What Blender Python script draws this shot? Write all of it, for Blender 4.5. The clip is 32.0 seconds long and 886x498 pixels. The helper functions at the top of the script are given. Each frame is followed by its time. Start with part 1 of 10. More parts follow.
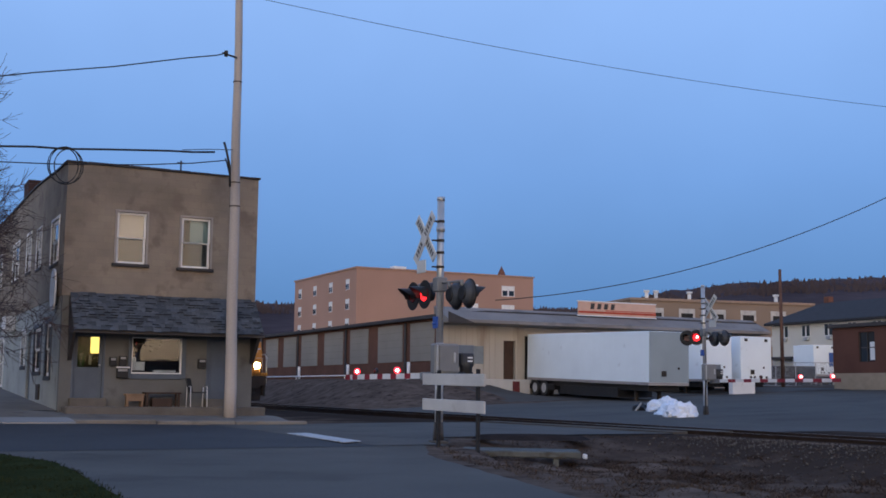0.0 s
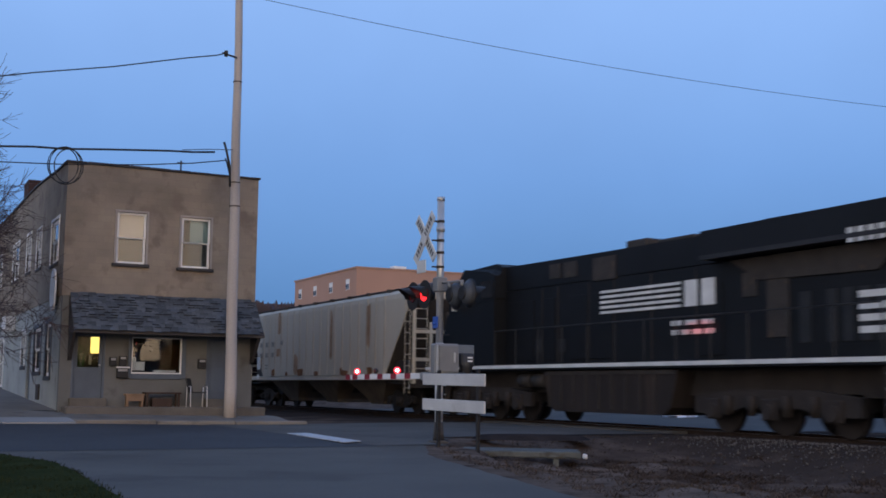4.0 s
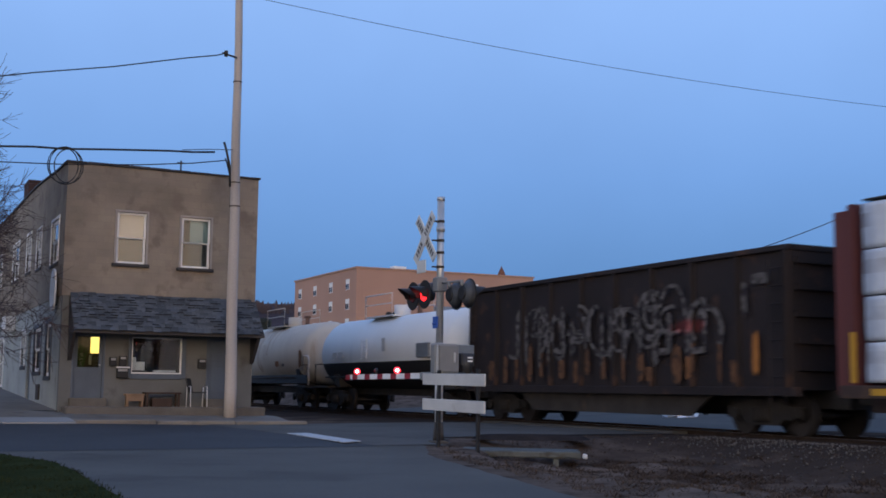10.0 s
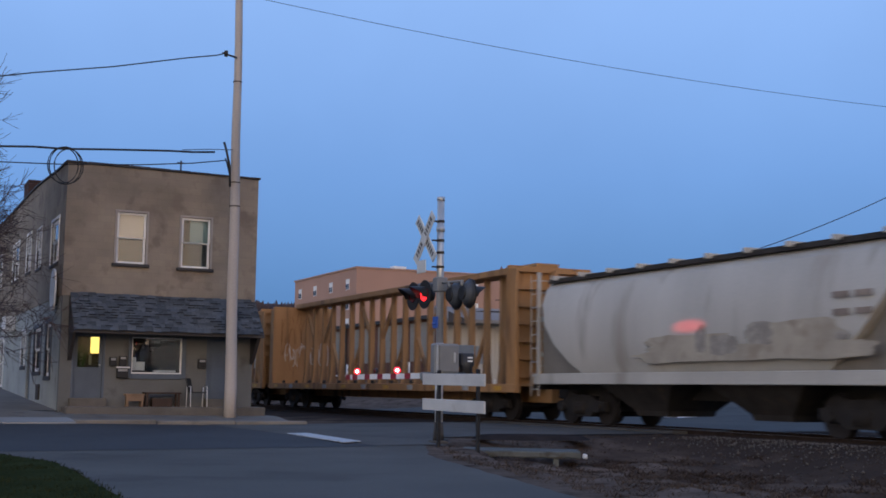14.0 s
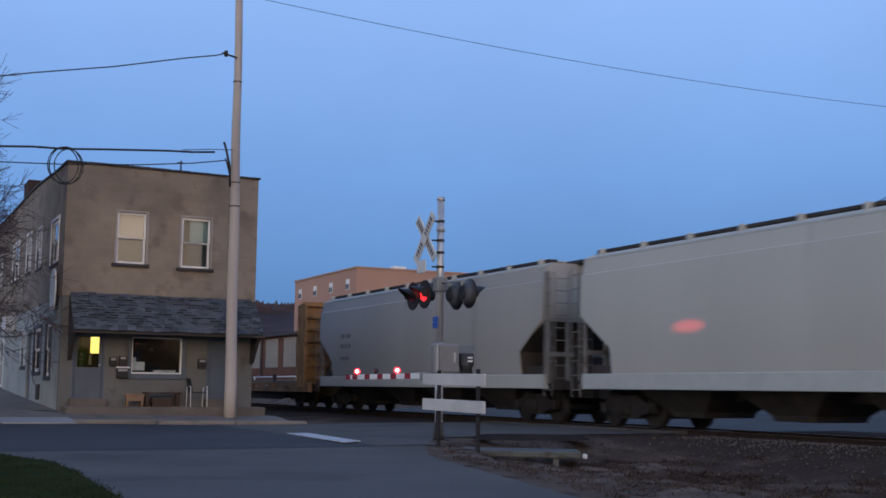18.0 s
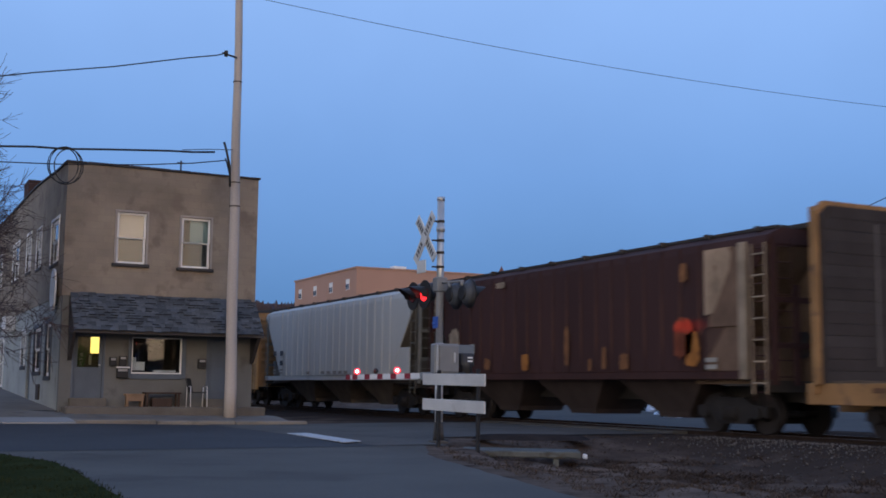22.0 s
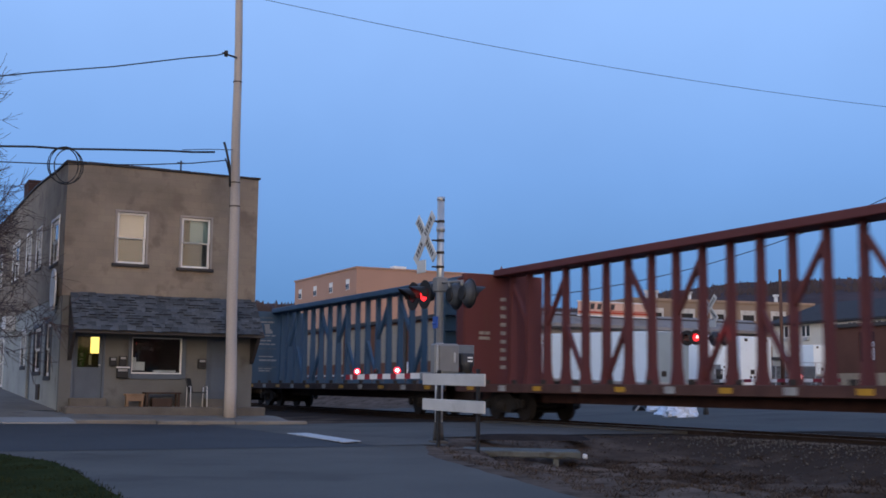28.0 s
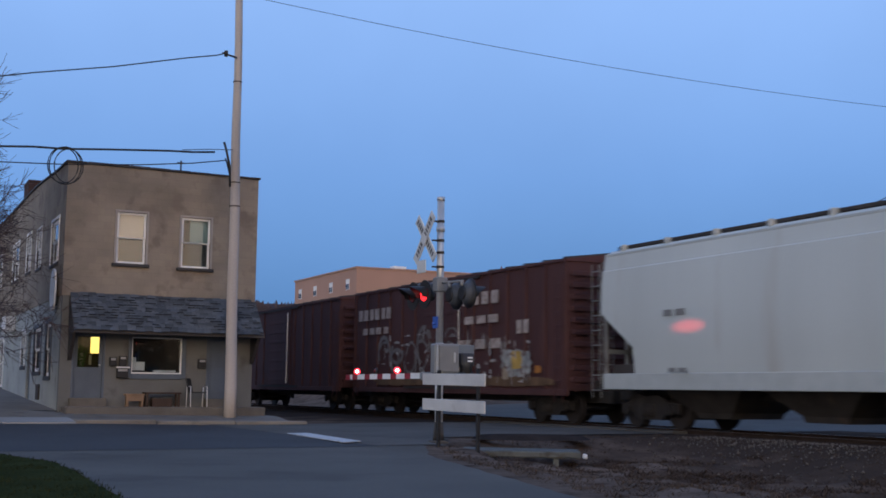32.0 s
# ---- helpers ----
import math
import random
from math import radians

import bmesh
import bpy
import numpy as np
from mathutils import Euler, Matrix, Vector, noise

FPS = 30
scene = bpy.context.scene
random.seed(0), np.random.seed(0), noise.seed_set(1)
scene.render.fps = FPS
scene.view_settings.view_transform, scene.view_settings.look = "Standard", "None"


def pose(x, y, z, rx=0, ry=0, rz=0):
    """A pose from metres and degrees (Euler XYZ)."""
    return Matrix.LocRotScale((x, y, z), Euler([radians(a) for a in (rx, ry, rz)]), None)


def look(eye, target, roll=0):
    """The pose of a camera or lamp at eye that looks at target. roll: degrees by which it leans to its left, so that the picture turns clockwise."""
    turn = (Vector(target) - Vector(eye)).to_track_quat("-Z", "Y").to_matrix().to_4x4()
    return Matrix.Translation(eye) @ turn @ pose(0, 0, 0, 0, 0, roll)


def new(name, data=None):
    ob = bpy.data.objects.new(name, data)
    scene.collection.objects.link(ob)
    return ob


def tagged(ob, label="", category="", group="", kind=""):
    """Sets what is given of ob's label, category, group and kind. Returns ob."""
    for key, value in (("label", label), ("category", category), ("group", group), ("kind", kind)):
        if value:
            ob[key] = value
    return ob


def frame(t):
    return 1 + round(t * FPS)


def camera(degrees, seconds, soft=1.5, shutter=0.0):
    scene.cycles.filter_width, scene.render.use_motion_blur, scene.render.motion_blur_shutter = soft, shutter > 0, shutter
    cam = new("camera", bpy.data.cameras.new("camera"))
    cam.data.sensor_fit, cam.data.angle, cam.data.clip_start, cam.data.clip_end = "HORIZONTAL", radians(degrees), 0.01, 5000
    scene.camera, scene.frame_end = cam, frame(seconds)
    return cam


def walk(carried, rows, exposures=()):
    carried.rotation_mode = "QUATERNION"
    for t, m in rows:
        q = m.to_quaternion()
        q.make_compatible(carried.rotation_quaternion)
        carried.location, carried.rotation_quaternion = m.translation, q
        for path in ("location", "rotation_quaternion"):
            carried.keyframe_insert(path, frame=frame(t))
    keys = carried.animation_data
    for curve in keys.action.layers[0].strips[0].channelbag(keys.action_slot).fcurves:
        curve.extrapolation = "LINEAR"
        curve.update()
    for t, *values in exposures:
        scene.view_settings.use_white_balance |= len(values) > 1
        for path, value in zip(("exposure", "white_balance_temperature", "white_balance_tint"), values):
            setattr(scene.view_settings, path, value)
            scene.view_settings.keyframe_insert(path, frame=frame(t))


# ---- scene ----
# ---- camera ----
cam = camera(41.38, 32.0, soft=1.7, shutter=0.3)
EYE = Vector((0.0, 0.0, 0.89))
YAW, PITCH = radians(26.37), radians(6.94)
AIM = EYE + Vector((math.cos(PITCH) * math.sin(YAW), math.cos(PITCH) * math.cos(YAW), math.sin(PITCH)))
walk(cam, [(0.0, look(EYE, AIM, 0.59)), (32.0, look(EYE, AIM, 0.59))], exposures=[(0.0, 0.0), (3.0, -0.05), (6.0, 0.08), (9.0, 0.03), (14.0, -0.02), (20.0, -0.03), (24.0, 0.0), (28.0, 0.10), (31.0, 0.03), (32.0, 0.02)])

# ---- light: dusk, the sun just under the horizon behind the camera ----
world = bpy.data.worlds.new("dusk")
scene.world = world
world.use_nodes = True
wn, wl = world.node_tree.nodes, world.node_tree.links
wn.clear()
w_out = wn.new("ShaderNodeOutputWorld")
w_bg = wn.new("ShaderNodeBackground")
w_bg.inputs["Strength"].default_value = 1.0
w_sky = wn.new("ShaderNodeTexSky")
w_sky.sky_type = "NISHITA"
w_sky.sun_disc = False
w_sky.sun_elevation = radians(1.0)
w_sky.sun_rotation = radians(190)
w_sky.air_density, w_sky.dust_density, w_sky.ozone_density = 1.0, 0.6, 4.0
w_co = wn.new("ShaderNodeTexCoord")
w_sep = wn.new("ShaderNodeSeparateXYZ")
wl.new(w_co.outputs["Generated"], w_sep.inputs[0])
# height gradient of the clear dusk sky, and the afterglow towards the sunset
w_ramp = wn.new("ShaderNodeValToRGB")
cr = w_ramp.color_ramp
cr.elements[0].position, cr.elements[0].color = 0.0, (0.092, 0.215, 0.45, 1)
cr.elements[1].position, cr.elements[1].color = 1.0, (0.20, 0.33, 0.68, 1)
for pos_, col_ in ((0.07, (0.106, 0.253, 0.545, 1)), (0.18, (0.180, 0.362, 0.75, 1)), (0.33, (0.288, 0.492, 0.93, 1)), (0.55, (0.295, 0.48, 0.90, 1))):
    e_ = cr.elements.new(pos_)
    e_.color = col_
wl.new(w_sep.outputs["Z"], w_ramp.inputs[0])
w_dot = wn.new("ShaderNodeVectorMath")
w_dot.operation = "DOT_PRODUCT"
w_dot.inputs[1].default_value = (-0.86, -0.50, 0.08)
wl.new(w_co.outputs["Generated"], w_dot.inputs[0])
w_glow = wn.new("ShaderNodeMapRange")
w_glow.interpolation_type = "SMOOTHSTEP"
w_glow.inputs["From Min"].default_value, w_glow.inputs["From Max"].default_value = 0.0, 1.0
wl.new(w_dot.outputs["Value"], w_glow.inputs["Value"])
w_low = wn.new("ShaderNodeMapRange")
w_low.interpolation_type = "SMOOTHSTEP"
w_low.inputs["From Min"].default_value, w_low.inputs["From Max"].default_value = 0.6, 0.0
wl.new(w_sep.outputs["Z"], w_low.inputs["Value"])
w_mul = wn.new("ShaderNodeMath")
w_mul.operation = "MULTIPLY"
wl.new(w_glow.outputs[0], w_mul.inputs[0])
wl.new(w_low.outputs[0], w_mul.inputs[1])
w_mix = wn.new("ShaderNodeMixRGB")
wl.new(w_mul.outputs[0], w_mix.inputs[0])
wl.new(w_ramp.outputs[0], w_mix.inputs[1])
w_mix.inputs[2].default_value = (1.88, 1.65, 1.41, 1)
# the bright band low over the sunset
w_dot2 = wn.new("ShaderNodeVectorMath")
w_dot2.operation = "DOT_PRODUCT"
w_dot2.inputs[1].default_value = (-0.12, -0.99, 0.03)
wl.new(w_co.outputs["Generated"], w_dot2.inputs[0])
w_core = wn.new("ShaderNodeMapRange")
w_core.interpolation_type = "SMOOTHSTEP"
w_core.inputs["From Min"].default_value, w_core.inputs["From Max"].default_value = 0.85, 1.0
wl.new(w_dot2.outputs["Value"], w_core.inputs["Value"])
w_band = wn.new("ShaderNodeMixRGB")
wl.new(w_core.outputs[0], w_band.inputs[0])
wl.new(w_mix.outputs[0], w_band.inputs[1])
w_band.inputs[2].default_value = (3.2, 2.2, 1.35, 1)
w_add = wn.new("ShaderNodeMixRGB")
w_add.blend_type = "ADD"
w_add.inputs[0].default_value = 0.02
# faint thin veils of high cloud
w_nz = wn.new("ShaderNodeTexNoise")
w_nz.inputs["Scale"].default_value, w_nz.inputs["Detail"].default_value = 5.0, 4
w_veil = wn.new("ShaderNodeMapRange")
w_veil.inputs["From Min"].default_value, w_veil.inputs["From Max"].default_value = 0.3, 0.7
w_veil.inputs["To Min"].default_value, w_veil.inputs["To Max"].default_value = 0.955, 1.035
wl.new(w_co.outputs["Generated"], w_nz.inputs["Vector"])
wl.new(w_nz.outputs["Fac"], w_veil.inputs["Value"])
w_thin = wn.new("ShaderNodeMixRGB")
w_thin.blend_type = "MULTIPLY"
w_thin.inputs[0].default_value = 1.0
wl.new(w_band.outputs[0], w_thin.inputs[1])
wl.new(w_veil.outputs[0], w_thin.inputs[2])
wl.new(w_thin.outputs[0], w_add.inputs[1])
wl.new(w_sky.outputs[0], w_add.inputs[2])
wl.new(w_add.outputs[0], w_bg.inputs["Color"])
wl.new(w_bg.outputs[0], w_out.inputs["Surface"])

sun = new("sun", bpy.data.lights.new("sun", "SUN"))
sun.data.energy, sun.data.angle, sun.data.color = 0.35, radians(50), (1.0, 0.90, 0.80)
sun.matrix_world = look((-30, -40, 20), (10, 30, 2))


# ---- materials ----
MATS = {}


def mat(name, c, rough=0.7, metal=0.0, var=0.25, scale=2.0, bump=0.15, fine=30.0, over=None, over_at=0.6, streak=False, spec=0.3):
    """A base colour with broad and fine variation, bump, and an optional second colour that shows in patches or streaks."""
    if name in MATS:
        return MATS[name]
    m = bpy.data.materials.new(name)
    m.use_nodes = True
    n, l = m.node_tree.nodes, m.node_tree.links
    b = n["Principled BSDF"]
    b.inputs["Roughness"].default_value, b.inputs["Metallic"].default_value = rough, metal
    b.inputs["Specular IOR Level"].default_value = spec
    co = n.new("ShaderNodeTexCoord")
    mp = n.new("ShaderNodeMapping")
    mp.inputs["Scale"].default_value = (1, 1, 0.12) if streak else (1, 1, 1)
    l.new(co.outputs["Object"], mp.inputs[0])
    big, small = n.new("ShaderNodeTexNoise"), n.new("ShaderNodeTexNoise")
    big.inputs["Scale"].default_value, big.inputs["Detail"].default_value = scale, 5
    small.inputs["Scale"].default_value, small.inputs["Detail"].default_value = fine, 4
    l.new(mp.outputs[0], big.inputs["Vector"])
    l.new(co.outputs["Object"], small.inputs["Vector"])
    add = n.new("ShaderNodeMath")
    add.operation = "MULTIPLY_ADD"
    add.inputs[1].default_value = 0.35
    l.new(small.outputs["Fac"], add.inputs[0])
    sc = n.new("ShaderNodeMath")
    sc.operation = "MULTIPLY"
    sc.inputs[1].default_value = 0.75
    l.new(big.outputs["Fac"], sc.inputs[0])
    l.new(sc.outputs[0], add.inputs[2])
    rmp = n.new("ShaderNodeValToRGB")
    e = rmp.color_ramp.elements
    e[0].position, e[1].position = 0.3, 0.75
    e[0].color = (*[max(0, v * (1 - var)) for v in c], 1)
    e[1].color = (*[min(1, v * (1 + var)) for v in c], 1)
    l.new(add.outputs[0], rmp.inputs[0])
    out = rmp.outputs[0]
    if over:
        t = n.new("ShaderNodeTexNoise")
        t.inputs["Scale"].default_value, t.inputs["Detail"].default_value = scale * 1.7, 8
        mp2 = n.new("ShaderNodeMapping")
        mp2.inputs["Location"].default_value = (7.3, 2.1, 4.4)
        mp2.inputs["Scale"].default_value = (1, 1, 0.15) if streak else (1, 1, 1)
        l.new(co.outputs["Object"], mp2.inputs[0])
        l.new(mp2.outputs[0], t.inputs["Vector"])
        r2 = n.new("ShaderNodeMapRange")
        r2.inputs["From Min"].default_value, r2.inputs["From Max"].default_value = over_at, over_at + 0.12
        l.new(t.outputs["Fac"], r2.inputs["Value"])
        mx = n.new("ShaderNodeMixRGB")
        mx.inputs[2].default_value = (*over, 1)
        l.new(r2.outputs[0], mx.inputs[0])
        l.new(out, mx.inputs[1])
        out = mx.outputs[0]
    l.new(out, b.inputs["Base Color"])
    if bump:
        bp = n.new("ShaderNodeBump")
        bp.inputs["Strength"].default_value, bp.inputs["Distance"].default_value = bump, 0.02
        l.new(small.outputs["Fac"], bp.inputs["Height"])
        l.new(bp.outputs[0], b.inputs["Normal"])
    MATS[name] = m
    return m


def glow(name, c, strength):
    if name in MATS:
        return MATS[name]
    m = bpy.data.materials.new(name)
    m.use_nodes = True
    b = m.node_tree.nodes["Principled BSDF"]
    b.inputs["Base Color"].default_value = (*c, 1)
    b.inputs["Emission Color"].default_value = (*c, 1)
    b.inputs["Emission Strength"].default_value = strength
    MATS[name] = m
    return m


def glass(name, tint=(0.75, 0.8, 0.82), rough=0.02):
    """A dark shiny pane that mirrors the sky."""
    if name in MATS:
        return MATS[name]
    m = bpy.data.materials.new(name)
    m.use_nodes = True
    b = m.node_tree.nodes["Principled BSDF"]
    b.inputs["Base Color"].default_value = (*tint, 1)
    b.inputs["Roughness"].default_value = rough
    b.inputs["Transmission Weight"].default_value = 1.0
    b.inputs["IOR"].default_value = 1.5
    MATS[name] = m
    return m


# ---- mesh helpers ----
def box(bm, x0, x1, y0, y1, z0, z1, bev=0.0):
    vs = [bm.verts.new((x, y, z)) for x in (x0, x1) for y in (y0, y1) for z in (z0, z1)]
    fs = [bm.faces.new([vs[i] for i in f]) for f in ((0, 1, 3, 2), (4, 6, 7, 5), (0, 4, 5, 1), (2, 3, 7, 6), (0, 2, 6, 4), (1, 5, 7, 3))]
    if bev:
        es = list({e for f in fs for e in f.edges})
        bmesh.ops.bevel(bm, geom=es, offset=bev, segments=1, affect="EDGES")
    return bm


def cyl(bm, p, q, r, r2=None, n=10, caps=True):
    p, q = Vector(p), Vector(q)
    r2 = r if r2 is None else r2
    d = (q - p).normalized()
    a = d.orthogonal().normalized()
    b = d.cross(a)
    ra, rb = [], []
    for i in range(n):
        w = a * math.cos(2 * math.pi * i / n) + b * math.sin(2 * math.pi * i / n)
        ra.append(bm.verts.new(p + w * r))
        rb.append(bm.verts.new(q + w * r2))
    for i in range(n):
        f = bm.faces.new((ra[i], ra[(i + 1) % n], rb[(i + 1) % n], rb[i]))
        f.smooth = n > 6
    if caps:
        bm.faces.new(ra[::-1])
        bm.faces.new(rb)
    return bm


def tube(bm, pts, r, n=6):
    """One unbroken round bar along the points; r is one radius or one for each point."""
    pts = [Vector(p) for p in pts]
    rs = r if isinstance(r, (list, tuple)) else [r] * len(pts)
    up = Vector((0.31, 0.17, 0.93))
    last = None
    for i, p in enumerate(pts):
        d = (pts[min(i + 1, len(pts) - 1)] - pts[max(i - 1, 0)]).normalized()
        a = d.cross(up).normalized() if abs(d.dot(up)) < 0.98 else d.orthogonal().normalized()
        b = d.cross(a)
        ring = [bm.verts.new(p + (a * math.cos(2 * math.pi * k / n) + b * math.sin(2 * math.pi * k / n)) * rs[i]) for k in range(n)]
        if last:
            for k in range(n):
                bm.faces.new((last[k], last[(k + 1) % n], ring[(k + 1) % n], ring[k])).smooth = n > 4
        else:
            bm.faces.new(ring[::-1])
        last = ring
    bm.faces.new(last)
    return bm


def prism(bm, pts, axis, a, b):
    """A polygon pushed along an axis. The points are (y, z) for axis x, (x, z) for y, (x, y) for z."""
    def at(u, v, w):
        return (w, u, v) if axis == "x" else (u, w, v) if axis == "y" else (u, v, w)
    va = [bm.verts.new(at(u, v, a)) for u, v in pts]
    vb = [bm.verts.new(at(u, v, b)) for u, v in pts]
    k = len(pts)
    bm.faces.new(va)
    bm.faces.new(vb[::-1])
    for i in range(k):
        bm.faces.new((va[i], vb[i], vb[(i + 1) % k], va[(i + 1) % k]))
    return bm


def hull(bm, levels, smooth=False):
    """Rectangles (z, half width, y0, y1) one above the other, joined to a closed shell."""
    rings = [[bm.verts.new(v) for v in ((-w, a, z), (w, a, z), (w, b, z), (-w, b, z))] for z, w, a, b in levels]
    for lo, hi in zip(rings[:-1], rings[1:]):
        for i in range(4):
            f = bm.faces.new((lo[i], lo[(i + 1) % 4], hi[(i + 1) % 4], hi[i]))
            f.smooth = smooth
        for i in range(4):
            bm.edges.get((lo[i], hi[i])).smooth = False
    for k in range(1, len(levels) - 1):
        a0, a1 = (math.atan2(levels[j + 1][1] - levels[j][1], levels[j + 1][0] - levels[j][0]) for j in (k - 1, k))
        if abs(a1 - a0) > 0.35:
            for i in range(4):
                bm.edges.get((rings[k][i], rings[k][(i + 1) % 4])).smooth = False
    bm.faces.new(rings[0][::-1])
    bm.faces.new(rings[-1])
    return bm


def to_mesh(bm, name, m):
    bmesh.ops.recalc_face_normals(bm, faces=bm.faces[:])
    me = bpy.data.meshes.new(name)
    bm.to_mesh(me)
    bm.free()
    for x in (m if isinstance(m, (list, tuple)) else (m,)):
        me.materials.append(x)
    return me


def part(name, bm, m, parent=None, label="", at=None):
    me = bm if isinstance(bm, bpy.types.Mesh) else to_mesh(bm, name, m)
    ob = new(name, me)
    if parent:
        ob.parent = parent
    if at is not None:
        ob.matrix_basis = at
    if label:
        tagged(ob, label)
    return ob


def thing(name, label, category, m=None, group="", kind=""):
    ob = new(name)
    ob.empty_display_size = 0.2
    if m is not None:
        ob.matrix_basis = m
    return tagged(ob, label, category, group, kind)


def B():
    return bmesh.new()


def one(name, bm, m, label, category="", group="", kind="", at=None):
    return tagged(part(name, bm, m, None, "", at), label, category, group, kind)


def ease(a, b, v):
    t = min(1.0, max(0.0, (v - a) / (b - a)))
    return t * t * (3 - 2 * t)


ASPHALT = mat("asphalt_worn", (0.078, 0.071, 0.063), 0.85, var=0.34, scale=0.35, bump=0.5, fine=18, over=(0.056, 0.050, 0.044), over_at=0.57)
ASPHALT_DARK = mat("asphalt_fresh", (0.035, 0.036, 0.04), 0.8, var=0.25, scale=0.5, bump=0.5, fine=22)
CONCRETE = mat("concrete", (0.205, 0.175, 0.14), 0.85, var=0.25, scale=0.8, bump=0.3, over=(0.13, 0.115, 0.095), over_at=0.57)
WHITE_PAINT = mat("white_paint", (0.72, 0.73, 0.74), 0.55, var=0.1, scale=1.2, bump=0.05, over=(0.5, 0.48, 0.44), over_at=0.62)
GALV = mat("galvanised_steel", (0.42, 0.44, 0.46), 0.45, 0.6, var=0.2, scale=4, bump=0.05)
BLACK = mat("black_paint", (0.02, 0.02, 0.022), 0.5, var=0.3, scale=5, bump=0.05)
DARK_STEEL = mat("dark_steel", (0.040, 0.034, 0.030), 0.75, 0.1, var=0.4, scale=2, bump=0.2, over=(0.075, 0.05, 0.034), over_at=0.60)
RAIL_STEEL = mat("rail_steel", (0.14, 0.12, 0.11), 0.45, 0.7, var=0.3, scale=3, bump=0.1)
TIE_WOOD = mat("tie_wood", (0.032, 0.025, 0.021), 0.9, var=0.4, scale=2, bump=0.4)
BRICK_RED = mat("painted_brick", (0.17, 0.075, 0.05), 0.85, var=0.25, scale=0.7, bump=0.3)
WOOD_POLE = mat("weathered_pole", (0.43, 0.385, 0.35), 0.85, var=0.25, scale=1.5, bump=0.4, streak=True)
GLASS = glass("window_glass")
DARK_ROOM = mat("dark_room", (0.03, 0.028, 0.026), 0.9, var=0.3)
RED_GLOW = glow("red_lamp_lit", (1.0, 0.022, 0.03), 2.2)
GATE_GLOW = glow("gate_lamp_lit", (1.0, 0.03, 0.05), 2.4)
BULB_GLOW = glow("lamp_core_lit", (1.0, 0.62, 0.58), 6.0)
RED_OFF = mat("red_lens_dark", (0.10, 0.012, 0.012), 0.25, var=0.1, spec=0.6)


# ---- ground ----
def ground_z(x, y):
    z = -0.08 - 0.10 * ease(16, 6, x)
    z += 0.038 * max(0.0, min(x, 75) - 24) * ease(22, 30, x)
    z += 1.55 * ease(24.5, 30.5, x) * ease(58, 70, y) * (1 - ease(34.5, 38.5, x))
    # weedy dip between the side street and the track
    z -= 0.36 * ease(10.1, 11.4, x) * ease(17.2, 14.8, x) * ease(22.0, 19.3, y)
    z -= 0.15 * ease(8.0, 10.0, x) * ease(17.2, 14.8, x) * ease(18.0, 15.5, y)
    z += 0.12 * ease(17, 33, y) * ease(12, 5, x)
    # hollow under the culvert slab
    z -= 0.26 * max(0.0, 1 - ((x - 10.85) / 1.25) ** 2 - ((y - 17.5) / 1.5) ** 2) ** 0.5
    u, v = 0.86 * (x - 11.26) - 0.51 * (y - 19.36), 0.51 * (x - 11.26) + 0.86 * (y - 19.36)
    z -= 0.42 * ease(-0.85, -0.45, u) * ease(1.0, 0.75, u) * ease(-1.0, -0.35, v) * ease(1.15, 0.85, v)
    z += 0.2 * ease(55, 66, y) * ease(33, 36, x) * ease(64, 58, x)
    # lumpy weedy bank
    edge = 7.3 + 0.25 * (y - 10) + 0.6 * ease(17, 21, y)
    k = ease(edge, edge + 0.9, x) * ease(17.4, 16.2, x) * ease(21.0, 19.4, y) * ease(1.0, 4.0, y) * (0.25 + 0.75 * ease(1.4, 2.6, math.hypot(x - 10.9, y - 18.2)))
    if k:
        z += k * (0.09 * noise.noise((x * 0.8, y * 0.8, 7.0)) + 0.055 * noise.noise((x * 2.6, y * 2.6, 3.0)))
    return z


def sheet(bm, xs, ys, lift=0.0, jitter=0.0, inside=None):
    g = {}
    for i, x in enumerate(xs):
        for j, y in enumerate(ys):
            g[i, j] = bm.verts.new((x, y, ground_z(x, y) + lift + (jitter * (noise.noise((x * 1.3, y * 1.3, 0))) if jitter else 0)))
    for i in range(len(xs) - 1):
        for j in range(len(ys) - 1):
            if inside and not inside((xs[i] + xs[i + 1]) / 2, (ys[j] + ys[j + 1]) / 2):
                continue
            bm.faces.new((g[i, j], g[i + 1, j], g[i + 1, j + 1], g[i, j + 1])).smooth = True
    return bm


def ribbon_sheet(bm, ys, left, right, n, lift=0.0, jitter=0.0):
    """A ground sheet between two edges that are functions of y."""
    last = None
    for y in ys:
        a, b = left(y), right(y)
        row = []
        for i in range(n + 1):
            x = a + (b - a) * i / n
            row.append(bm.verts.new((x, y, ground_z(x, y) + lift + (jitter * noise.noise((x * 1.3, y * 1.3, 0)) if 0 < i < n else 0))))
        if last:
            for i in range(n):
                bm.faces.new((last[i], last[i + 1], row[i + 1], row[i])).smooth = True
        last = row
    return bm


def steps(a, b, d):
    k = max(1, round((b - a) / d))
    return [a + (b - a) * i / k for i in range(k + 1)]


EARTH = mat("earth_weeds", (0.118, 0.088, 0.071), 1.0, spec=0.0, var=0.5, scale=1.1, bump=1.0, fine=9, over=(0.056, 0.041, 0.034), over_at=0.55)



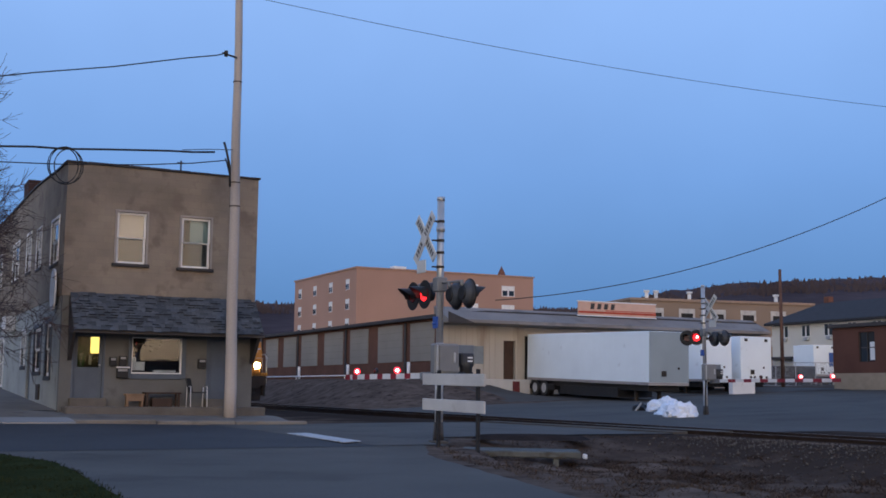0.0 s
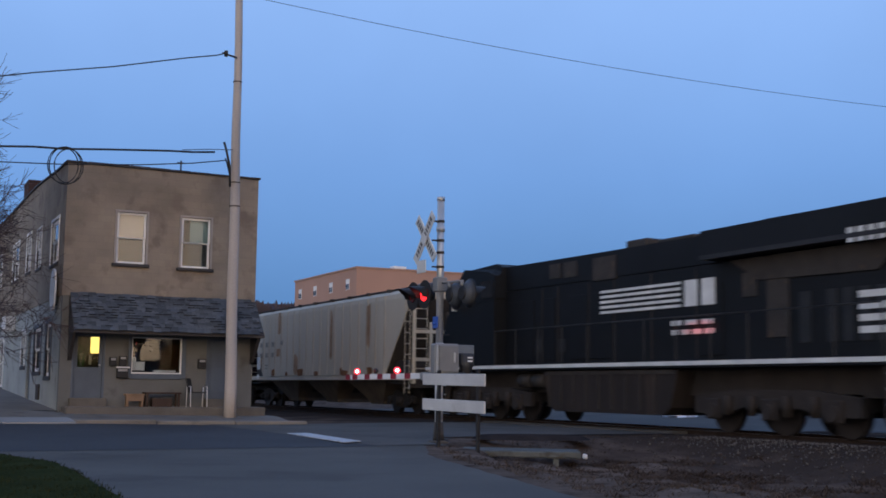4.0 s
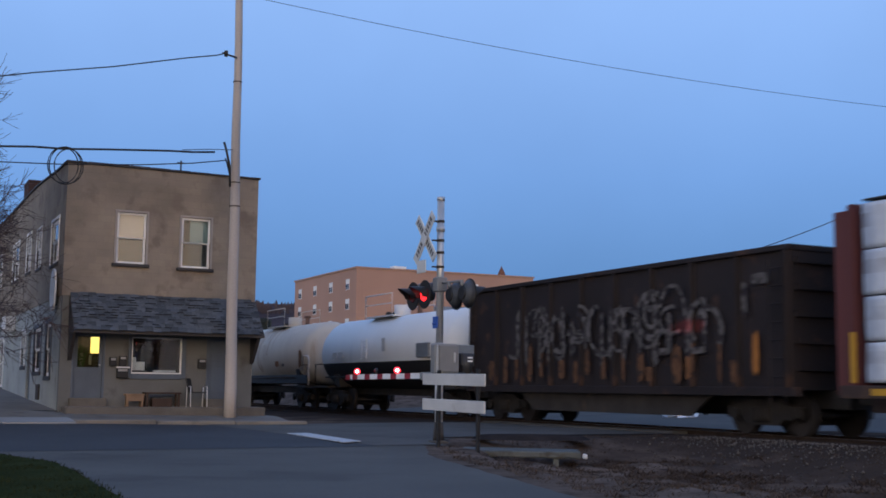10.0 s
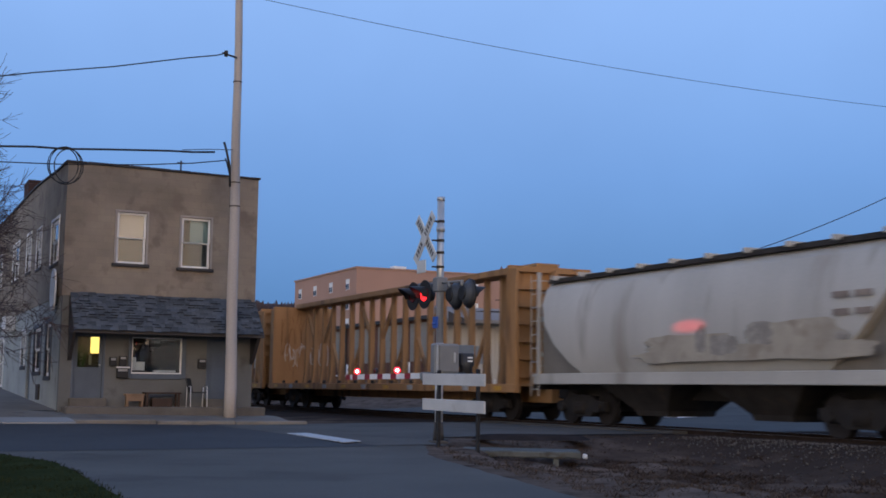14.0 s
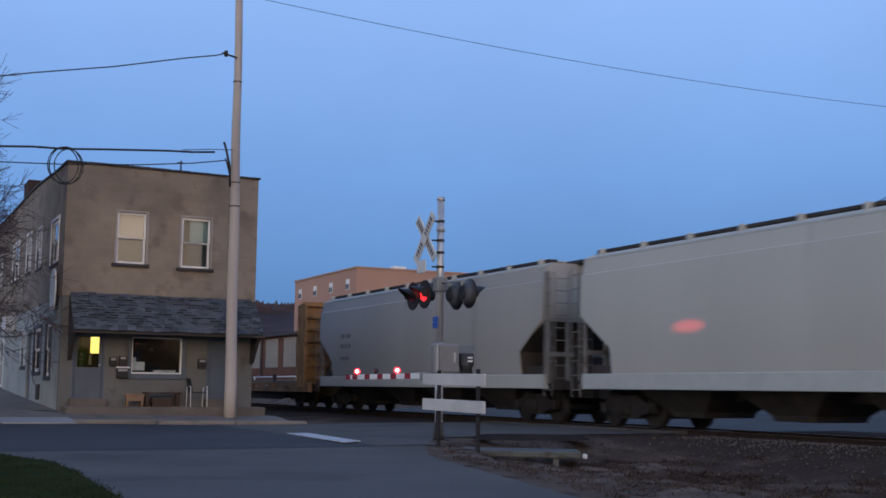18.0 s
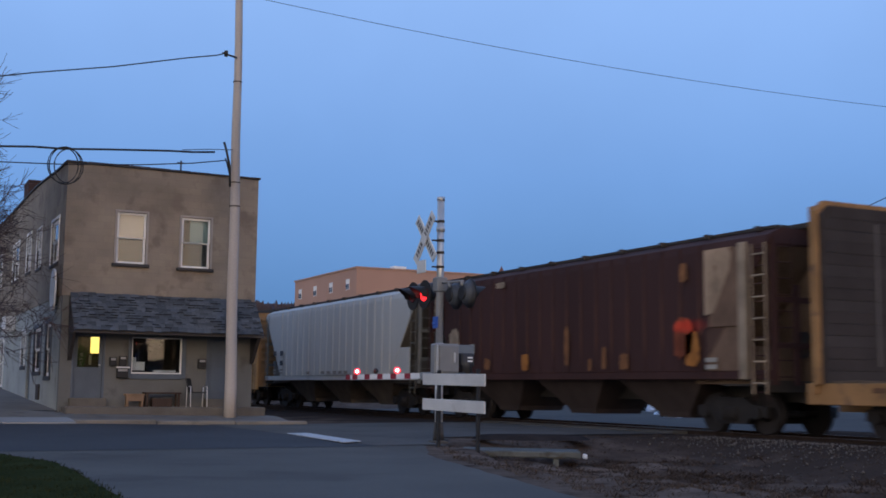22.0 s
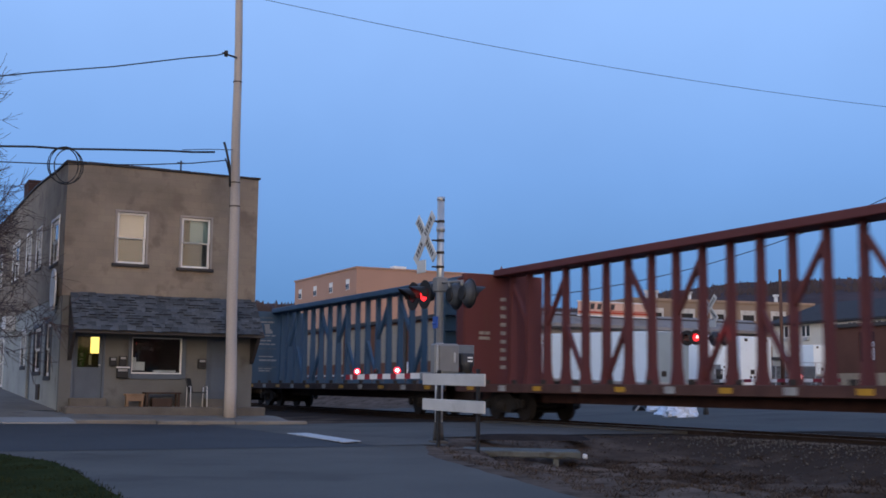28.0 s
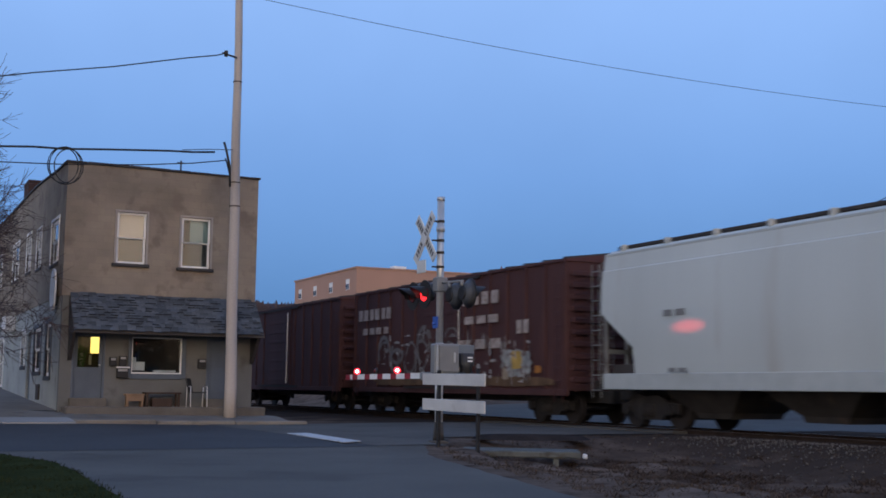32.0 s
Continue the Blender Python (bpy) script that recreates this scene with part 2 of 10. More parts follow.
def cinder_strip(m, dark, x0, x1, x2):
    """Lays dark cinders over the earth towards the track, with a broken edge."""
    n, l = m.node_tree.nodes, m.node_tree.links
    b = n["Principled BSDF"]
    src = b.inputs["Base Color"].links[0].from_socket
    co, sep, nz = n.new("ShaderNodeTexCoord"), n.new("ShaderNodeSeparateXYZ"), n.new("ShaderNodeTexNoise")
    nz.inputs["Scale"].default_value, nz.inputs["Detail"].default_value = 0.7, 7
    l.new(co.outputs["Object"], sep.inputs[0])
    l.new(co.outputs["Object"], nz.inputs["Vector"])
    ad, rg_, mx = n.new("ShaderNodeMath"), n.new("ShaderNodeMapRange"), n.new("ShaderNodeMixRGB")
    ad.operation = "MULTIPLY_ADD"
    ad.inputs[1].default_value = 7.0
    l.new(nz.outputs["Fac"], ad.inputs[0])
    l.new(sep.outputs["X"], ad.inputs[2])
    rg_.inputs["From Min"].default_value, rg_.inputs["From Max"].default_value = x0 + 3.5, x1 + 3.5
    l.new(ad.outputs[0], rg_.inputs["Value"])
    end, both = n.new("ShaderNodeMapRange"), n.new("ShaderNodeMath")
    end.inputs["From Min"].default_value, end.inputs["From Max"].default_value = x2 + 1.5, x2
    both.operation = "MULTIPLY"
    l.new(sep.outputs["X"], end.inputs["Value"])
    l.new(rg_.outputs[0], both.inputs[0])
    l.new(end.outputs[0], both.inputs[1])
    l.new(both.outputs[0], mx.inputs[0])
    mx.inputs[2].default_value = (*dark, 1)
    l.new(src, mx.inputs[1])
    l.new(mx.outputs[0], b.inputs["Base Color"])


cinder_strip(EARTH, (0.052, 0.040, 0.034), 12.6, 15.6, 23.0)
far = [-3000, -1500, -700, -300, -120, -60]
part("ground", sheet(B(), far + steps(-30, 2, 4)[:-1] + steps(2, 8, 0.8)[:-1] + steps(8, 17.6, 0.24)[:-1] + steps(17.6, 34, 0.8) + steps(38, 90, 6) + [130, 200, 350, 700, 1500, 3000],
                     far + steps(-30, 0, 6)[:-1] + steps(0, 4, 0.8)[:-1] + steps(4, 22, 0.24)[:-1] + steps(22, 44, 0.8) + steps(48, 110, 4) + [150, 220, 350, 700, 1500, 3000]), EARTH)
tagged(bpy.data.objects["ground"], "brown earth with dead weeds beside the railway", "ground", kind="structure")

# ---- roads, pavement, track ----
tagged(part("side_street", ribbon_sheet(B(), steps(-30, 21.0, 0.25), lambda y: 2.1 + 0.22 * ease(11, 17, y) - 6.0 * ease(19.4, 20.6, y), lambda y: 6.6 + 0.25 * (y - 10) + 0.6 * ease(17, 21, y) + 0.06 * noise.noise((y * 1.7, 0, 0)), 40, 0.012), ASPHALT),
       "worn grey asphalt side street", "road", kind="structure")
tagged(part("road_near", sheet(B(), steps(-60, 8.9, 1.1), steps(20.6, 32.4, 0.8), 0.018), ASPHALT_DARK),
       "dark newer asphalt road before the shop", "road", kind="structure")
tagged(part("road_crossing", sheet(B(), steps(8.9, 17.9, 0.5), steps(20.6, 33.2, 0.45), 0.022, inside=lambda x, y: y > 20.6 + 2.9 * ease(10.0, 12.0, x)), ASPHALT),
       "grey asphalt road running up to the crossing", "road", kind="structure")
YARD = mat("asphalt_yard", (0.060, 0.054, 0.048), 0.85, var=0.36, scale=0.22, bump=0.5, fine=16, over=(0.044, 0.038, 0.034), over_at=0.55)
tagged(part("road_far", sheet(B(), [20.5] + steps(21.0, 24.0, 1) + steps(26, 110, 4), steps(12, 58, 2), 0.02, inside=lambda x, y: y > 23.0 or x > 24.5), YARD),
       "wide asphalt yard beyond the tracks", "road", kind="structure")
tagged(part("loading_yard", sheet(B(), steps(33.5, 61, 2.5), steps(58.5, 67, 1.7), 0.026), YARD),
       "asphalt loading yard before the dock", "pavement", kind="structure")
bm = B()
prism(bm, [(9.02, 26.2), (9.55, 26.4), (9.08, 21.9), (8.55, 21.5)], "z", ground_z(9.9, 24) + 0.024, ground_z(9.9, 24) + 0.04)
one("stop_line", bm, mat("worn_line_paint", (0.44, 0.45, 0.46), 0.7, var=0.25, scale=2.0, bump=0.1, over=(0.12, 0.12, 0.122), over_at=0.60), "worn white painted stop line on asphalt", "road marking", kind="structure")
# crossing panels between and beside the rails
for x0, x1, nm in ((17.9, 18.36, "crossing_panel"), (18.52, 19.78, "crossing_panel"), (19.94, 20.5, "crossing_panel")):
    c = thing("crossing_panel", "dark rubber and asphalt crossing panel between rails", "crossing panel", pose(0, 0, 0), "panels of the crossing", "structure")
    for k in range(4):
        bm = B()
        box(bm, x0, x1, 23.4 + k * 2.45, 23.4 + k * 2.45 + 2.43, -0.12, -0.012, 0.01)
        part("panel", bm, ASPHALT, c)

GRADE = 0.0035
BALLAST = mat("ballast_stone", (0.030, 0.025, 0.023), 1.0, spec=0.0, var=0.5, scale=6, bump=1.0, fine=14)


def track(cx, name, label):
    t = thing(name, label, "railway track", pose(0, 0, -GRADE * 18, math.degrees(GRADE)), kind="structure")
    bm, heads = B(), B()
    for s in (-0.7175, 0.7175):
        for prof in ([(-0.036, 0.0), (0.036, 0.0), (0.036, -0.035), (-0.036, -0.035)], [(-0.009, -0.035), (0.009, -0.035), (0.009, -0.16), (-0.009, -0.16)], [(-0.07, -0.16), (0.07, -0.16), (0.07, -0.18), (-0.07, -0.18)]):
            prism(bm, [(cx + s + u, v) for u, v in prof], "y", -700, 900)
        box(heads, cx + s - 0.026, cx + s + 0.026, -700, 900, 0.0, 0.003)
    part("rails", bm, mat("rail_rust", (0.036, 0.025, 0.020), 0.9, var=0.4, scale=3, bump=0.3, spec=0.1), t, "dark rusty steel rails")
    part("rail_heads", heads, RAIL_STEEL, t, "running faces worn bright")
    tie = B()
    box(tie, -1.3, 1.3, -0.115, 0.115, -0.20, -0.178)
    tie = to_mesh(tie, "tie", TIE_WOOD)
    ys = [y for y in steps(5, 62, 0.55) if not 23.2 < y < 33.4]
    for y in ys:
        part("tie", tie, None, t, at=pose(cx, y, 0))
    bm = B()
    g = lambda z: [(cx - 3.4, z - 0.5), (cx - 1.7, z), (cx + 1.7, z), (cx + 2.6, z - 0.3)]
    for a, b in ((-700, 23.2), (33.4, 900)):
        prism(bm, g(-0.195), "y", a, b)
    part("ballast_bed", bm, BALLAST, t, "grey crushed stone ballast bed")
    return t


TRACK_X = 19.15
track(TRACK_X, "track_main", "main railway track on wooden ties in stone ballast")

# loose ballast stones on the near shoulder
bm = B()
rnd = random.Random(5)
for k in range(5200):
    y = rnd.uniform(5, 21.5)
    x = TRACK_X - 1.62 - abs(rnd.gauss(0, 1.0)) if k % 4 else rnd.uniform(11.5, 17.0)
    if k % 4 == 0 and (y > 19 or rnd.random() < 0.6):
        continue
    z = max(-0.195 - max(0, (TRACK_X - 1.7 - x)) * 0.294, ground_z(x, y)) + 0.02
    s = 0.010 + 0.040 * rnd.random() ** 2.4
    vs = [bm.verts.new((x + s * rnd.uniform(0.6, 1) * a, y + s * rnd.uniform(0.6, 1) * b, z + s * rnd.uniform(0.4, 0.9) * c)) for a, b, c in ((1, 0, 0), (-1, 0, 0), (0, 1, 0), (0, -1, 0), (0, 0, 1), (0, 0, -1))]
    for f in ((0, 2, 4), (2, 1, 4), (1, 3, 4), (3, 0, 4), (2, 0, 5), (1, 2, 5), (3, 1, 5), (0, 3, 5)):
        bm.faces.new([vs[i] for i in f])
one("ballast_stones", bm, mat("pale_stone", (0.088, 0.078, 0.072), 0.95, spec=0.0, var=1.0, scale=5, bump=0.3), "loose pale crushed stones on the track shoulder", "ballast", kind="stuff")

# dead weeds and grass
def tufts(name, label, count, where, h, m, seed, lean=0.35):
    r = random.Random(seed)
    bm = B()
    for k in range(count):
        x, y = where(r)
        z = ground_z(x, y)
        for j in range(4):
            a, hh = r.uniform(0, 6.28), h * r.uniform(0.4, 1.0)
            dx, dy = math.cos(a) * 0.012, math.sin(a) * 0.012
            lx, ly = r.gauss(0, lean) * hh, r.gauss(0, lean) * hh
            bx, by = x + r.gauss(0, 0.04), y + r.gauss(0, 0.04)
            bm.faces.new([bm.verts.new(v) for v in ((bx - dx, by - dy, z - 0.01), (bx + dx, by + dy, z - 0.01), (bx + lx, by + ly, z + hh / (1 + 0.5 * lean)))])
    return one(name, bm, m, label, "grass", kind="stuff")


DRY = mat("dry_grass", (0.068, 0.051, 0.041), 0.95, var=0.6, scale=1.2, bump=0, spec=0.0)
LAWN = mat("lawn_blades", (0.027, 0.033, 0.015), 0.95, var=0.4, scale=0.8, bump=0, spec=0.0)


def weeds_at(r):
    while True:
        x, y = r.uniform(6.8, 17), r.uniform(5, 23)
        if (y > 20.2 and x < 12.0) or ((x - 10.9) / 1.4) ** 2 + ((y - 18.2) / 2.1) ** 2 < 1:
            continue
        if x > 6.9 + 0.25 * (y - 10) + 0.6 * ease(17, 21, y) and r.random() < 0.35 + 0.65 * ease(14.5, 12.0, x):
            return x, y


def brush_at(r):
    while True:
        x, y = r.uniform(10.2, 16.2), r.uniform(7, 19.5)
        if ((x - 10.9) / 1.4) ** 2 + ((y - 18.2) / 2.1) ** 2 < 1:
            continue
        if x > 7.4 + 0.25 * (y - 10) + 0.8 and noise.noise((x * 0.9, y * 0.7, 3.0)) > -0.02 + 0.5 * ease(14.6, 16.2, x):
            return x, y


tufts("dead_brush", "dark brown dead brush in the dip beside the track", 3000, brush_at, 0.13, mat("dead_brush", (0.056, 0.041, 0.033), 0.95, var=0.55, scale=1.5, bump=0, spec=0.0), 8, 1.1)
tufts("dead_weeds", "low brown dead weeds beside the track", 5200, weeds_at, 0.075, DRY, 3, 1.0)
tagged(part("lawn", ribbon_sheet(B(), steps(-10, 20.4, 0.25), lambda y: -14.0, lambda y: 2.35 + 0.22 * ease(11, 17, y) - 0.45 * ease(17.3, 19.9, y) - 5.0 * ease(19.8, 20.5, y) + 0.05 * noise.noise((y * 2.3, 5, 0)), 60, 0.028, 0.03), mat("lawn", (0.029, 0.036, 0.016), 0.95, var=0.4, scale=1.0, bump=0.8, fine=20, spec=0.0)),
       "short green lawn beside the side street", "lawn", kind="structure")
tufts("lawn_grass", "short green grass blades", 12000, lambda r: (lambda y: (r.uniform(-4, 0.04 + 2.35 + 0.22 * ease(11, 17, y) - 0.45 * ease(17.3, 19.9, y) - 5.0 * ease(19.8, 20.5, y)), y))(r.uniform(9, 20.2)), 0.07, LAWN, 8)

# pavement and kerb before the shop
def side_rise(y):
    """The side lane climbs away from the road beside the shop."""
    return 0.20 * ease(33.6, 36.2, y) + 0.041 * max(0.0, y - 36.2)


bm = sheet(B(), steps(-30, 11.6, 0.8), steps(33.3, 36.0, 0.3), 0.10)
for v_ in bm.verts:
    k = ease(4.6, 6.2, v_.co.x)
    v_.co.z += 0.12 * ease(33.3, 35.0, v_.co.y) * k + side_rise(v_.co.y) * (1 - k)
tagged(part("pavement", bm, mat("pavement_worn", (0.175, 0.155, 0.133), 0.9, var=0.25, scale=0.9, bump=0.3, over=(0.125, 0.112, 0.10), over_at=0.56)), "worn brownish concrete pavement before the shop", "pavement", kind="structure")
bm = sheet(B(), steps(-6, 5.3, 0.8), steps(36.0, 58.0, 1.1), 0.10)
for v_ in bm.verts:
    v_.co.z += side_rise(v_.co.y)
tagged(part("side_pavement", bm, mat("pavement_worn", (0.175, 0.155, 0.133))), "brownish pavement along the side of the shop", "pavement", kind="structure")
bm = B()
for i_ in range(5):
    x0 = -6.0 + 2.36 * i_
    prism(bm, [(32.35, 0.0), (33.32, 0.075), (33.9, 0.09), (33.9, -0.1), (32.35, -0.1)], "x", x0, x0 + 2.33 - (0.5 if i_ == 4 else 0))
tagged(part("pavement_apron", bm, mat("pale_apron", (0.27, 0.265, 0.255), 0.85, var=0.2, scale=0.8, bump=0.3)), "pale concrete driveway apron sloping to the road", "pavement", kind="structure")
kerb = thing("kerb", "tan concrete kerb along the road", "kerb", None, kind="structure")
for k in range(3):
    bm = B()
    x0 = 5.3 + k * 2.25
    box(bm, x0, min(x0 + 2.23, 11.95), 32.95, 33.32, -0.3, ground_z(x0 + 1.1, 33) + 0.115, 0.03)
    part("kerb_stone", bm, CONCRETE, kerb)

# ---- corner shop building ----
STUCCO = mat("brown_stucco", (0.245, 0.202, 0.157), 0.9, var=0.26, scale=0.9, bump=0.35, fine=40, over=(0.192, 0.150, 0.118), over_at=0.54)


def block_courses(m, w, h, lo, hi):
    """Faint rows of painted blocks under the coat: each block a little lighter or darker."""
    n, l = m.node_tree.nodes, m.node_tree.links
    b = n["Principled BSDF"]
    src_ = b.inputs["Base Color"].links[0].from_socket
    co, sep, add_, com = n.new("ShaderNodeTexCoord"), n.new("ShaderNodeSeparateXYZ"), n.new("ShaderNodeMath"), n.new("ShaderNodeCombineXYZ")
    l.new(co.outputs["Object"], sep.inputs[0])
    l.new(sep.outputs["X"], add_.inputs[0])
    l.new(sep.outputs["Y"], add_.inputs[1])
    l.new(add_.outputs[0], com.inputs["X"])
    l.new(sep.outputs["Z"], com.inputs["Y"])
    br, mx = n.new("ShaderNodeTexBrick"), n.new("ShaderNodeMixRGB")
    br.inputs["Color1"].default_value, br.inputs["Color2"].default_value = (lo, lo, lo * 1.02, 1), (hi, hi, hi * 0.98, 1)
    br.inputs["Mortar"].default_value = (lo * 0.98, lo * 0.98, lo * 0.98, 1)
    br.inputs["Scale"].default_value, br.inputs["Brick Width"].default_value, br.inputs["Row Height"].default_value = 1.0, w, h
    br.inputs["Mortar Size"].default_value, br.inputs["Mortar Smooth"].default_value = 0.012, 0.5
    l.new(com.outputs[0], br.inputs["Vector"])
    mx.blend_type = "MULTIPLY"
    mx.inputs[0].default_value = 1.0
    l.new(src_, mx.inputs[1])
    l.new(br.outputs["Color"], mx.inputs[2])
    l.new(mx.outputs[0], b.inputs["Base Color"])
    bp_ = n.new("ShaderNodeBump")
    bp_.inputs["Strength"].default_value, bp_.inputs["Distance"].default_value, bp_.invert = 0.10, 0.008, True
    l.new(br.outputs["Fac"], bp_.inputs["Height"])
    if b.inputs["Normal"].links:
        l.new(b.inputs["Normal"].links[0].from_socket, bp_.inputs["Normal"])
    l.new(bp_.outputs[0], b.inputs["Normal"])


block_courses(STUCCO, 0.42, 0.21, 0.955, 1.045)
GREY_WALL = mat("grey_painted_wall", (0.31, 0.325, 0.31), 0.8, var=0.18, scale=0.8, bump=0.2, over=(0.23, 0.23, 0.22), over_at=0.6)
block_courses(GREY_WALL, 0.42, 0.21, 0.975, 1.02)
SLATE = mat("slate_shingle", (0.070, 0.077, 0.086), 0.75, var=0.5, scale=1.3, bump=0.4)
SLATE_N = SLATE.node_tree.nodes
oi = SLATE_N.new("ShaderNodeObjectInfo")
hv = SLATE_N.new("ShaderNodeHueSaturation")
mr = SLATE_N.new("ShaderNodeMapRange")
mr.inputs["To Min"].default_value, mr.inputs["To Max"].default_value = 0.62, 1.28
SLATE.node_tree.links.new(oi.outputs["Random"], mr.inputs["Value"])
SLATE.node_tree.links.new(mr.outputs[0], hv.inputs["Value"])
src = SLATE_N["Principled BSDF"].inputs["Base Color"].links[0].from_socket
SLATE.node_tree.links.new(src, hv.inputs["Color"])
SLATE.node_tree.links.new(hv.outputs[0], SLATE_N["Principled BSDF"].inputs["Base Color"])
FRAME_WHITE = mat("window_frame_white", (0.78, 0.77, 0.75), 0.6, var=0.1)
FRAME_BLUE = mat("blue_grey_paint", (0.10, 0.12, 0.15), 0.6, var=0.15, bump=0.05)
TRIM_DARK = mat("dark_trim", (0.05, 0.045, 0.045), 0.7, var=0.2)

shop = thing("shop_building", "two-storey brown stucco corner shop with slate awning", "building", pose(0, 0, 0))
SX0, SX1, SY0, SY1, SZ0, SZ1 = 5.29, 11.2, 36.0, 57.0, -0.1, 7.60
FLOOR2 = 3.62


def wall_with_holes(bm, axis, c0, c1, u0, u1, z0, z1, holes):
    """A wall from u0 to u1 with openings (ua, ub, za, zb), built of piers, sills and heads."""
    us = sorted({u0, u1, *[h[0] for h in holes], *[h[1] for h in holes]})
    zs = sorted({z0, z1, *[h[2] for h in holes], *[h[3] for h in holes]})
    vs = {}

    def v(i, j, k):
        if (i, j, k) not in vs:
            c = (c0, c1)[k]
            vs[i, j, k] = bm.verts.new((us[i], c, zs[j]) if axis == "x" else (c, us[i], zs[j]))
        return vs[i, j, k]

    def full(i, j):
        if not (0 <= i < len(us) - 1 and 0 <= j < len(zs) - 1):
            return False
        u, z = (us[i] + us[i + 1]) / 2, (zs[j] + zs[j + 1]) / 2
        return not any(h[0] < u < h[1] and h[2] < z < h[3] for h in holes)
    for i in range(len(us) - 1):
        for j in range(len(zs) - 1):
            if not full(i, j):
                continue
            for k in (0, 1):
                bm.faces.new((v(i, j, k), v(i + 1, j, k), v(i + 1, j + 1, k), v(i, j + 1, k)))
            for di, dj, p, q in ((-1, 0, (i, j), (i, j + 1)), (1, 0, (i + 1, j), (i + 1, j + 1)), (0, -1, (i, j), (i + 1, j)), (0, 1, (i, j + 1), (i + 1, j + 1))):
                if not full(i + di, j + dj):
                    bm.faces.new((v(*p, 0), v(*q, 0), v(*q, 1), v(*p, 1)))
    return bm


W1, W2 = (6.80, 7.68, 4.66, 6.22), (8.77, 9.68, 4.63, 6.19)
D1, D2, SHOPW = (5.66, 6.62, 0.60, 2.54), (9.70, 10.55, 0.60, 2.44), (7.40, 8.92, 1.34, 2.44)
side_up = [(37.15, 38.65, 4.72, 6.08), (40.95, 42.05, 4.9, 6.2), (43.65, 44.75, 5.0, 6.35), (47.1, 48.9, 5.0, 6.4), (53.0, 54.6, 5.0, 6.45)]
side_dn = [(37.9, 39.0, 1.25, 2.9), (40.1, 41.75, 1.42, 2.85), (42.5, 43.5, 0.5, 2.82), (44.1, 45.1, 1.65, 2.85), (51.0, 52.6, 0.9, 2.85)]
bm = B()
wall_with_holes(bm, "x", SY0, SY0 + 0.25, SX0, SX1, FLOOR2, SZ1, [W1, W2])
part("wall", bm, STUCCO, shop, "brown stucco upper front wall")
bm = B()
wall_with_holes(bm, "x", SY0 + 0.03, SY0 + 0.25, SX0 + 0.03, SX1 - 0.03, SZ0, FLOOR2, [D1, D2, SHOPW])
# darker grey than the side wall: shade below the awning is in the colour
part("wall", bm, mat("grey_front_wall_shaded", (0.140, 0.140, 0.134), 0.85, var=0.2, scale=0.8, bump=0.2, over=(0.105, 0.103, 0.098), over_at=0.58), shop, "grey painted ground floor front wall, darkened for the awning's shade")
bm = B()
wall_with_holes(bm, "y", SX0, SX0 + 0.25, SY0 + 0.25, SY1, FLOOR2, SZ1 + 0.3, side_up)
for v_ in bm.verts:
    if v_.co.z > SZ1:
        v_.co.z = SZ1 + 0.02 + 0.28 * ease(SY0, 44, v_.co.y)
part("wall", bm, STUCCO, shop, "brown stucco upper side wall")
bm = B()
wall_with_holes(bm, "y", SX0 + 0.03, SX0 + 0.25, SY0 + 0.25, SY1, SZ0, FLOOR2, side_dn)
part("wall", bm, GREY_WALL, shop, "grey painted ground floor side wall")
bm = B()
box(bm, SX1 - 0.25, SX1, SY0 + 0.25, SY1, SZ0, SZ1)
part("wall", bm, STUCCO, shop, "brown stucco wall facing the track")
bm = B()
box(bm, SX0, SX1, SY1, SY1 + 0.25, SZ0, SZ1)
part("wall", bm, STUCCO, shop)
bm = B()
box(bm, SX0 + 0.25, SX1 - 0.25, SY0 + 0.25, SY1, SZ1 - 0.5, SZ1 - 0.3)
part("roof", bm, TRIM_DARK, shop, "flat dark roof behind the parapet")
bm = B()
box(bm, SX0 + 0.25, SX1 - 0.25, SY0 + 0.25, SY1, FLOOR2 - 0.15, FLOOR2)
part("floor", bm, DARK_ROOM, shop)
x = SX0 - 0.06
while x < SX1 + 0.05:
    w = min(0.62, SX1 + 0.06 - x)
    bm = B()
    box(bm, x, x + w, SY0 - 0.06, SY0 + 0.3, SZ1, SZ1 + 0.07 + 0.012 * math.sin(x * 9), 0.015)
    part("coping", bm, TRIM_DARK, shop)
    x += 0.63
bm = B()
ys_ = steps(SY0 + 0.3, SY1, 1.0)
prism(bm, [(y_, SZ1 + 0.022 + 0.28 * ease(SY0, 44, y_)) for y_ in ys_] + [(y_, SZ1 + 0.085 + 0.28 * ease(SY0, 44, y_) + 0.012 * math.sin(7 * y_)) for y_ in ys_[::-1]], "x", SX0 - 0.05, SX0 + 0.3)
part("coping", bm, TRIM_DARK, shop)
bm = B()
box(bm, 5.50, 6.08, 47.2, 48.6, 7.0, 8.78, 0.02)
box(bm, 5.48, 6.10, 47.18, 48.62, 8.78, 8.88, 0.02)
part("chimney", bm, mat("dark_chimney_brick", (0.07, 0.04, 0.035), 0.9, var=0.25), shop, "red brick chimney on the roof")
CURTAIN = mat("pale_curtain", (0.55, 0.50, 0.42), 0.9, var=0.12, scale=1.5, bump=0.1, streak=True)


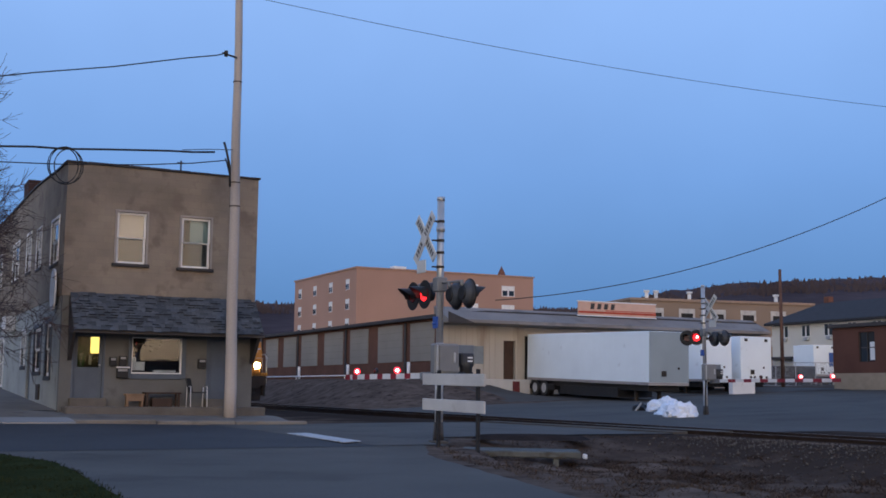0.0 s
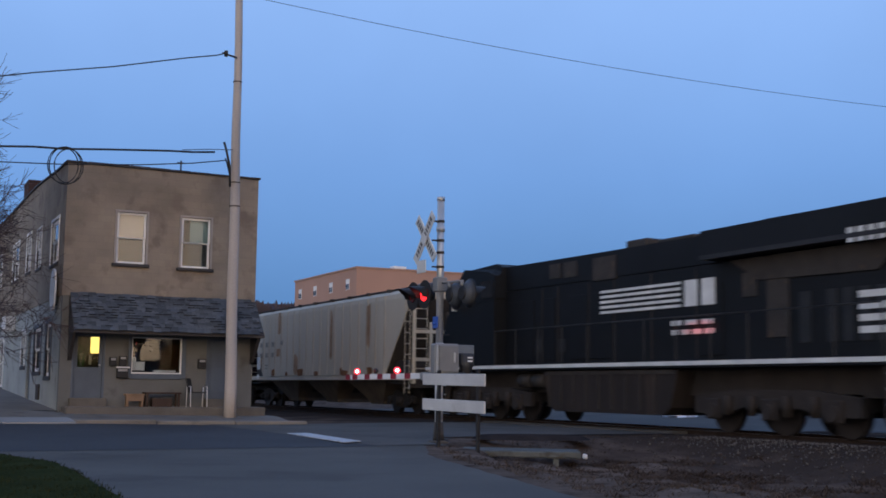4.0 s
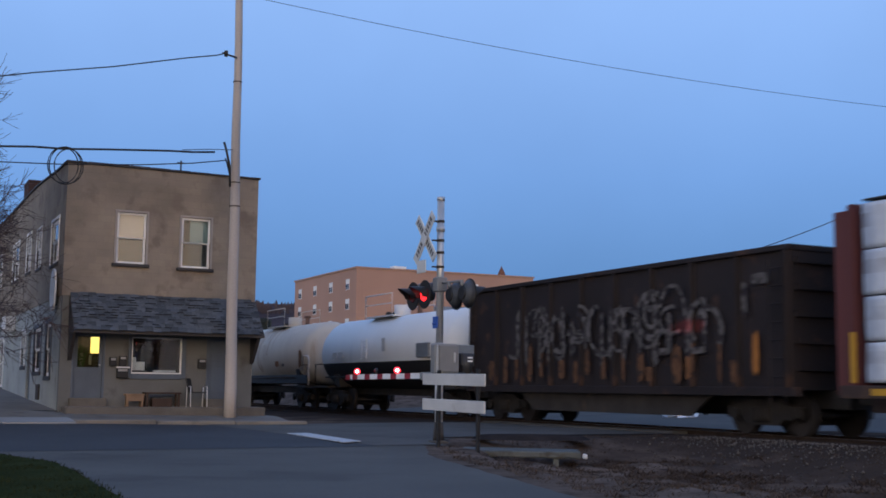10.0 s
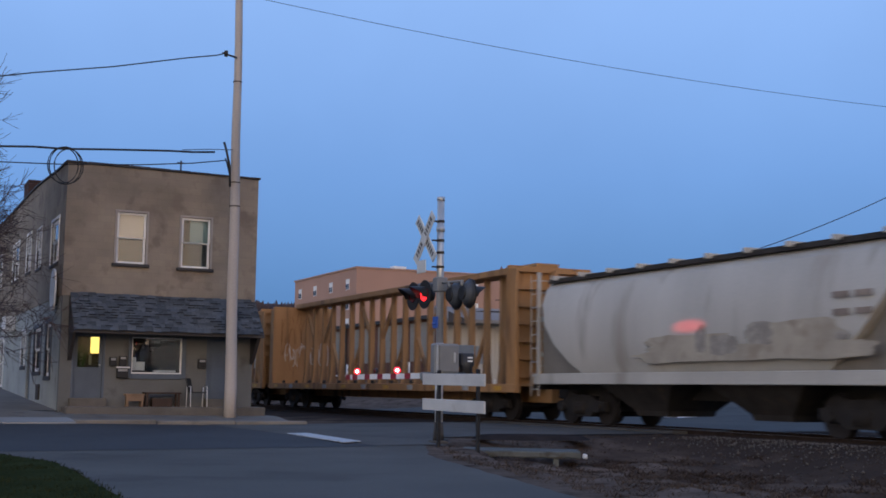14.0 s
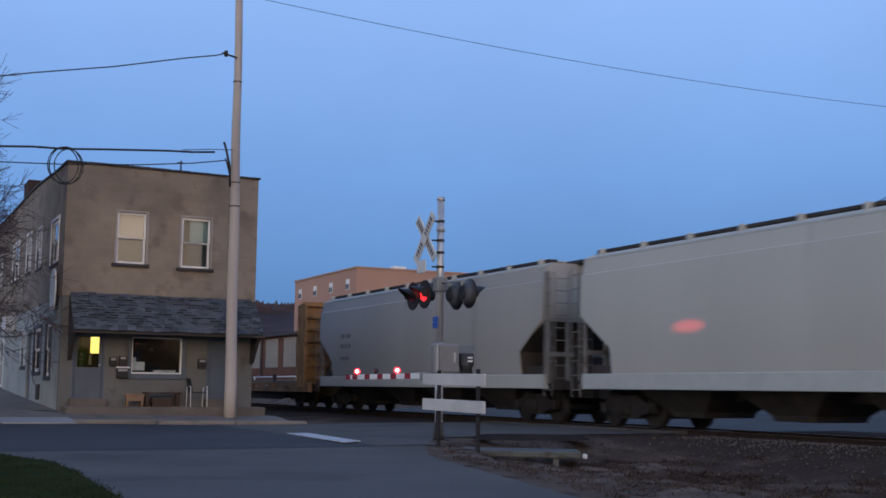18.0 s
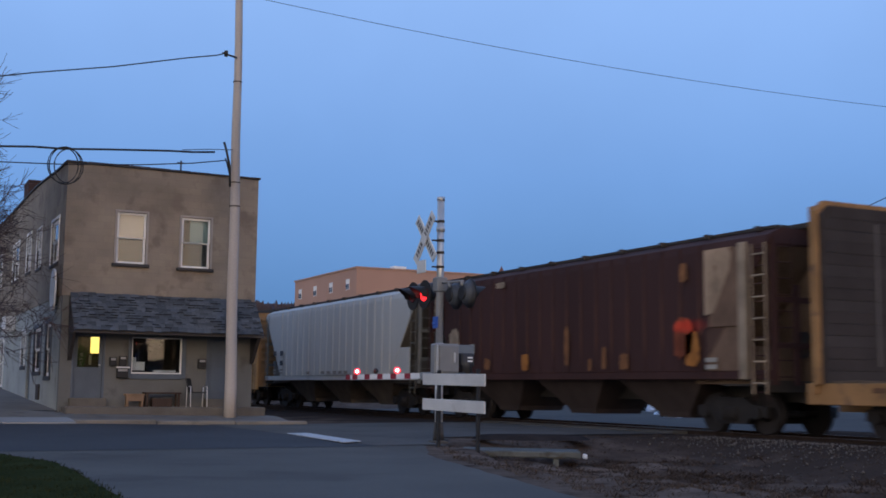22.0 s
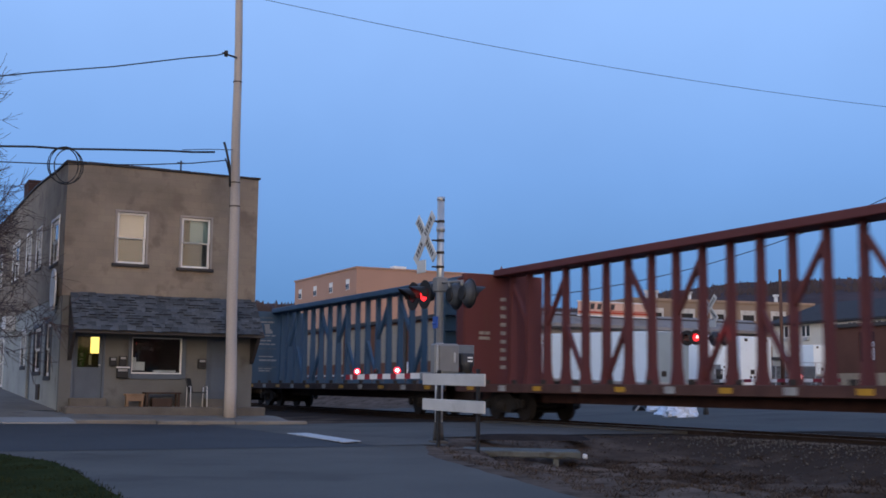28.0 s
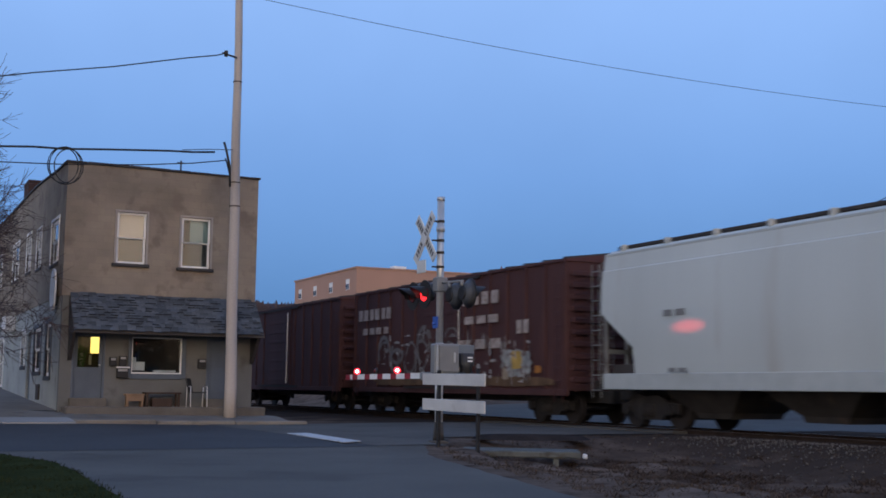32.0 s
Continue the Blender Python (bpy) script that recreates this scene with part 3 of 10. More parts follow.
def sash_window(parent, axis, c, u0, u1, z0, z1, frame_m=FRAME_WHITE, sign=-1, f=0.07, casing=0.07, blind=None, blind_to=0.5, low=None, casing_m=None, shift=(0.0, 0.0), sill_out=0.10):
    """A two-light sash window in an opening of a wall whose outer face is at c; sign is the way out."""
    def bx(bm, ua, ub, ca, cb, za, zb, bev=0.008):
        lo, hi = sorted((c + sign * ca, c + sign * cb))
        return box(bm, *((ua, ub, lo, hi) if axis == "x" else (lo, hi, ua, ub)), za, zb, bev)
    w = B()
    for a, b, za, zb in ((u0 - casing, u0, z0 - casing, z1 + casing), (u1, u1 + casing, z0 - casing, z1 + casing), (u0, u1, z1, z1 + casing)):
        bx(w, a, b, -0.10, 0.035, za, zb)
    win = part("window", w, casing_m or mat("casing_taupe", (0.33, 0.29, 0.26), 0.7, var=0.12), parent, "painted casing with a sash window")
    s = B()
    bx(s, u0 - casing - sill_out / 2, u1 + casing + sill_out / 2, -0.08, max(0.04, sill_out), z0 - casing - sill_out * 0.3, z0 - 0.005)
    part("sill", s, TRIM_DARK, win, "dark weathered window sill")
    s = B()
    zm = (z0 + z1) / 2
    for za, zb, d in ((zm, z1, -0.06), (z0, zm, -0.09)):
        for a, b, c_, d_ in ((u0, u0 + f, za, zb), (u1 - f, u1, za, zb), (u0 + f, u1 - f, za, za + f * (0.9 if za == z0 else 0.28)), (u0 + f, u1 - f, zb - f * (0.9 if zb == z1 else 0.28), zb)):
            bx(s, a, b, d, d + 0.035, c_, d_, 0.004)
    part("sash", s, frame_m, win, "white painted sash")
    for za, zb, d in ((zm, z1, -0.045), (z0, zm, -0.075)):
        g = B()
        bx(g, u0 + f, u1 - f, d, d + 0.006, za + f * 0.6, zb - f * 0.6, 0)
        part("pane", g, GLASS, win).visible_shadow = False
    if blind:
        g = B()
        bx(g, u0 + shift[0], u1 + shift[1], -0.16, -0.15, z0 + (z1 - z0) * blind_to, z1, 0)
        part("blind", g, blind, win)
    if low:
        g = B()
        bx(g, u0 + shift[0], u1 + shift[1], -0.20, -0.19, z0, z0 + (z1 - z0) * blind_to, 0)
        part("curtain", g, low, win)
    g = B()
    bx(g, u0 - 0.1, u1 + 0.1, -0.62, -0.6, z0 - 0.1, z1 + 0.1, 0)
    part("room_behind", g, DARK_ROOM, win)
    return win


# W1: cream and grey panels carry the sunset and grey reflections as colour
sash_window(shop, "x", SY0, *W1, blind=mat("cream_blind_reflection", (0.78, 0.67, 0.56), 0.9, var=0.06, bump=0.02), blind_to=0.5, low=mat("grey_pane_reflection", (0.16, 0.155, 0.15), 0.9, var=0.06, bump=0.02), shift=(0.0, 0.2))
sash_window(shop, "x", SY0, *W2, blind=mat("green_white_blind", (0.26, 0.36, 0.35), 0.9, var=0.08, bump=0.02), blind_to=0.5, low=mat("dim_green_cloth", (0.055, 0.065, 0.068), 0.9, var=0.1, bump=0.02), shift=(0.30, 0.2))
for u in side_up:
    sash_window(shop, "y", SX0, *u, f=0.14, casing=0.09, blind=CURTAIN, blind_to=0.1, casing_m=FRAME_WHITE, sill_out=0.03)
for u in side_dn:
    if u[2] > 0.6:
        sash_window(shop, "y", SX0 + 0.03, *u, f=0.12, casing=0.12, casing_m=FRAME_BLUE if u[0] < 42 else FRAME_WHITE, blind=CURTAIN, blind_to=0.5, sill_out=0.04)
bm = B()
box(bm, SX0 + 0.12, SX0 + 0.17, 42.5, 43.5, 0.5, 2.82, 0.01)
part("door", bm, FRAME_BLUE, shop, "dark blue-grey side door")


bm = B()
box(bm, SX0 - 0.02, SX0 + 0.028, 39.9, 40.6, 0.50, 1.0, 0.01)
part("cellar_vent", bm, DARK_STEEL, shop, "small dark cellar vent low in the side wall")
bm = B()
box(bm, SX0 - 0.35, SX0 + 0.02, 47.4, 48.6, 3.05, 3.6, 0.02)
for y_ in (47.5, 48.4):
    tube(bm, [(SX0 - 0.3, y_, 3.05), (SX0 + 0.02, y_, 2.75)], 0.03, 5)
part("air_conditioner", bm, FRAME_WHITE, shop, "white air conditioner on a bracket at the side wall")

# porch, doors, shop window, awning
bm = B()
box(bm, 5.42, 11.35, 35.1, 36.03, -0.15, 0.36, 0.03)
box(bm, 5.62, 6.68, 35.8, 36.05, 0.30, 0.595, 0.02)
box(bm, 9.66, 10.60, 35.8, 36.05, 0.30, 0.595, 0.02)
part("porch", bm, mat("porch_concrete", (0.135, 0.118, 0.10), 0.9, var=0.25, bump=0.3), shop, "low concrete porch step")


DOOR_GLASS = glass("door_glass", (0.9, 0.92, 0.9))
DOOR_GLASS.node_tree.nodes["Principled BSDF"].inputs["IOR"].default_value = 1.18


def front_door(u0, u1, z0, z1, glazed):
    d = B()
    f = 0.07
    for a, b, za, zb in ((u0, u0 + f, z0, z1), (u1 - f, u1, z0, z1), (u0 + f, u1 - f, z1 - f, z1)):
        box(d, a, b, SY0 + 0.02, SY0 + 0.14, za, zb, 0.008)
    door = part("door", d, FRAME_BLUE, shop, "blue-grey painted shop door")
    d = B()
    a, b = u0 + f, u1 - f
    zg = z0 + (z1 - z0) * 0.47 if glazed else z1 - f
    box(d, a, b, SY0 + 0.09, SY0 + 0.13, z0, zg, 0.006)
    if glazed:
        for c0, c1, za, zb in ((a, a + 0.1, zg, z1 - f), (b - 0.1, b, zg, z1 - f), (a + 0.1, b - 0.1, z1 - f - 0.06, z1 - f)):
            box(d, c0, c1, SY0 + 0.09, SY0 + 0.13, za, zb, 0.006)
        g = B()
        box(g, a + 0.1, b - 0.1, SY0 + 0.105, SY0 + 0.111, zg, z1 - f - 0.06)
        part("pane", g, DOOR_GLASS, door).visible_shadow = False
    else:
        for k in range(2):
            box(d, a + 0.1, b - 0.1, SY0 + 0.075, SY0 + 0.09, z0 + 0.2 + k * 0.95, z0 + 0.95 + k * 0.9, 0.006)
    part("leaf", d, FRAME_BLUE, door)
    d = B()
    cyl(d, (b - 0.08, SY0 + 0.085, z0 + 0.98), (b - 0.08, SY0 + 0.03, z0 + 0.98), 0.03)
    part("handle", d, GALV, door, "round metal door knob")


front_door(*D1, True)
front_door(*D2, False)
# lit hall behind the glazed door
bm = B()
box(bm, 5.75, 6.75, 37.6, 37.65, 0.45, 2.6)
part("hall_wall", bm, mat("hall_wall", (0.05, 0.048, 0.03), 0.9, var=0.4), shop)
bm = B()
box(bm, 6.36, 6.62, 37.0, 37.06, 1.95, 2.55)
part("lit_lamp_panel", bm, glow("lit_yellow", (1.0, 0.75, 0.18), 1.6), shop, "bright yellow lit panel inside the hall")
bm = B()
box(bm, 6.02, 6.14, 36.9, 36.96, 1.55, 1.95)
box(bm, 6.30, 6.38, 36.9, 36.95, 1.6, 1.9)
part("paper_note", bm, mat("note_grey", (0.25, 0.26, 0.2), 0.8), shop)
bm = B()
for k in range(60):
    a = k * 2.4
    r_ = 0.08 + 0.16 * ((k * 7) % 5) / 5
    p = Vector((5.98 + r_ * math.cos(a), 36.7 + 0.3 * r_ * math.sin(a), 1.40 + 0.013 * k))
    bm.faces.new([bm.verts.new(p + Vector(v)) for v in ((-0.05, 0, 0), (0.0, 0.01, 0.035), (0.06, 0, 0.02), (0.01, -0.01, -0.03))])
part("house_plant", bm, mat("plant_green", (0.05, 0.10, 0.03), 0.7), shop, "green house plant behind the door pane")
# shop window
bm = B()
u0, u1, z0, z1 = SHOPW
for a, b, za, zb in ((u0, u0 + 0.03, z0, z1), (u1 - 0.045, u1, z0, z1), (u0 + 0.03, u1 - 0.045, z0, z0 + 0.045), (u0 + 0.03, u1 - 0.045, z1 - 0.03, z1)):
    box(bm, a, b, SY0 + 0.0, SY0 + 0.1, za, zb, 0.008)
win = part("shop_window", bm, FRAME_WHITE, shop, "wide shop window in a white frame")
bm = B()
box(bm, u0 + 0.05, u1 - 0.05, SY0 + 0.05, SY0 + 0.058, z0 + 0.05, z1 - 0.04)
part("pane", bm, GLASS, win).visible_shadow = False
bm = B()
for a, b, za, zb in ((u0 - 0.1, u0, z0 - 0.14, z1), (u1, u1 + 0.13, z0 - 0.14, z1), (u0, u1, z0 - 0.16, z0)):
    box(bm, a, b, SY0 - 0.02, SY0 + 0.05, za, zb, 0.008)
part("surround", bm, FRAME_BLUE, win, "blue-grey surround and panel")
bm = B()
box(bm, u0, u0 + 0.45, SY0 + 0.25, SY0 + 0.28, z0 + 0.1, z0 + 0.36)
box(bm, u0 + 0.75, u1 - 0.1, SY0 + 0.3, SY0 + 0.5, z0 + 0.06, z0 + 0.12)
box(bm, u0 + 0.1, u0 + 0.2, SY0 + 0.3, SY0 + 0.34, z0 + 0.3, z0 + 0.5)
part("display_card", bm, WHITE_PAINT, win, "pale cards standing in the window")
bm = B()
rnd = random.Random(31)
for k in range(16):
    xx, zz_ = u0 + 0.2 + rnd.random() * 0.75, z1 - 0.10 - 0.30 * rnd.random()
    cyl(bm, (xx, SY0 + 0.18, z1), (xx, SY0 + 0.18, zz_), 0.006, n=4)
    bmesh.ops.create_icosphere(bm, subdivisions=1, radius=rnd.uniform(0.03, 0.075), matrix=Matrix.Translation((xx, SY0 + 0.18, zz_)) @ Matrix.Diagonal((1.2, 0.6, 0.8, 1)))
part("hanging_ornament", bm, DARK_STEEL, win, "small dark ornaments hanging on strings")
bm = B()
box(bm, SX0 + 0.3, SX1 - 0.3, 38.9, 38.95, 0, FLOOR2 - 0.2)
part("inner_wall", bm, DARK_ROOM, shop)
bm = B()
box(bm, SX0 + 0.3, SX1 - 0.3, 36.2, 39, 0.38, 0.44)
part("inner_floor", bm, DARK_ROOM, shop)
# mail boxes
for a, b, za, zb, lbl in ((6.74, 6.94, 1.56, 1.82, "small black mail box on the wall"), (6.96, 7.30, 1.20, 1.50, "black mail box with a white flap"), (7.02, 7.24, 1.55, 1.86, "black mail box on the wall"), (9.42, 9.66, 1.54, 1.82, "black mail box on the wall")):
    mb = thing("mail_box", lbl, "mail box", pose(0, 0, 0), "mail boxes on the shop wall")
    bm = B()
    box(bm, a, b, SY0 - 0.12, SY0 + 0.028, za, zb, 0.015)
    part("body", bm, BLACK, mb)
    bm = B()
    box(bm, a + 0.03, b - 0.03, SY0 - 0.128, SY0 - 0.122, zb - 0.10, zb - 0.03)
    part("flap", bm, mat("pale_plate", (0.3, 0.3, 0.3), 0.5), mb, "pale flap")
bm = B()
box(bm, 6.95, 7.34, SY0 - 0.14, SY0 + 0.02, 1.50, 1.54, 0.005)
one("mail_shelf", bm, WHITE_PAINT, "narrow white shelf under the mail boxes", "shelf")
# awning with slate shingles
AW_T, AW_B = (SY0 - 0.02, 3.68), (SY0 - 1.05, 2.60)
AX0 = 5.56
awn = part("awning", prism(B(), [(AW_T[0], AW_T[1] - 0.06), (AW_B[0] + 0.03, AW_B[1] - 0.04), (AW_B[0] + 0.03, AW_B[1] - 0.12), (AW_T[0], 2.50)], "x", AX0 - 0.05, SX1 + 0.02), TRIM_DARK, shop, "sloping awning of dark slate shingles")
sh = B()
box(sh, -0.122, 0.122, -0.014, 0.008, -0.09, 0.09)
sh = to_mesh(sh, "shingle", SLATE)
rnd = random.Random(11)
tilt = math.degrees(math.atan2(AW_T[0] - AW_B[0], AW_T[1] - AW_B[1]))
rows_n = 13
for r_ in range(rows_n):
    f_ = (r_ + 0.5) / rows_n
    yy, zz_ = AW_B[0] + (AW_T[0] - AW_B[0]) * f_, AW_B[1] + (AW_T[1] - AW_B[1]) * f_
    for k in range(23):
        xx = AX0 + 0.08 + k * 0.252 + (0.126 if r_ % 2 else 0)
        if xx > SX1 - 0.05:
            continue
        part("shingle", sh, None, awn, at=pose(xx, yy - 0.025 + rnd.uniform(-0.006, 0.004), zz_ + rnd.uniform(-0.015, 0.015), -tilt + rnd.choice((1, 2, 3, 5, 9, 12)), rnd.uniform(-2.0, 2.0), rnd.uniform(-1, 1)))
# thin dark dashes stand in for the shadows under the shingle edges
shade_dash = to_mesh(box(B(), -0.10, 0.10, -0.004, 0.004, -0.013, 0.013), "shingle_gap", mat("slate_shade", (0.014, 0.015, 0.018), 0.9))
for k in range(150):
    f_ = rnd.choice([(j + 0.02) / rows_n for j in range(1, rows_n)])
    xx = rnd.uniform(AX0 + 0.15, SX1 - 0.15)
    part("shingle_gap", shade_dash, None, awn, at=pose(xx, AW_B[0] + (AW_T[0] - AW_B[0]) * f_ - 0.055, AW_B[1] + (AW_T[1] - AW_B[1]) * f_ + 0.02, -tilt, rnd.uniform(-2, 2)))
for xx in (AX0 - 0.03, SX1 - 0.12):
    bm = B()
    prism(bm, [(SY0 + 0.0, 2.5), (SY0 - 0.75, 2.48), (SY0 - 0.65, 2.36), (SY0 - 0.12, 1.75), (SY0, 1.70)], "x", xx, xx + 0.1)
    part("bracket", bm, TRIM_DARK, awn, "dark wooden bracket")
sg = thing("oval_sign", "white oval sign on the side wall", "sign", pose(0, 0, 0))
bm = B()
bmesh.ops.create_circle(bm, cap_ends=True, segments=28, radius=0.62)
bmesh.ops.scale(bm, vec=(0.85, 1.05, 1), verts=bm.verts)
r = bmesh.ops.extrude_face_region(bm, geom=bm.faces[:])
bmesh.ops.translate(bm, vec=(0, 0, 0.05), verts=[v for v in r["geom"] if isinstance(v, bmesh.types.BMVert)])
part("board", bm, WHITE_PAINT, sg, at=pose(5.16, 37.1, 3.84, 90, 0, 90))
bm = B()
cyl(bm, (5.18, 37.1, 4.2), (5.33, 37.1, 4.2), 0.02)
cyl(bm, (5.18, 37.1, 3.4), (5.33, 37.1, 3.4), 0.02)
part("bracket", bm, BLACK, sg)

# bench, low table and chair on the porch
WOODB = mat("bench_wood", (0.24, 0.15, 0.09), 0.75, var=0.25, streak=False)
WOODD = mat("dark_wood", (0.06, 0.035, 0.025), 0.7, var=0.25)
bn = thing("bench", "low brown wooden bench on the porch", "bench", pose(0, 0, 0))
bm = B()
box(bm, 7.15, 7.72, 35.4, 35.75, 0.68, 0.74, 0.01)
part("seat", bm, WOODB, bn)
for xx in (7.2, 7.62):
    bm = B()
    box(bm, xx, xx + 0.05, 35.42, 35.73, 0.36, 0.68, 0.006)
    part("leg", bm, WOODB, bn)
bm = B()
box(bm, 7.18, 7.69, 35.41, 35.45, 0.52, 0.68, 0.005)
part("apron", bm, WOODB, bn)
tb = thing("low_table", "dark wooden low table on the porch", "table", pose(0, 0, 0))
bm = B()
box(bm, 7.72, 8.80, 35.35, 35.85, 0.74, 0.79, 0.01)
part("tabletop", bm, WOODD, tb)
for xx in (7.76, 8.70):
    for yy in (35.38, 35.77):
        bm = B()
        box(bm, xx, xx + 0.06, yy, yy + 0.06, 0.36, 0.74, 0.006)
        part("leg", bm, WOODD, tb)
bm = B()
box(bm, 7.95, 8.55, 35.45, 35.75, 0.362, 0.60, 0.01)
one("storage_crate", bm, WOODD, "dark crate under the low table", "crate")
ch = thing("patio_chair", "dark mesh patio chair with pale metal legs", "chair", pose(9.30, 35.5, 0.36))
bm = B()
box(bm, -0.24, 0.24, -0.22, 0.22, 0.42, 0.45, 0.012)
part("seat", bm, BLACK, ch)
bm = B()
prism(bm, [(0.19, 0.45), (0.21, 0.45), (0.30, 0.85), (0.28, 0.86)], "x", -0.24, 0.24)
part("backrest", bm, BLACK, ch, at=pose(0, 0, 0, 0, 0, 60))
for sx in (-0.25, 0.25):
    for y0, y1 in ((-0.22, -0.26), (0.22, 0.27)):
        bm = B()
        cyl(bm, (sx, y1, 0.0), (sx, y0, 0.60), 0.012, n=8)
        part("leg", bm, WHITE_PAINT, ch, "pale metal leg")
    bm = B()
    cyl(bm, (sx, -0.24, 0.61), (sx, 0.25, 0.61), 0.016, n=8)
    part("armrest", bm, GALV, ch)

# ---- utility pole and cables ----
up = thing("utility_pole", "weathered wooden utility pole with metal bands", "utility pole", pose(10.05, 34.5, 0.0))
bm = B()
zs = steps(0, 14.4, 0.9)
rnd = random.Random(2)
tube(bm, [(-0.12 * a / 14.4 + 0.012 * math.sin(a * 1.3), 0, a) for a in zs], [0.184 - 0.082 * a / 14.4 + rnd.uniform(-0.003, 0.003) for a in zs], 14)
part("shaft", bm, WOOD_POLE, up)
for zz_ in (7.15, 6.42, 10.3):
    bm = B()
    cyl(bm, (-0.12 * zz_ / 14.4, 0, zz_), (-0.12 * zz_ / 14.4, 0, zz_ + 0.03), 0.196 - 0.082 * zz_ / 14.4, n=14)
    part("band", bm, DARK_STEEL, up, "thin dark metal band")
bm = B()
tube(bm, [(-0.26, -0.16, 7.0), (-0.30, -0.2, 7.6), (-0.42, -0.2, 8.1), (-0.50, -0.2, 8.35)], 0.035)
tube(bm, [(-0.26, -0.16, 7.3), (-0.4, -0.2, 7.75), (-0.45, -0.2, 7.85)], 0.025)
part("cable_riser", bm, BLACK, up, "black cable riser")
bm = B()
cyl(bm, (-0.16, -0.1, 11.05), (-0.62, -0.1, 11.15), 0.03)
cyl(bm, (-0.5, -0.1, 11.05), (-0.5, -0.1, 11.22), 0.06, n=8)
part("insulator_arm", bm, DARK_STEEL, up)


def sag(p, q, drop, n=24):
    p, q = Vector(p), Vector(q)
    return [p.lerp(q, i / n) - Vector((0, 0, drop * 4 * (i / n) * (1 - i / n))) for i in range(n + 1)]


for nm, lbl, pts, r_ in (
        ("power_line", "thin dark power line to the pole", [(-12, 34.4, 7.3), (-4, 34.4, 8.35), (3.09, 34.4, 9.58), (3.98, 34.4, 9.80), (6.18, 34.4, 10.27), (8.33, 34.4, 10.83), (9.25, 34.4, 11.04), (9.55, 34.4, 11.15)], 0.02),
        ("telephone_cable", "thick black telephone cable", [(-20, 34.4, 6.6), (-4, 34.4, 7.2), (3.19, 34.4, 7.58), (4.09, 34.4, 7.66), (4.89, 34.4, 7.68), (6.28, 34.4, 7.80), (7.93, 34.4, 7.93), (8.61, 34.4, 7.96), (9.30, 34.4, 8.03)], 0.033),
        ("guy_strand", "thin strand from the telephone cable to the pole", [(8.3, 34.36, 7.99), (9.1, 34.36, 8.09), (9.85, 34.36, 8.15)], 0.012),
        ("service_cable", "thin black service cable to the shop", [(-20, 34.4, 5.7), (-4, 34.4, 6.7), (3.21, 34.4, 7.14), (4.88, 34.4, 7.23), (7.11, 34.4, 7.43), (8.67, 34.4, 7.63), (9.65, 34.4, 7.81)], 0.018),
        ("overhead_line", "thin grey line high over the road", sag((17.14, 57.8, 21.36), (60.0, 53.18, 19.36), 0.55), 0.016),
        ("yard_line", "black cable crossing over the yard", [(20 + 26 * f, 46.4 - 14.6 * f, 4.72 - 0.9 * f + 10.3 * f ** 2.1) for f in [i / 30 for i in range(5, 31)]], 0.02)):
    one(nm, tube(B(), pts, r_, 5), BLACK, lbl, "cable")
one("roof_bracket", tube(tube(B(), [(8.72, 36.2, 7.60), (8.72, 36.2, 8.02)], 0.025, 5), [(8.6, 36.2, 7.95), (8.84, 36.2, 7.95)], 0.02, 5), DARK_STEEL, "small metal cable bracket on the parapet", "bracket")
bm = B()
for k, (rr, dx) in enumerate(((0.42, 0.0), (0.44, 0.07), (0.40, 0.17))):
    pts = [(4.90 + dx + rr * math.cos(a), 34.35 + 0.04 * k, 7.20 + rr * math.sin(a) * 1.24) for a in [i * math.pi / 16 for i in range(33)]]
    tube(bm, pts, 0.018, 5)
one("cable_coil", bm, BLACK, "coil of spare black cable hanging on the line", "cable")


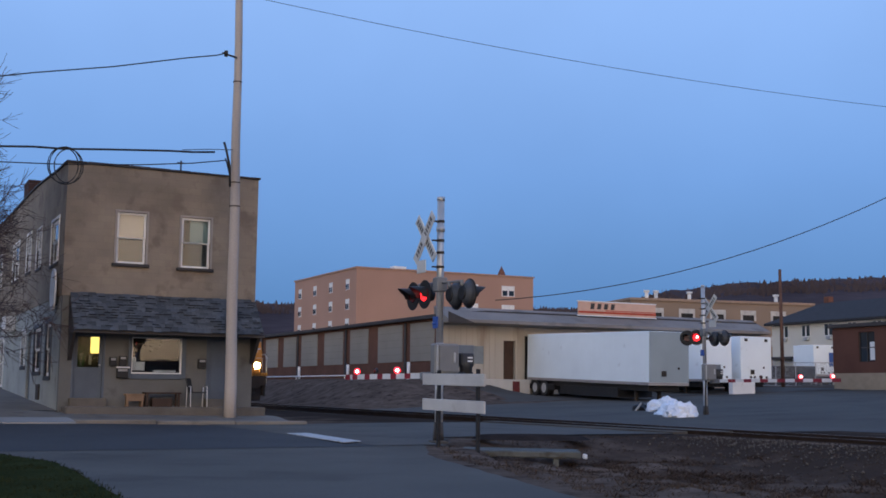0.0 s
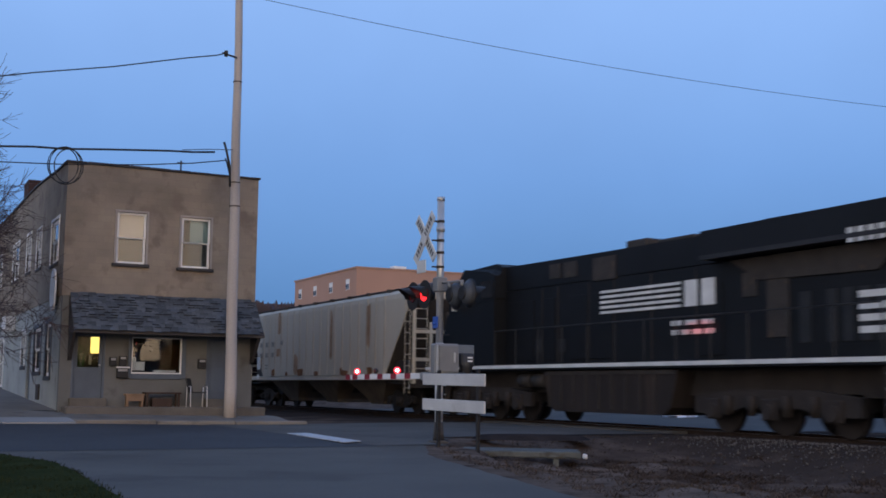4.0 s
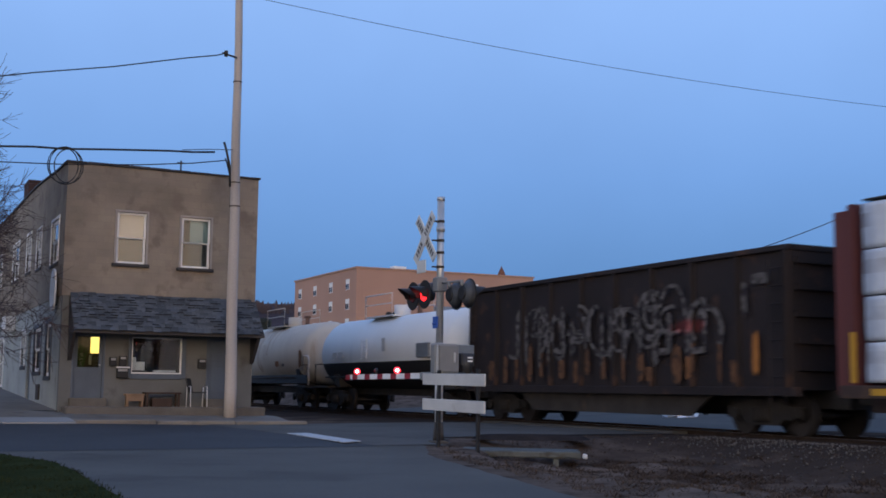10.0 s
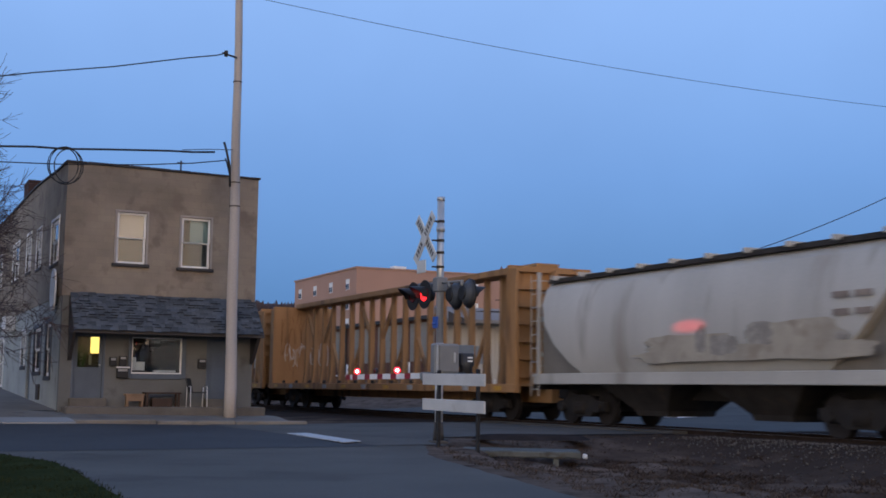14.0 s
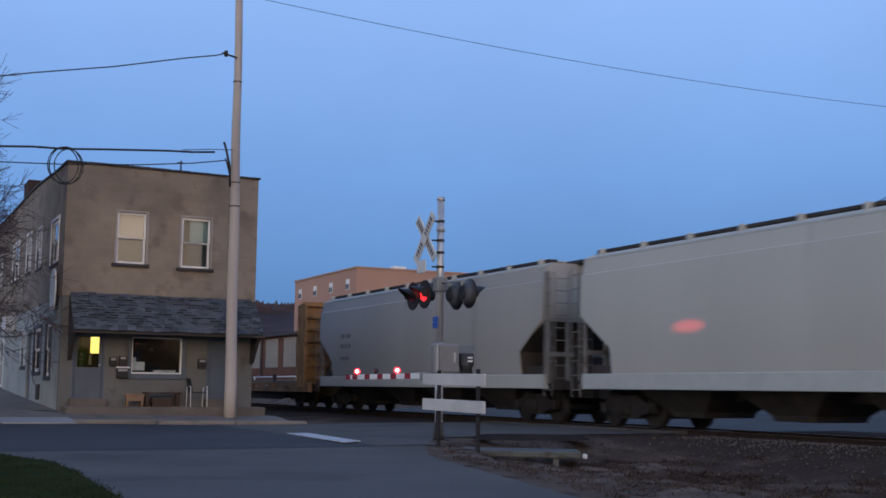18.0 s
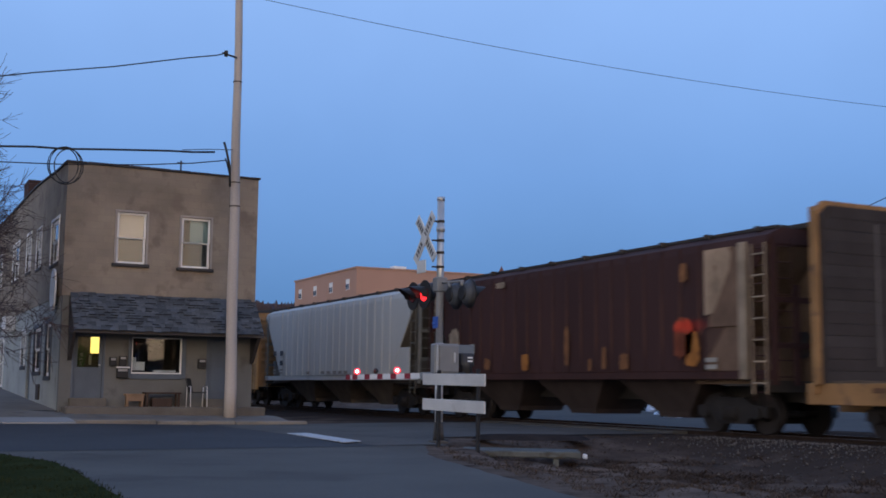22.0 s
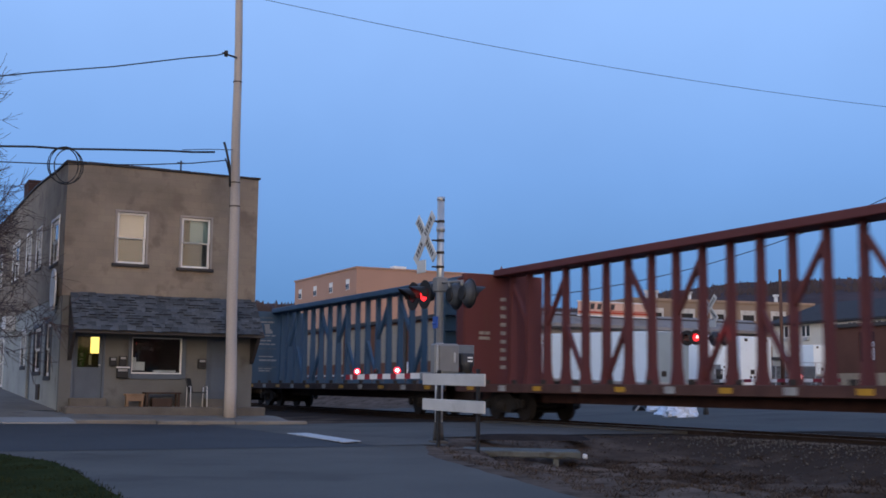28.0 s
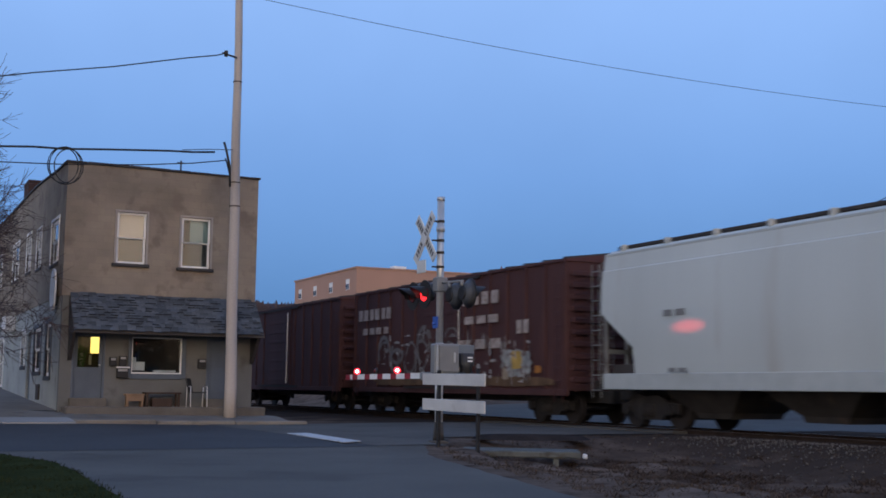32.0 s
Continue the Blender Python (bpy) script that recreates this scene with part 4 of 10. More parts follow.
# ---- bare tree on the lawn ----
def bare_tree(x, y, height, seed, thick=0.12):
    r = random.Random(seed)
    t = thing("bare_tree", "leafless tree with thin grey-brown twigs", "tree", pose(x, y, ground_z(x, y)))
    limbs, twigs = B(), B()

    def grow(p, d, length, rad, level):
        n = 3
        for k in range(n):
            q = p + d * (length / n)
            rad = max(rad, 0.0072)
            cyl(limbs if level < 2 else twigs, p, q, rad, rad * 0.82, n=6 if level < 2 else 3, caps=False)
            p, rad = q, rad * 0.82
            d = (d + Vector((r.gauss(0, 0.12), r.gauss(0, 0.12), r.gauss(0.02, 0.10)))).normalized()
            if level and level < 5 and r.random() < 0.75:
                side = d.cross(Vector((r.gauss(0, 1), r.gauss(0, 1), r.gauss(0, 1)))).normalized()
                grow(p, (d * 0.75 + side * 0.7).normalized(), length * r.uniform(0.45, 0.7), rad * 0.6, level + 1)
        if level < 5:
            for k in range(3 if level else 7):
                side = d.cross(Vector((r.gauss(0, 1), r.gauss(0, 1), r.gauss(0, 0.6)))).normalized()
                grow(p, (d * 0.8 + side * r.uniform(0.3, 0.75)).normalized(), length * r.uniform(0.55, 0.8), rad * 0.62, level + 1)
    z = 0.0
    d = Vector((0, 0, 1))
    p = Vector((0, 0, 0))
    rad = thick
    while z < height * 0.8:
        q = p + d * 0.45
        cyl(limbs, p, q, rad, rad * 0.93, n=9, caps=False)
        p, rad, z = q, rad * 0.95, z + 0.45
        d = (d + Vector((r.gauss(0, 0.04), r.gauss(0, 0.04), 0))).normalized()
        if z > 1.2:
            for j in range(11):
                a = r.uniform(0, 6.28)
                grow(p, Vector((math.cos(a), math.sin(a), r.uniform(0.25, 0.9))).normalized(), height * r.uniform(0.10, 0.175) * (1.25 - 0.75 * z / height), rad * 0.4, 2)
    grow(p, d, height * 0.16, rad, 1)
    BARK = mat("grey_bark", (0.085, 0.062, 0.063), 0.9, var=0.3, scale=4, bump=0.3)
    part("trunk", limbs, BARK, t, "slim trunk and limbs")
    tagged(part("twig", twigs, BARK, t, "fine bare twigs"), kind="stuff")


bare_tree(0.85, 36.3, 12.2, 7, 0.15)

# ---- crossing signals ----
RED_WHITE = [mat("arm_white", (0.70, 0.70, 0.70), 0.5, var=0.1), mat("arm_red", (0.24, 0.025, 0.04), 0.5, var=0.15)]
SIGNAL_BLACK = mat("signal_black", (0.018, 0.018, 0.02), 0.45, var=0.3, scale=4, bump=0.05)
ALU = mat("aluminium_mast", (0.50, 0.51, 0.52), 0.42, 0.55, var=0.15, scale=3, bump=0.04)
CABINET = mat("grey_cabinet", (0.21, 0.215, 0.22), 0.5, 0.2, var=0.12, scale=3, bump=0.04)


def flasher(parent, y, z, face, lit, turn=0):
    """A round flashing lamp with its black backplate and hood; face is -1 (towards the shop side) or 1."""
    bm = B()
    cyl(bm, (0.16 * face, y, z), (0.18 * face, y, z), 0.30, n=28)
    head = part("flasher", bm, SIGNAL_BLACK, parent, "black round backplate of a flashing lamp", at=Matrix.Translation((0, y, z)) @ Matrix.Rotation(radians(turn), 4, "Z") @ Matrix.Translation((0, -y, -z)))
    bm = B()
    cyl(bm, (-0.02 * face, y, z), (0.16 * face, y, z), 0.13, 0.17, n=16)
    part("housing", bm, SIGNAL_BLACK, head)
    if face > 0:
        bm = B()
        cyl(bm, (0.02, y, z), (0.158, y, z), 0.16, 0.285, n=24)
        part("back_shell", bm, mat("signal_back_grey", (0.055, 0.060, 0.068), 0.5, var=0.25, scale=3), head, "dull grey back of the lamp")
    bm = B()
    cyl(bm, (0.181 * face, y, z), (0.205 * face, y, z), 0.145, 0.13, n=24)
    part("lens", bm, RED_GLOW if lit else RED_OFF, head, "lit red lens" if lit else "dark red lens")
    if lit:
        bm = B()
        cyl(bm, (0.206 * face, y + 0.03 * face, z + 0.02), (0.225 * face, y + 0.03 * face, z + 0.02), 0.05, 0.035, n=14)
        part("bulb", bm, BULB_GLOW, head, "bright core of the lamp")
    bm = B()
    n = 14
    rings = []
    for xx, r0 in ((0.182, 0.165), (0.52, 0.15)):
        ring = []
        for i in range(n + 1):
            a = radians(-25 + 230 * i / n)
            cut = xx if xx < 0.3 else xx - 0.22 * (1 - max(0, math.sin(a)))
            ring.append(bm.verts.new((cut * face, y + r0 * math.cos(a), z + r0 * math.sin(a))))
        rings.append(ring)
    for i in range(n):
        bm.faces.new((rings[0][i], rings[0][i + 1], rings[1][i + 1], rings[1][i]))
    part("hood", bm, SIGNAL_BLACK, head, "black lamp hood")


def crossbuck(parent, x, y, z, face, m):
    for s in (-1, 1):
        bm = B()
        box(bm, -0.012, 0.012, -0.62, 0.62, -0.115, 0.115, 0.004)
        blade = part("crossbuck_blade", bm, m, parent, "white crossbuck blade with dark marks", at=pose(x + 0.02 * s, y, z, 47 * s))
        bm = B()
        rr = random.Random(7 + s)
        u = -0.52
        while u < 0.5:
            w = rr.uniform(0.05, 0.075)
            if abs(u) > 0.12:
                box(bm, 0.013 * face, 0.0145 * face, u, u + w, -0.06, 0.06)
            u += w + 0.03
        part("marks", bm, mat("worn_marks", (0.10, 0.10, 0.10), 0.7, var=0.3), blade)


def signal(name, label, x, y, z, arm_dir, arm_len, lit, tilt, buck_dx, buck_dy, first, period, red, arm_lamps):
    """A crossing signal: mast, lamps on both sides, crossbuck, gate mechanism and lowered arm."""
    s = thing(name, label, "crossing signal", pose(x, y, z, 0, tilt))
    bm = B()
    cyl(bm, (0, 0, 0.0), (0, 0, 2.0), 0.085, n=16)
    cyl(bm, (0, 0, 2.0), (0, 0, 5.02), 0.075, n=16)
    cyl(bm, (0, 0, 4.3), (0, 0, 4.42), 0.088, n=16)
    cyl(bm, (0, 0, 4.95), (0, 0, 5.03), 0.082, n=16)
    part("mast", bm, ALU, s, "weathered aluminium mast")
    bm = B()
    box(bm, -0.16, 0.16, -0.16, 0.16, -0.3, 0.03, 0.02)
    cyl(bm, (0, 0, 0.03), (0, 0, 0.40), 0.115, 0.095, n=14)
    part("base", bm, mat("cast_base", (0.07, 0.066, 0.062), 0.8, var=0.3), s, "dark cast mast base")
    bm = B()
    for zz_ in (3.55, 3.85, 4.1, 4.5):
        box(bm, -0.19, 0.0, -0.02, 0.02, zz_, zz_ + 0.03)
        cyl(bm, (0, 0, zz_ - 0.012), (0, 0, zz_ + 0.042), 0.083, n=12)
    part("bracket", bm, DARK_STEEL, s)
    crossbuck(s, -0.33 * buck_dx, 0.05 + buck_dy, 4.15, -1, mat("crossbuck_white", (0.55, 0.56, 0.55), 0.5, var=0.12))
    bm = B()
    box(bm, -0.43 * buck_dx - 0.01, -0.43 * buck_dx + 0.01, -0.2 + buck_dy, 0.2 + buck_dy, 3.42, 3.68, 0.004)
    part("count_plate", bm, mat("crossbuck_white", (0.55, 0.56, 0.55)), s, "small pale plate under the crossbuck")
    # lamps on a cross arm
    bm = B()
    cyl(bm, (0, -1.02, 3.20), (0, 1.05, 3.28), 0.025, n=8)
    for yy_, zt_ in ((0.38, 3.26), (0.95, 3.28), (-0.42, 3.22), (-0.98, 3.2)):
        cyl(bm, (0, yy_, 3.1), (0, yy_, zt_), 0.035, n=8)
    box(bm, -0.12, 0.12, -0.12, 0.12, 3.05, 3.35, 0.02)
    part("lamp_arm", bm, CABINET, s, "grey lamp arm with junction box")
    for yy, f, on in ((0.38, -1, lit), (0.95, -1, False), (-0.42, 1, lit), (-0.98, 1, False)):
        flasher(s, yy, 3.02 if f < 0 else 2.96, f, on, 38 if arm_dir < 0 and f < 0 else 0)
    bm = B()
    cyl(bm, (-0.16, 0.02, 2.40), (-0.10, 0.02, 2.40), 0.02)
    box(bm, -0.11, -0.09, -0.11, 0.11, 2.30, 2.54, 0.004)
    part("blue_plate", bm, mat("blue_sign", (0.03, 0.09, 0.35), 0.5), s, "small blue plate")
    # gate mechanism
    bm = B()
    box(bm, -0.26, 0.29, -0.34, -0.10, 1.36, 1.98, 0.03)
    mech = part("mechanism_case", bm, CABINET, s, "grey metal gate mechanism case")
    bm = B()
    box(bm, -0.17, 0.26, -0.362, -0.342, 1.41, 1.94, 0.008)
    part("case_door", bm, CABINET, mech)
    bm = B()
    box(bm, 0.14, 0.18, -0.40, -0.363, 1.60, 1.80, 0.008)
    box(bm, -0.235, -0.20, -0.375, -0.342, 1.40, 1.95, 0.006)
    part("hasp", bm, GALV, mech, "metal hasp and hinge strip")
    bm = B()
    cyl(bm, (0.50, -0.22, 1.40), (0.50, -0.22, 1.76), 0.13, n=14)
    box(bm, 0.36, 0.66, -0.30, -0.05, 1.52, 1.80, 0.03)
    box(bm, 0.36, 0.62, -0.33, -0.02, 1.32, 1.42, 0.02)
    part("motor_housing", bm, mat("dark_cabinet", (0.05, 0.052, 0.056), 0.5, 0.3, var=0.2), mech, "dark gate motor housing")
    bm = B()
    for zz_ in (1.62, 1.69):
        box(bm, 0.47, 0.58, -0.365, -0.352, zz_, zz_ + 0.03)
    part("motor_label", bm, WHITE_PAINT, mech, "two pale bars")
    bm = B()
    box(bm, 0.33, 0.84, 0.06, 0.10, 1.55, 1.98, 0.01)
    part("counterweight", bm, mat("blue_grey_plate", (0.17, 0.20, 0.23), 0.5, 0.2, var=0.15), mech, "flat blue-grey counterweight plate")
    bm = B()
    tube(bm, [(-0.06, -0.12, 1.36), (-0.10, -0.14, 0.9), (-0.09, -0.1, 0.2), (-0.09, -0.1, 0.0)], 0.03, 6)
    part("conduit", bm, DARK_STEEL, s, "dark cable conduit")
    # lowered arm: red bands on white, counted from the mast
    a = arm_dir
    arm = part("gate_arm", (lambda b: (box(b, 0.14, 0.19, min(0.1 * a, first * a - 0.05 * a), max(0.1 * a, first * a - 0.05 * a), 1.25, 1.42, 0.01)))(B()), CABINET, s, "grey gate arm root")
    u_ = first
    while u_ < arm_len - 0.02:
        for w_, m_ in ((period - red, RED_WHITE[0]), (red, RED_WHITE[1])):
            y0, y1 = sorted((u_ * a, min(u_ + w_, arm_len) * a))
            if abs(y1 - y0) > 0.03:
                part("arm_stripe", box(B(), 0.14, 0.18, y0, y1, 1.285, 1.405), m_, arm)
            u_ += w_
    for d_, on in arm_lamps:
        yy = a * d_
        bm = B()
        cyl(bm, (0.16, yy, 1.405), (0.16, yy, 1.44), 0.02)
        cyl(bm, (0.13, yy, 1.475), (0.19, yy, 1.475), 0.062, n=14)
        lp = part("arm_lamp", bm, BLACK, arm)
        bm = B()
        bmesh.ops.create_icosphere(bm, subdivisions=2, radius=0.066, matrix=Matrix.Translation((0.16, yy, 1.475)) @ Matrix.Scale(1.2 if on else 0.9, 4))
        part("lens", bm, GATE_GLOW if on else RED_OFF, lp, "lit red lens" if on else "dark red lens")
        if on:
            bm = B()
            bmesh.ops.create_icosphere(bm, subdivisions=2, radius=0.046, matrix=Matrix.Translation((0.14, yy - 0.045, 1.475)))
            part("bulb", bm, BULB_GLOW, lp, "bright core of the lamp")
    return s


signal("crossing_signal", "aluminium crossing signal with flashing red lamps and lowered gate", 10.66, 21.62, -0.12, 1, 5.2, True, 0.0, 1, 0, 1.25, 0.76, 0.31, ((4.80, True), (2.45, True), (3.65, False)))
signal("crossing_signal", "crossing signal beyond the tracks with lowered gate", 29.2, 36.1, 0.06, -1, 6.8, True, -0.6, -1, 0, 0.70, 0.88, 0.42, ((6.45, True), (4.95, True), (2.95, False)))

# red light of the lamps that face the tracks
lamp = new("flasher_light", bpy.data.lights.new("flasher_light", "SPOT"))
lamp.data.energy, lamp.data.color, lamp.data.spot_size, lamp.data.spot_blend, lamp.data.shadow_soft_size = 1500, (1.0, 0.06, 0.05), radians(3.5), 1.0, 0.05
lamp.matrix_world = look((11.25, 21.0, 2.9), (17.5, 22.3, 2.5)) @ Matrix.Diagonal((4.0, 1.0, 1.0, 1.0))

# barrier boards beside the signal
gb = thing("road_barrier", "two white boards on dark steel posts", "barrier", pose(0, 0, 0))
for yy in (20.2, 18.62):
    bm = B()
    box(bm, 9.93, 9.99, yy - 0.035, yy + 0.035, -0.5, 1.30, 0.006)
    part("post", bm, SIGNAL_BLACK, gb)
for z0 in (0.985, 0.505):
    bm = B()
    box(bm, 9.885, 9.925, 18.26, 20.78, z0 + 0.02, z0 + 0.24, 0.008)
    for v_ in bm.verts:
        v_.co.z += 0.013 * (v_.co.y - 19.5)
    part("board", bm, mat("weathered_board", (0.50, 0.49, 0.47), 0.7, var=0.14, scale=1.5, bump=0.1, over=(0.38, 0.36, 0.33), over_at=0.6), gb)
# culvert headwall with a rail
hw = thing("culvert_headwall", "low concrete slab over a culvert on short posts", "culvert", pose(0, 0, 0))
bm = B()
box(bm, -1.13, 1.13, -0.2, 1.05, -0.06, 0.06, 0.02)
for v_ in bm.verts:
    v_.co.z += 0.012 * noise.noise(v_.co * 3)
part("slab", bm, mat("mossy_concrete", (0.098, 0.103, 0.096), 0.9, var=0.35, scale=2.2, bump=0.3, over=(0.07, 0.066, 0.056), over_at=0.55), hw, at=pose(11.26, 19.36, -0.255, 0, 0.4, -30.7))
for x_, y_ in ((11.78, 18.93), (10.45, 19.72)):
    part("post", box(B(), -0.055, 0.055, -0.05, 0.05, -0.5, 0, 0.012), mat("mossy_concrete", (0.112, 0.112, 0.100)), hw, at=pose(x_, y_, -0.315, 0, 0, -30))
bm = B()
for i in range(32):
    a0, a1 = (2 * math.pi * (i + j) / 32 for j in (0, 1))
    bm.faces.new([bm.verts.new((r_ * math.cos(a), r_ * math.sin(a), 0.03 if r_ == 0.86 else -0.02)) for r_, a in ((0.70, a0), (0.86, a0), (0.86, a1), (0.70, a1))])
    bm.faces.new([bm.verts.new((r_ * math.cos(a), r_ * math.sin(a), 0.03 if r_ == 0.86 else -0.05)) for r_, a in ((0.86, a0), (1.0, a0), (1.0, a1), (0.86, a1))])
one("drain_cover", bm, mat("drain_dark", (0.032, 0.028, 0.028), 0.95, var=0.4, spec=0.0), "dark worn rim of a drain beside the road", "drain", at=Matrix.Translation((12.7, 21.4, ground_z(12.7, 21.4) + 0.13)) @ Matrix.Rotation(radians(-26), 4, "Z") @ Matrix.Diagonal((1.25, 0.9, 1, 1)))
bm = B()
box(bm, -0.05, 0.05, -0.03, 0.03, 0, 0.09, 0.015)
one("paper_cup", bm, WHITE_PAINT, "small white crushed paper cup in the weeds", "litter", at=pose(12.30, 18.75, -0.33, 0, 12, 20))
# white plastic sheeting heaped by the far signal, in one long crumpled fold
bm = B()
for k, (cx_, cy_, cz_, wide, deep_, tall) in enumerate(((27.8, 35.75, 0.0, 0.66, 0.75, 0.58), (29.15, 38.1, 0.07, 0.62, 1.5, 0.48), (30.6, 40.5, 0.13, 0.78, 0.9, 0.64))):
    lobe = B()
    bmesh.ops.create_icosphere(lobe, subdivisions=4, radius=1)
    turn_ = Matrix.Translation((cx_, cy_, cz_)) @ Matrix.Rotation(radians(-32), 4, "Z") @ Matrix.Diagonal((wide, deep_, tall, 1))
    for v in lobe.verts:
        p = v.co + Vector((3.1 * k, 0, 0))
        n_ = noise.noise(p * 1.6) * 0.24 + noise.noise(p * 4.2) * 0.18 + noise.noise(p * 9) * 0.08
        v.co = v.co * (1 + n_)
        v.co.z = max(-0.05, v.co.z)
    lobe.transform(turn_)
    tmp = bpy.data.meshes.new("sheeting_fold")
    lobe.to_mesh(tmp)
    bm.from_mesh(tmp)
    bpy.data.meshes.remove(tmp)
    lobe.free()
one("plastic_sheeting", bm, mat("white_plastic", (0.75, 0.78, 0.83), 0.35, var=0.1, scale=3, bump=0.2, spec=0.5), "crumpled white plastic sheeting heaped on the ground", "plastic sheet")
bm = B()
bmesh.ops.create_icosphere(bm, subdivisions=3, radius=1)
for v in bm.verts:
    v.co *= 1 + noise.noise(v.co * 2) * 0.3
one("dark_sack", bm, BLACK, "dark sack beside the white sheeting", "sack", at=Matrix.Translation((30.45, 42.0, 0.24)) @ Matrix.Diagonal((0.36, 0.4, 0.27, 1)))
bm = B()
cyl(bm, (29.95, 41.75, 0.12), (30.2, 41.63, 0.50), 0.045, n=6)
one("wooden_stick", bm, mat("pale_stick", (0.40, 0.38, 0.35), 0.8), "pale wooden stick leaning on the dark sack", "stick")

# ---- warehouse with loading dock ----
wh = thing("warehouse", "long brick warehouse with grey overhead doors and a loading dock", "building", pose(0, 0, 0))
BRICK_WH = mat("warehouse_brick", (0.13, 0.062, 0.042), 0.9, var=0.25, scale=0.8, bump=0.3)
PANEL_GREY = mat("grey_door_panel", (0.27, 0.245, 0.21), 0.7, var=0.12, scale=0.5, bump=0.05)
CREAM = mat("cream_wall", (0.44, 0.405, 0.35), 0.8, var=0.14, scale=0.5, bump=0.1, over=(0.33, 0.27, 0.21), over_at=0.58, streak=True)
ROOF_GREY = mat("grey_roofing", (0.225, 0.205, 0.19), 0.85, var=0.2, scale=0.4, bump=0.1, over=(0.165, 0.152, 0.142), over_at=0.56)
WX, WY = 33.3, 67.0
bm = B()
box(bm, WX, WX + 0.4, WY + 0.4, 140, 0.5, 5.75)
part("wall", bm, BRICK_WH, wh, "brown-red brick side wall")
for a, b in ((68.2, 71.9), (73.2, 77.4), (79.2, 82.7), (84.2, 88.2), (89.8, 93.6), (95.0, 98.2), (99.8, 103.2), (105, 109), (111, 115)):
    bm = B()
    box(bm, WX - 0.05, WX - 0.005, a, b, 2.88, 5.42)
    d = part("overhead_door", bm, PANEL_GREY, wh, "grey overhead door panel")
    bm = B()
    for k in range(1, 5):
        box(bm, WX - 0.056, WX - 0.0505, a + 0.05, b - 0.05, 2.88 + k * 0.5, 2.90 + k * 0.5)
    part("panel_joint", bm, mat("door_joint", (0.19, 0.17, 0.145), 0.8), d)
for yy in (72.5, 83.4, 94.3, 104.2):
    bm = B()
    box(bm, WX - 0.12, WX - 0.03, yy, yy + 0.3, 1.9, 5.5, 0.02)
    part("downpipe", bm, TRIM_DARK, wh, "dark downpipe")
bm = B()
prism(bm, [(WX - 0.45, 5.6), (WX - 0.45, 5.82), (WX + 3, 6.15), (WX + 25.6, 6.15), (WX + 25.6, 5.6)], "y", WY - 0.1, 140)
part("roof", bm, TRIM_DARK, wh, "dark roof edge")
# front with dock
bm = B()
wall_with_holes(bm, "x", WY, WY + 0.4, WX, 58.8, 0.4, 5.6, [(37.7, 38.6, 1.7, 4.25), (39.3, 42.0, 1.75, 4.6), (47.6, 50.2, 1.75, 4.6), (51.0, 53.6, 1.75, 4.6)])
part("wall", bm, CREAM, wh, "cream painted dock wall, stained")
for k in range(13):
    if not 4.0 < 0.4 + k * 0.42 < 5.4:
        part("siding_batten", box(B(), WX + 0.4 + k * 0.42, WX + 0.45 + k * 0.42, WY - 0.035, WY - 0.004, 1.75, 5.15), CREAM, wh)
bm = B()
box(bm, 37.75, 38.55, WY + 0.2, WY + 0.25, 1.7, 4.25)
part("door", bm, mat("brown_door", (0.06, 0.035, 0.025), 0.7), wh, "dark brown dock door")
for a, b in ((39.3, 42.0), (47.6, 50.2), (51.0, 53.6)):
    bm = B()
    box(bm, a, b, WY + 0.3, WY + 0.35, 1.75, 4.6)
    part("dock_door", bm, DARK_ROOM, wh)
bm = B()
box(bm, 34.6, 36.2, WY - 0.05, WY - 0.005, 2.7, 3.85, 0.01)
part("notice_board", bm, mat("grey_blue_board", (0.20, 0.23, 0.25), 0.5), wh, "grey-blue board on the dock wall")
bm = B()
prism(bm, [(WY - 1.5, 5.25), (WY - 1.5, 5.45), (WY + 0.6, 6.35), (WY + 0.6, 5.5), (WY, 5.15)], "x", WX - 0.4, 59.0)
part("canopy", bm, ROOF_GREY, wh, "sloping grey roof over the dock")
bm = B()
prism(bm, [(WX - 0.42, 5.2), (WX - 0.42, 5.9), (WX + 1.5, 5.2)], "y", WY - 1.56, WY - 1.52)
part("gable", bm, TRIM_DARK, wh)
bm = B()
box(bm, 33.2, 39.0, WY - 1.2, WY - 0.01, 0.3, 1.72, 0.03)
part("dock", bm, mat("dock_paint", (0.50, 0.49, 0.46), 0.8, var=0.2, scale=0.8, bump=0.2), wh, "white painted concrete dock")
bm = B()
box(bm, 37.7, 38.2, WY - 1.26, WY - 1.21, 0.9, 1.6)
part("dock_bumper", bm, mat("dull_bumper_red", (0.13, 0.03, 0.03), 0.8), wh, "red dock bumper")
SIGN_CREAM = mat("sign_cream", (0.62, 0.40, 0.30), 0.6, var=0.08)
sgn = thing("roof_sign", "peach and red sign board on the roof", "sign", pose(0, 0, 0))
bm = B()
box(bm, 43.3, 49.7, WY - 0.3, WY - 0.2, 6.15, 7.05, 0.01)
part("board", bm, SIGN_CREAM, sgn)
bm = B()
box(bm, 43.3, 49.7, WY - 0.315, WY - 0.302, 6.28, 6.42)
box(bm, 45.5, 49.7, WY - 0.315, WY - 0.302, 6.46, 6.52)
part("stripe", bm, mat("sign_red", (0.42, 0.06, 0.03), 0.6), sgn, "red stripe")
bm = B()
box(bm, 43.25, 49.75, WY - 0.32, WY - 0.18, 6.08, 6.15)
box(bm, 43.25, 49.75, WY - 0.32, WY - 0.18, 7.05, 7.12)
part("edge", bm, WHITE_PAINT, sgn)
bm = B()
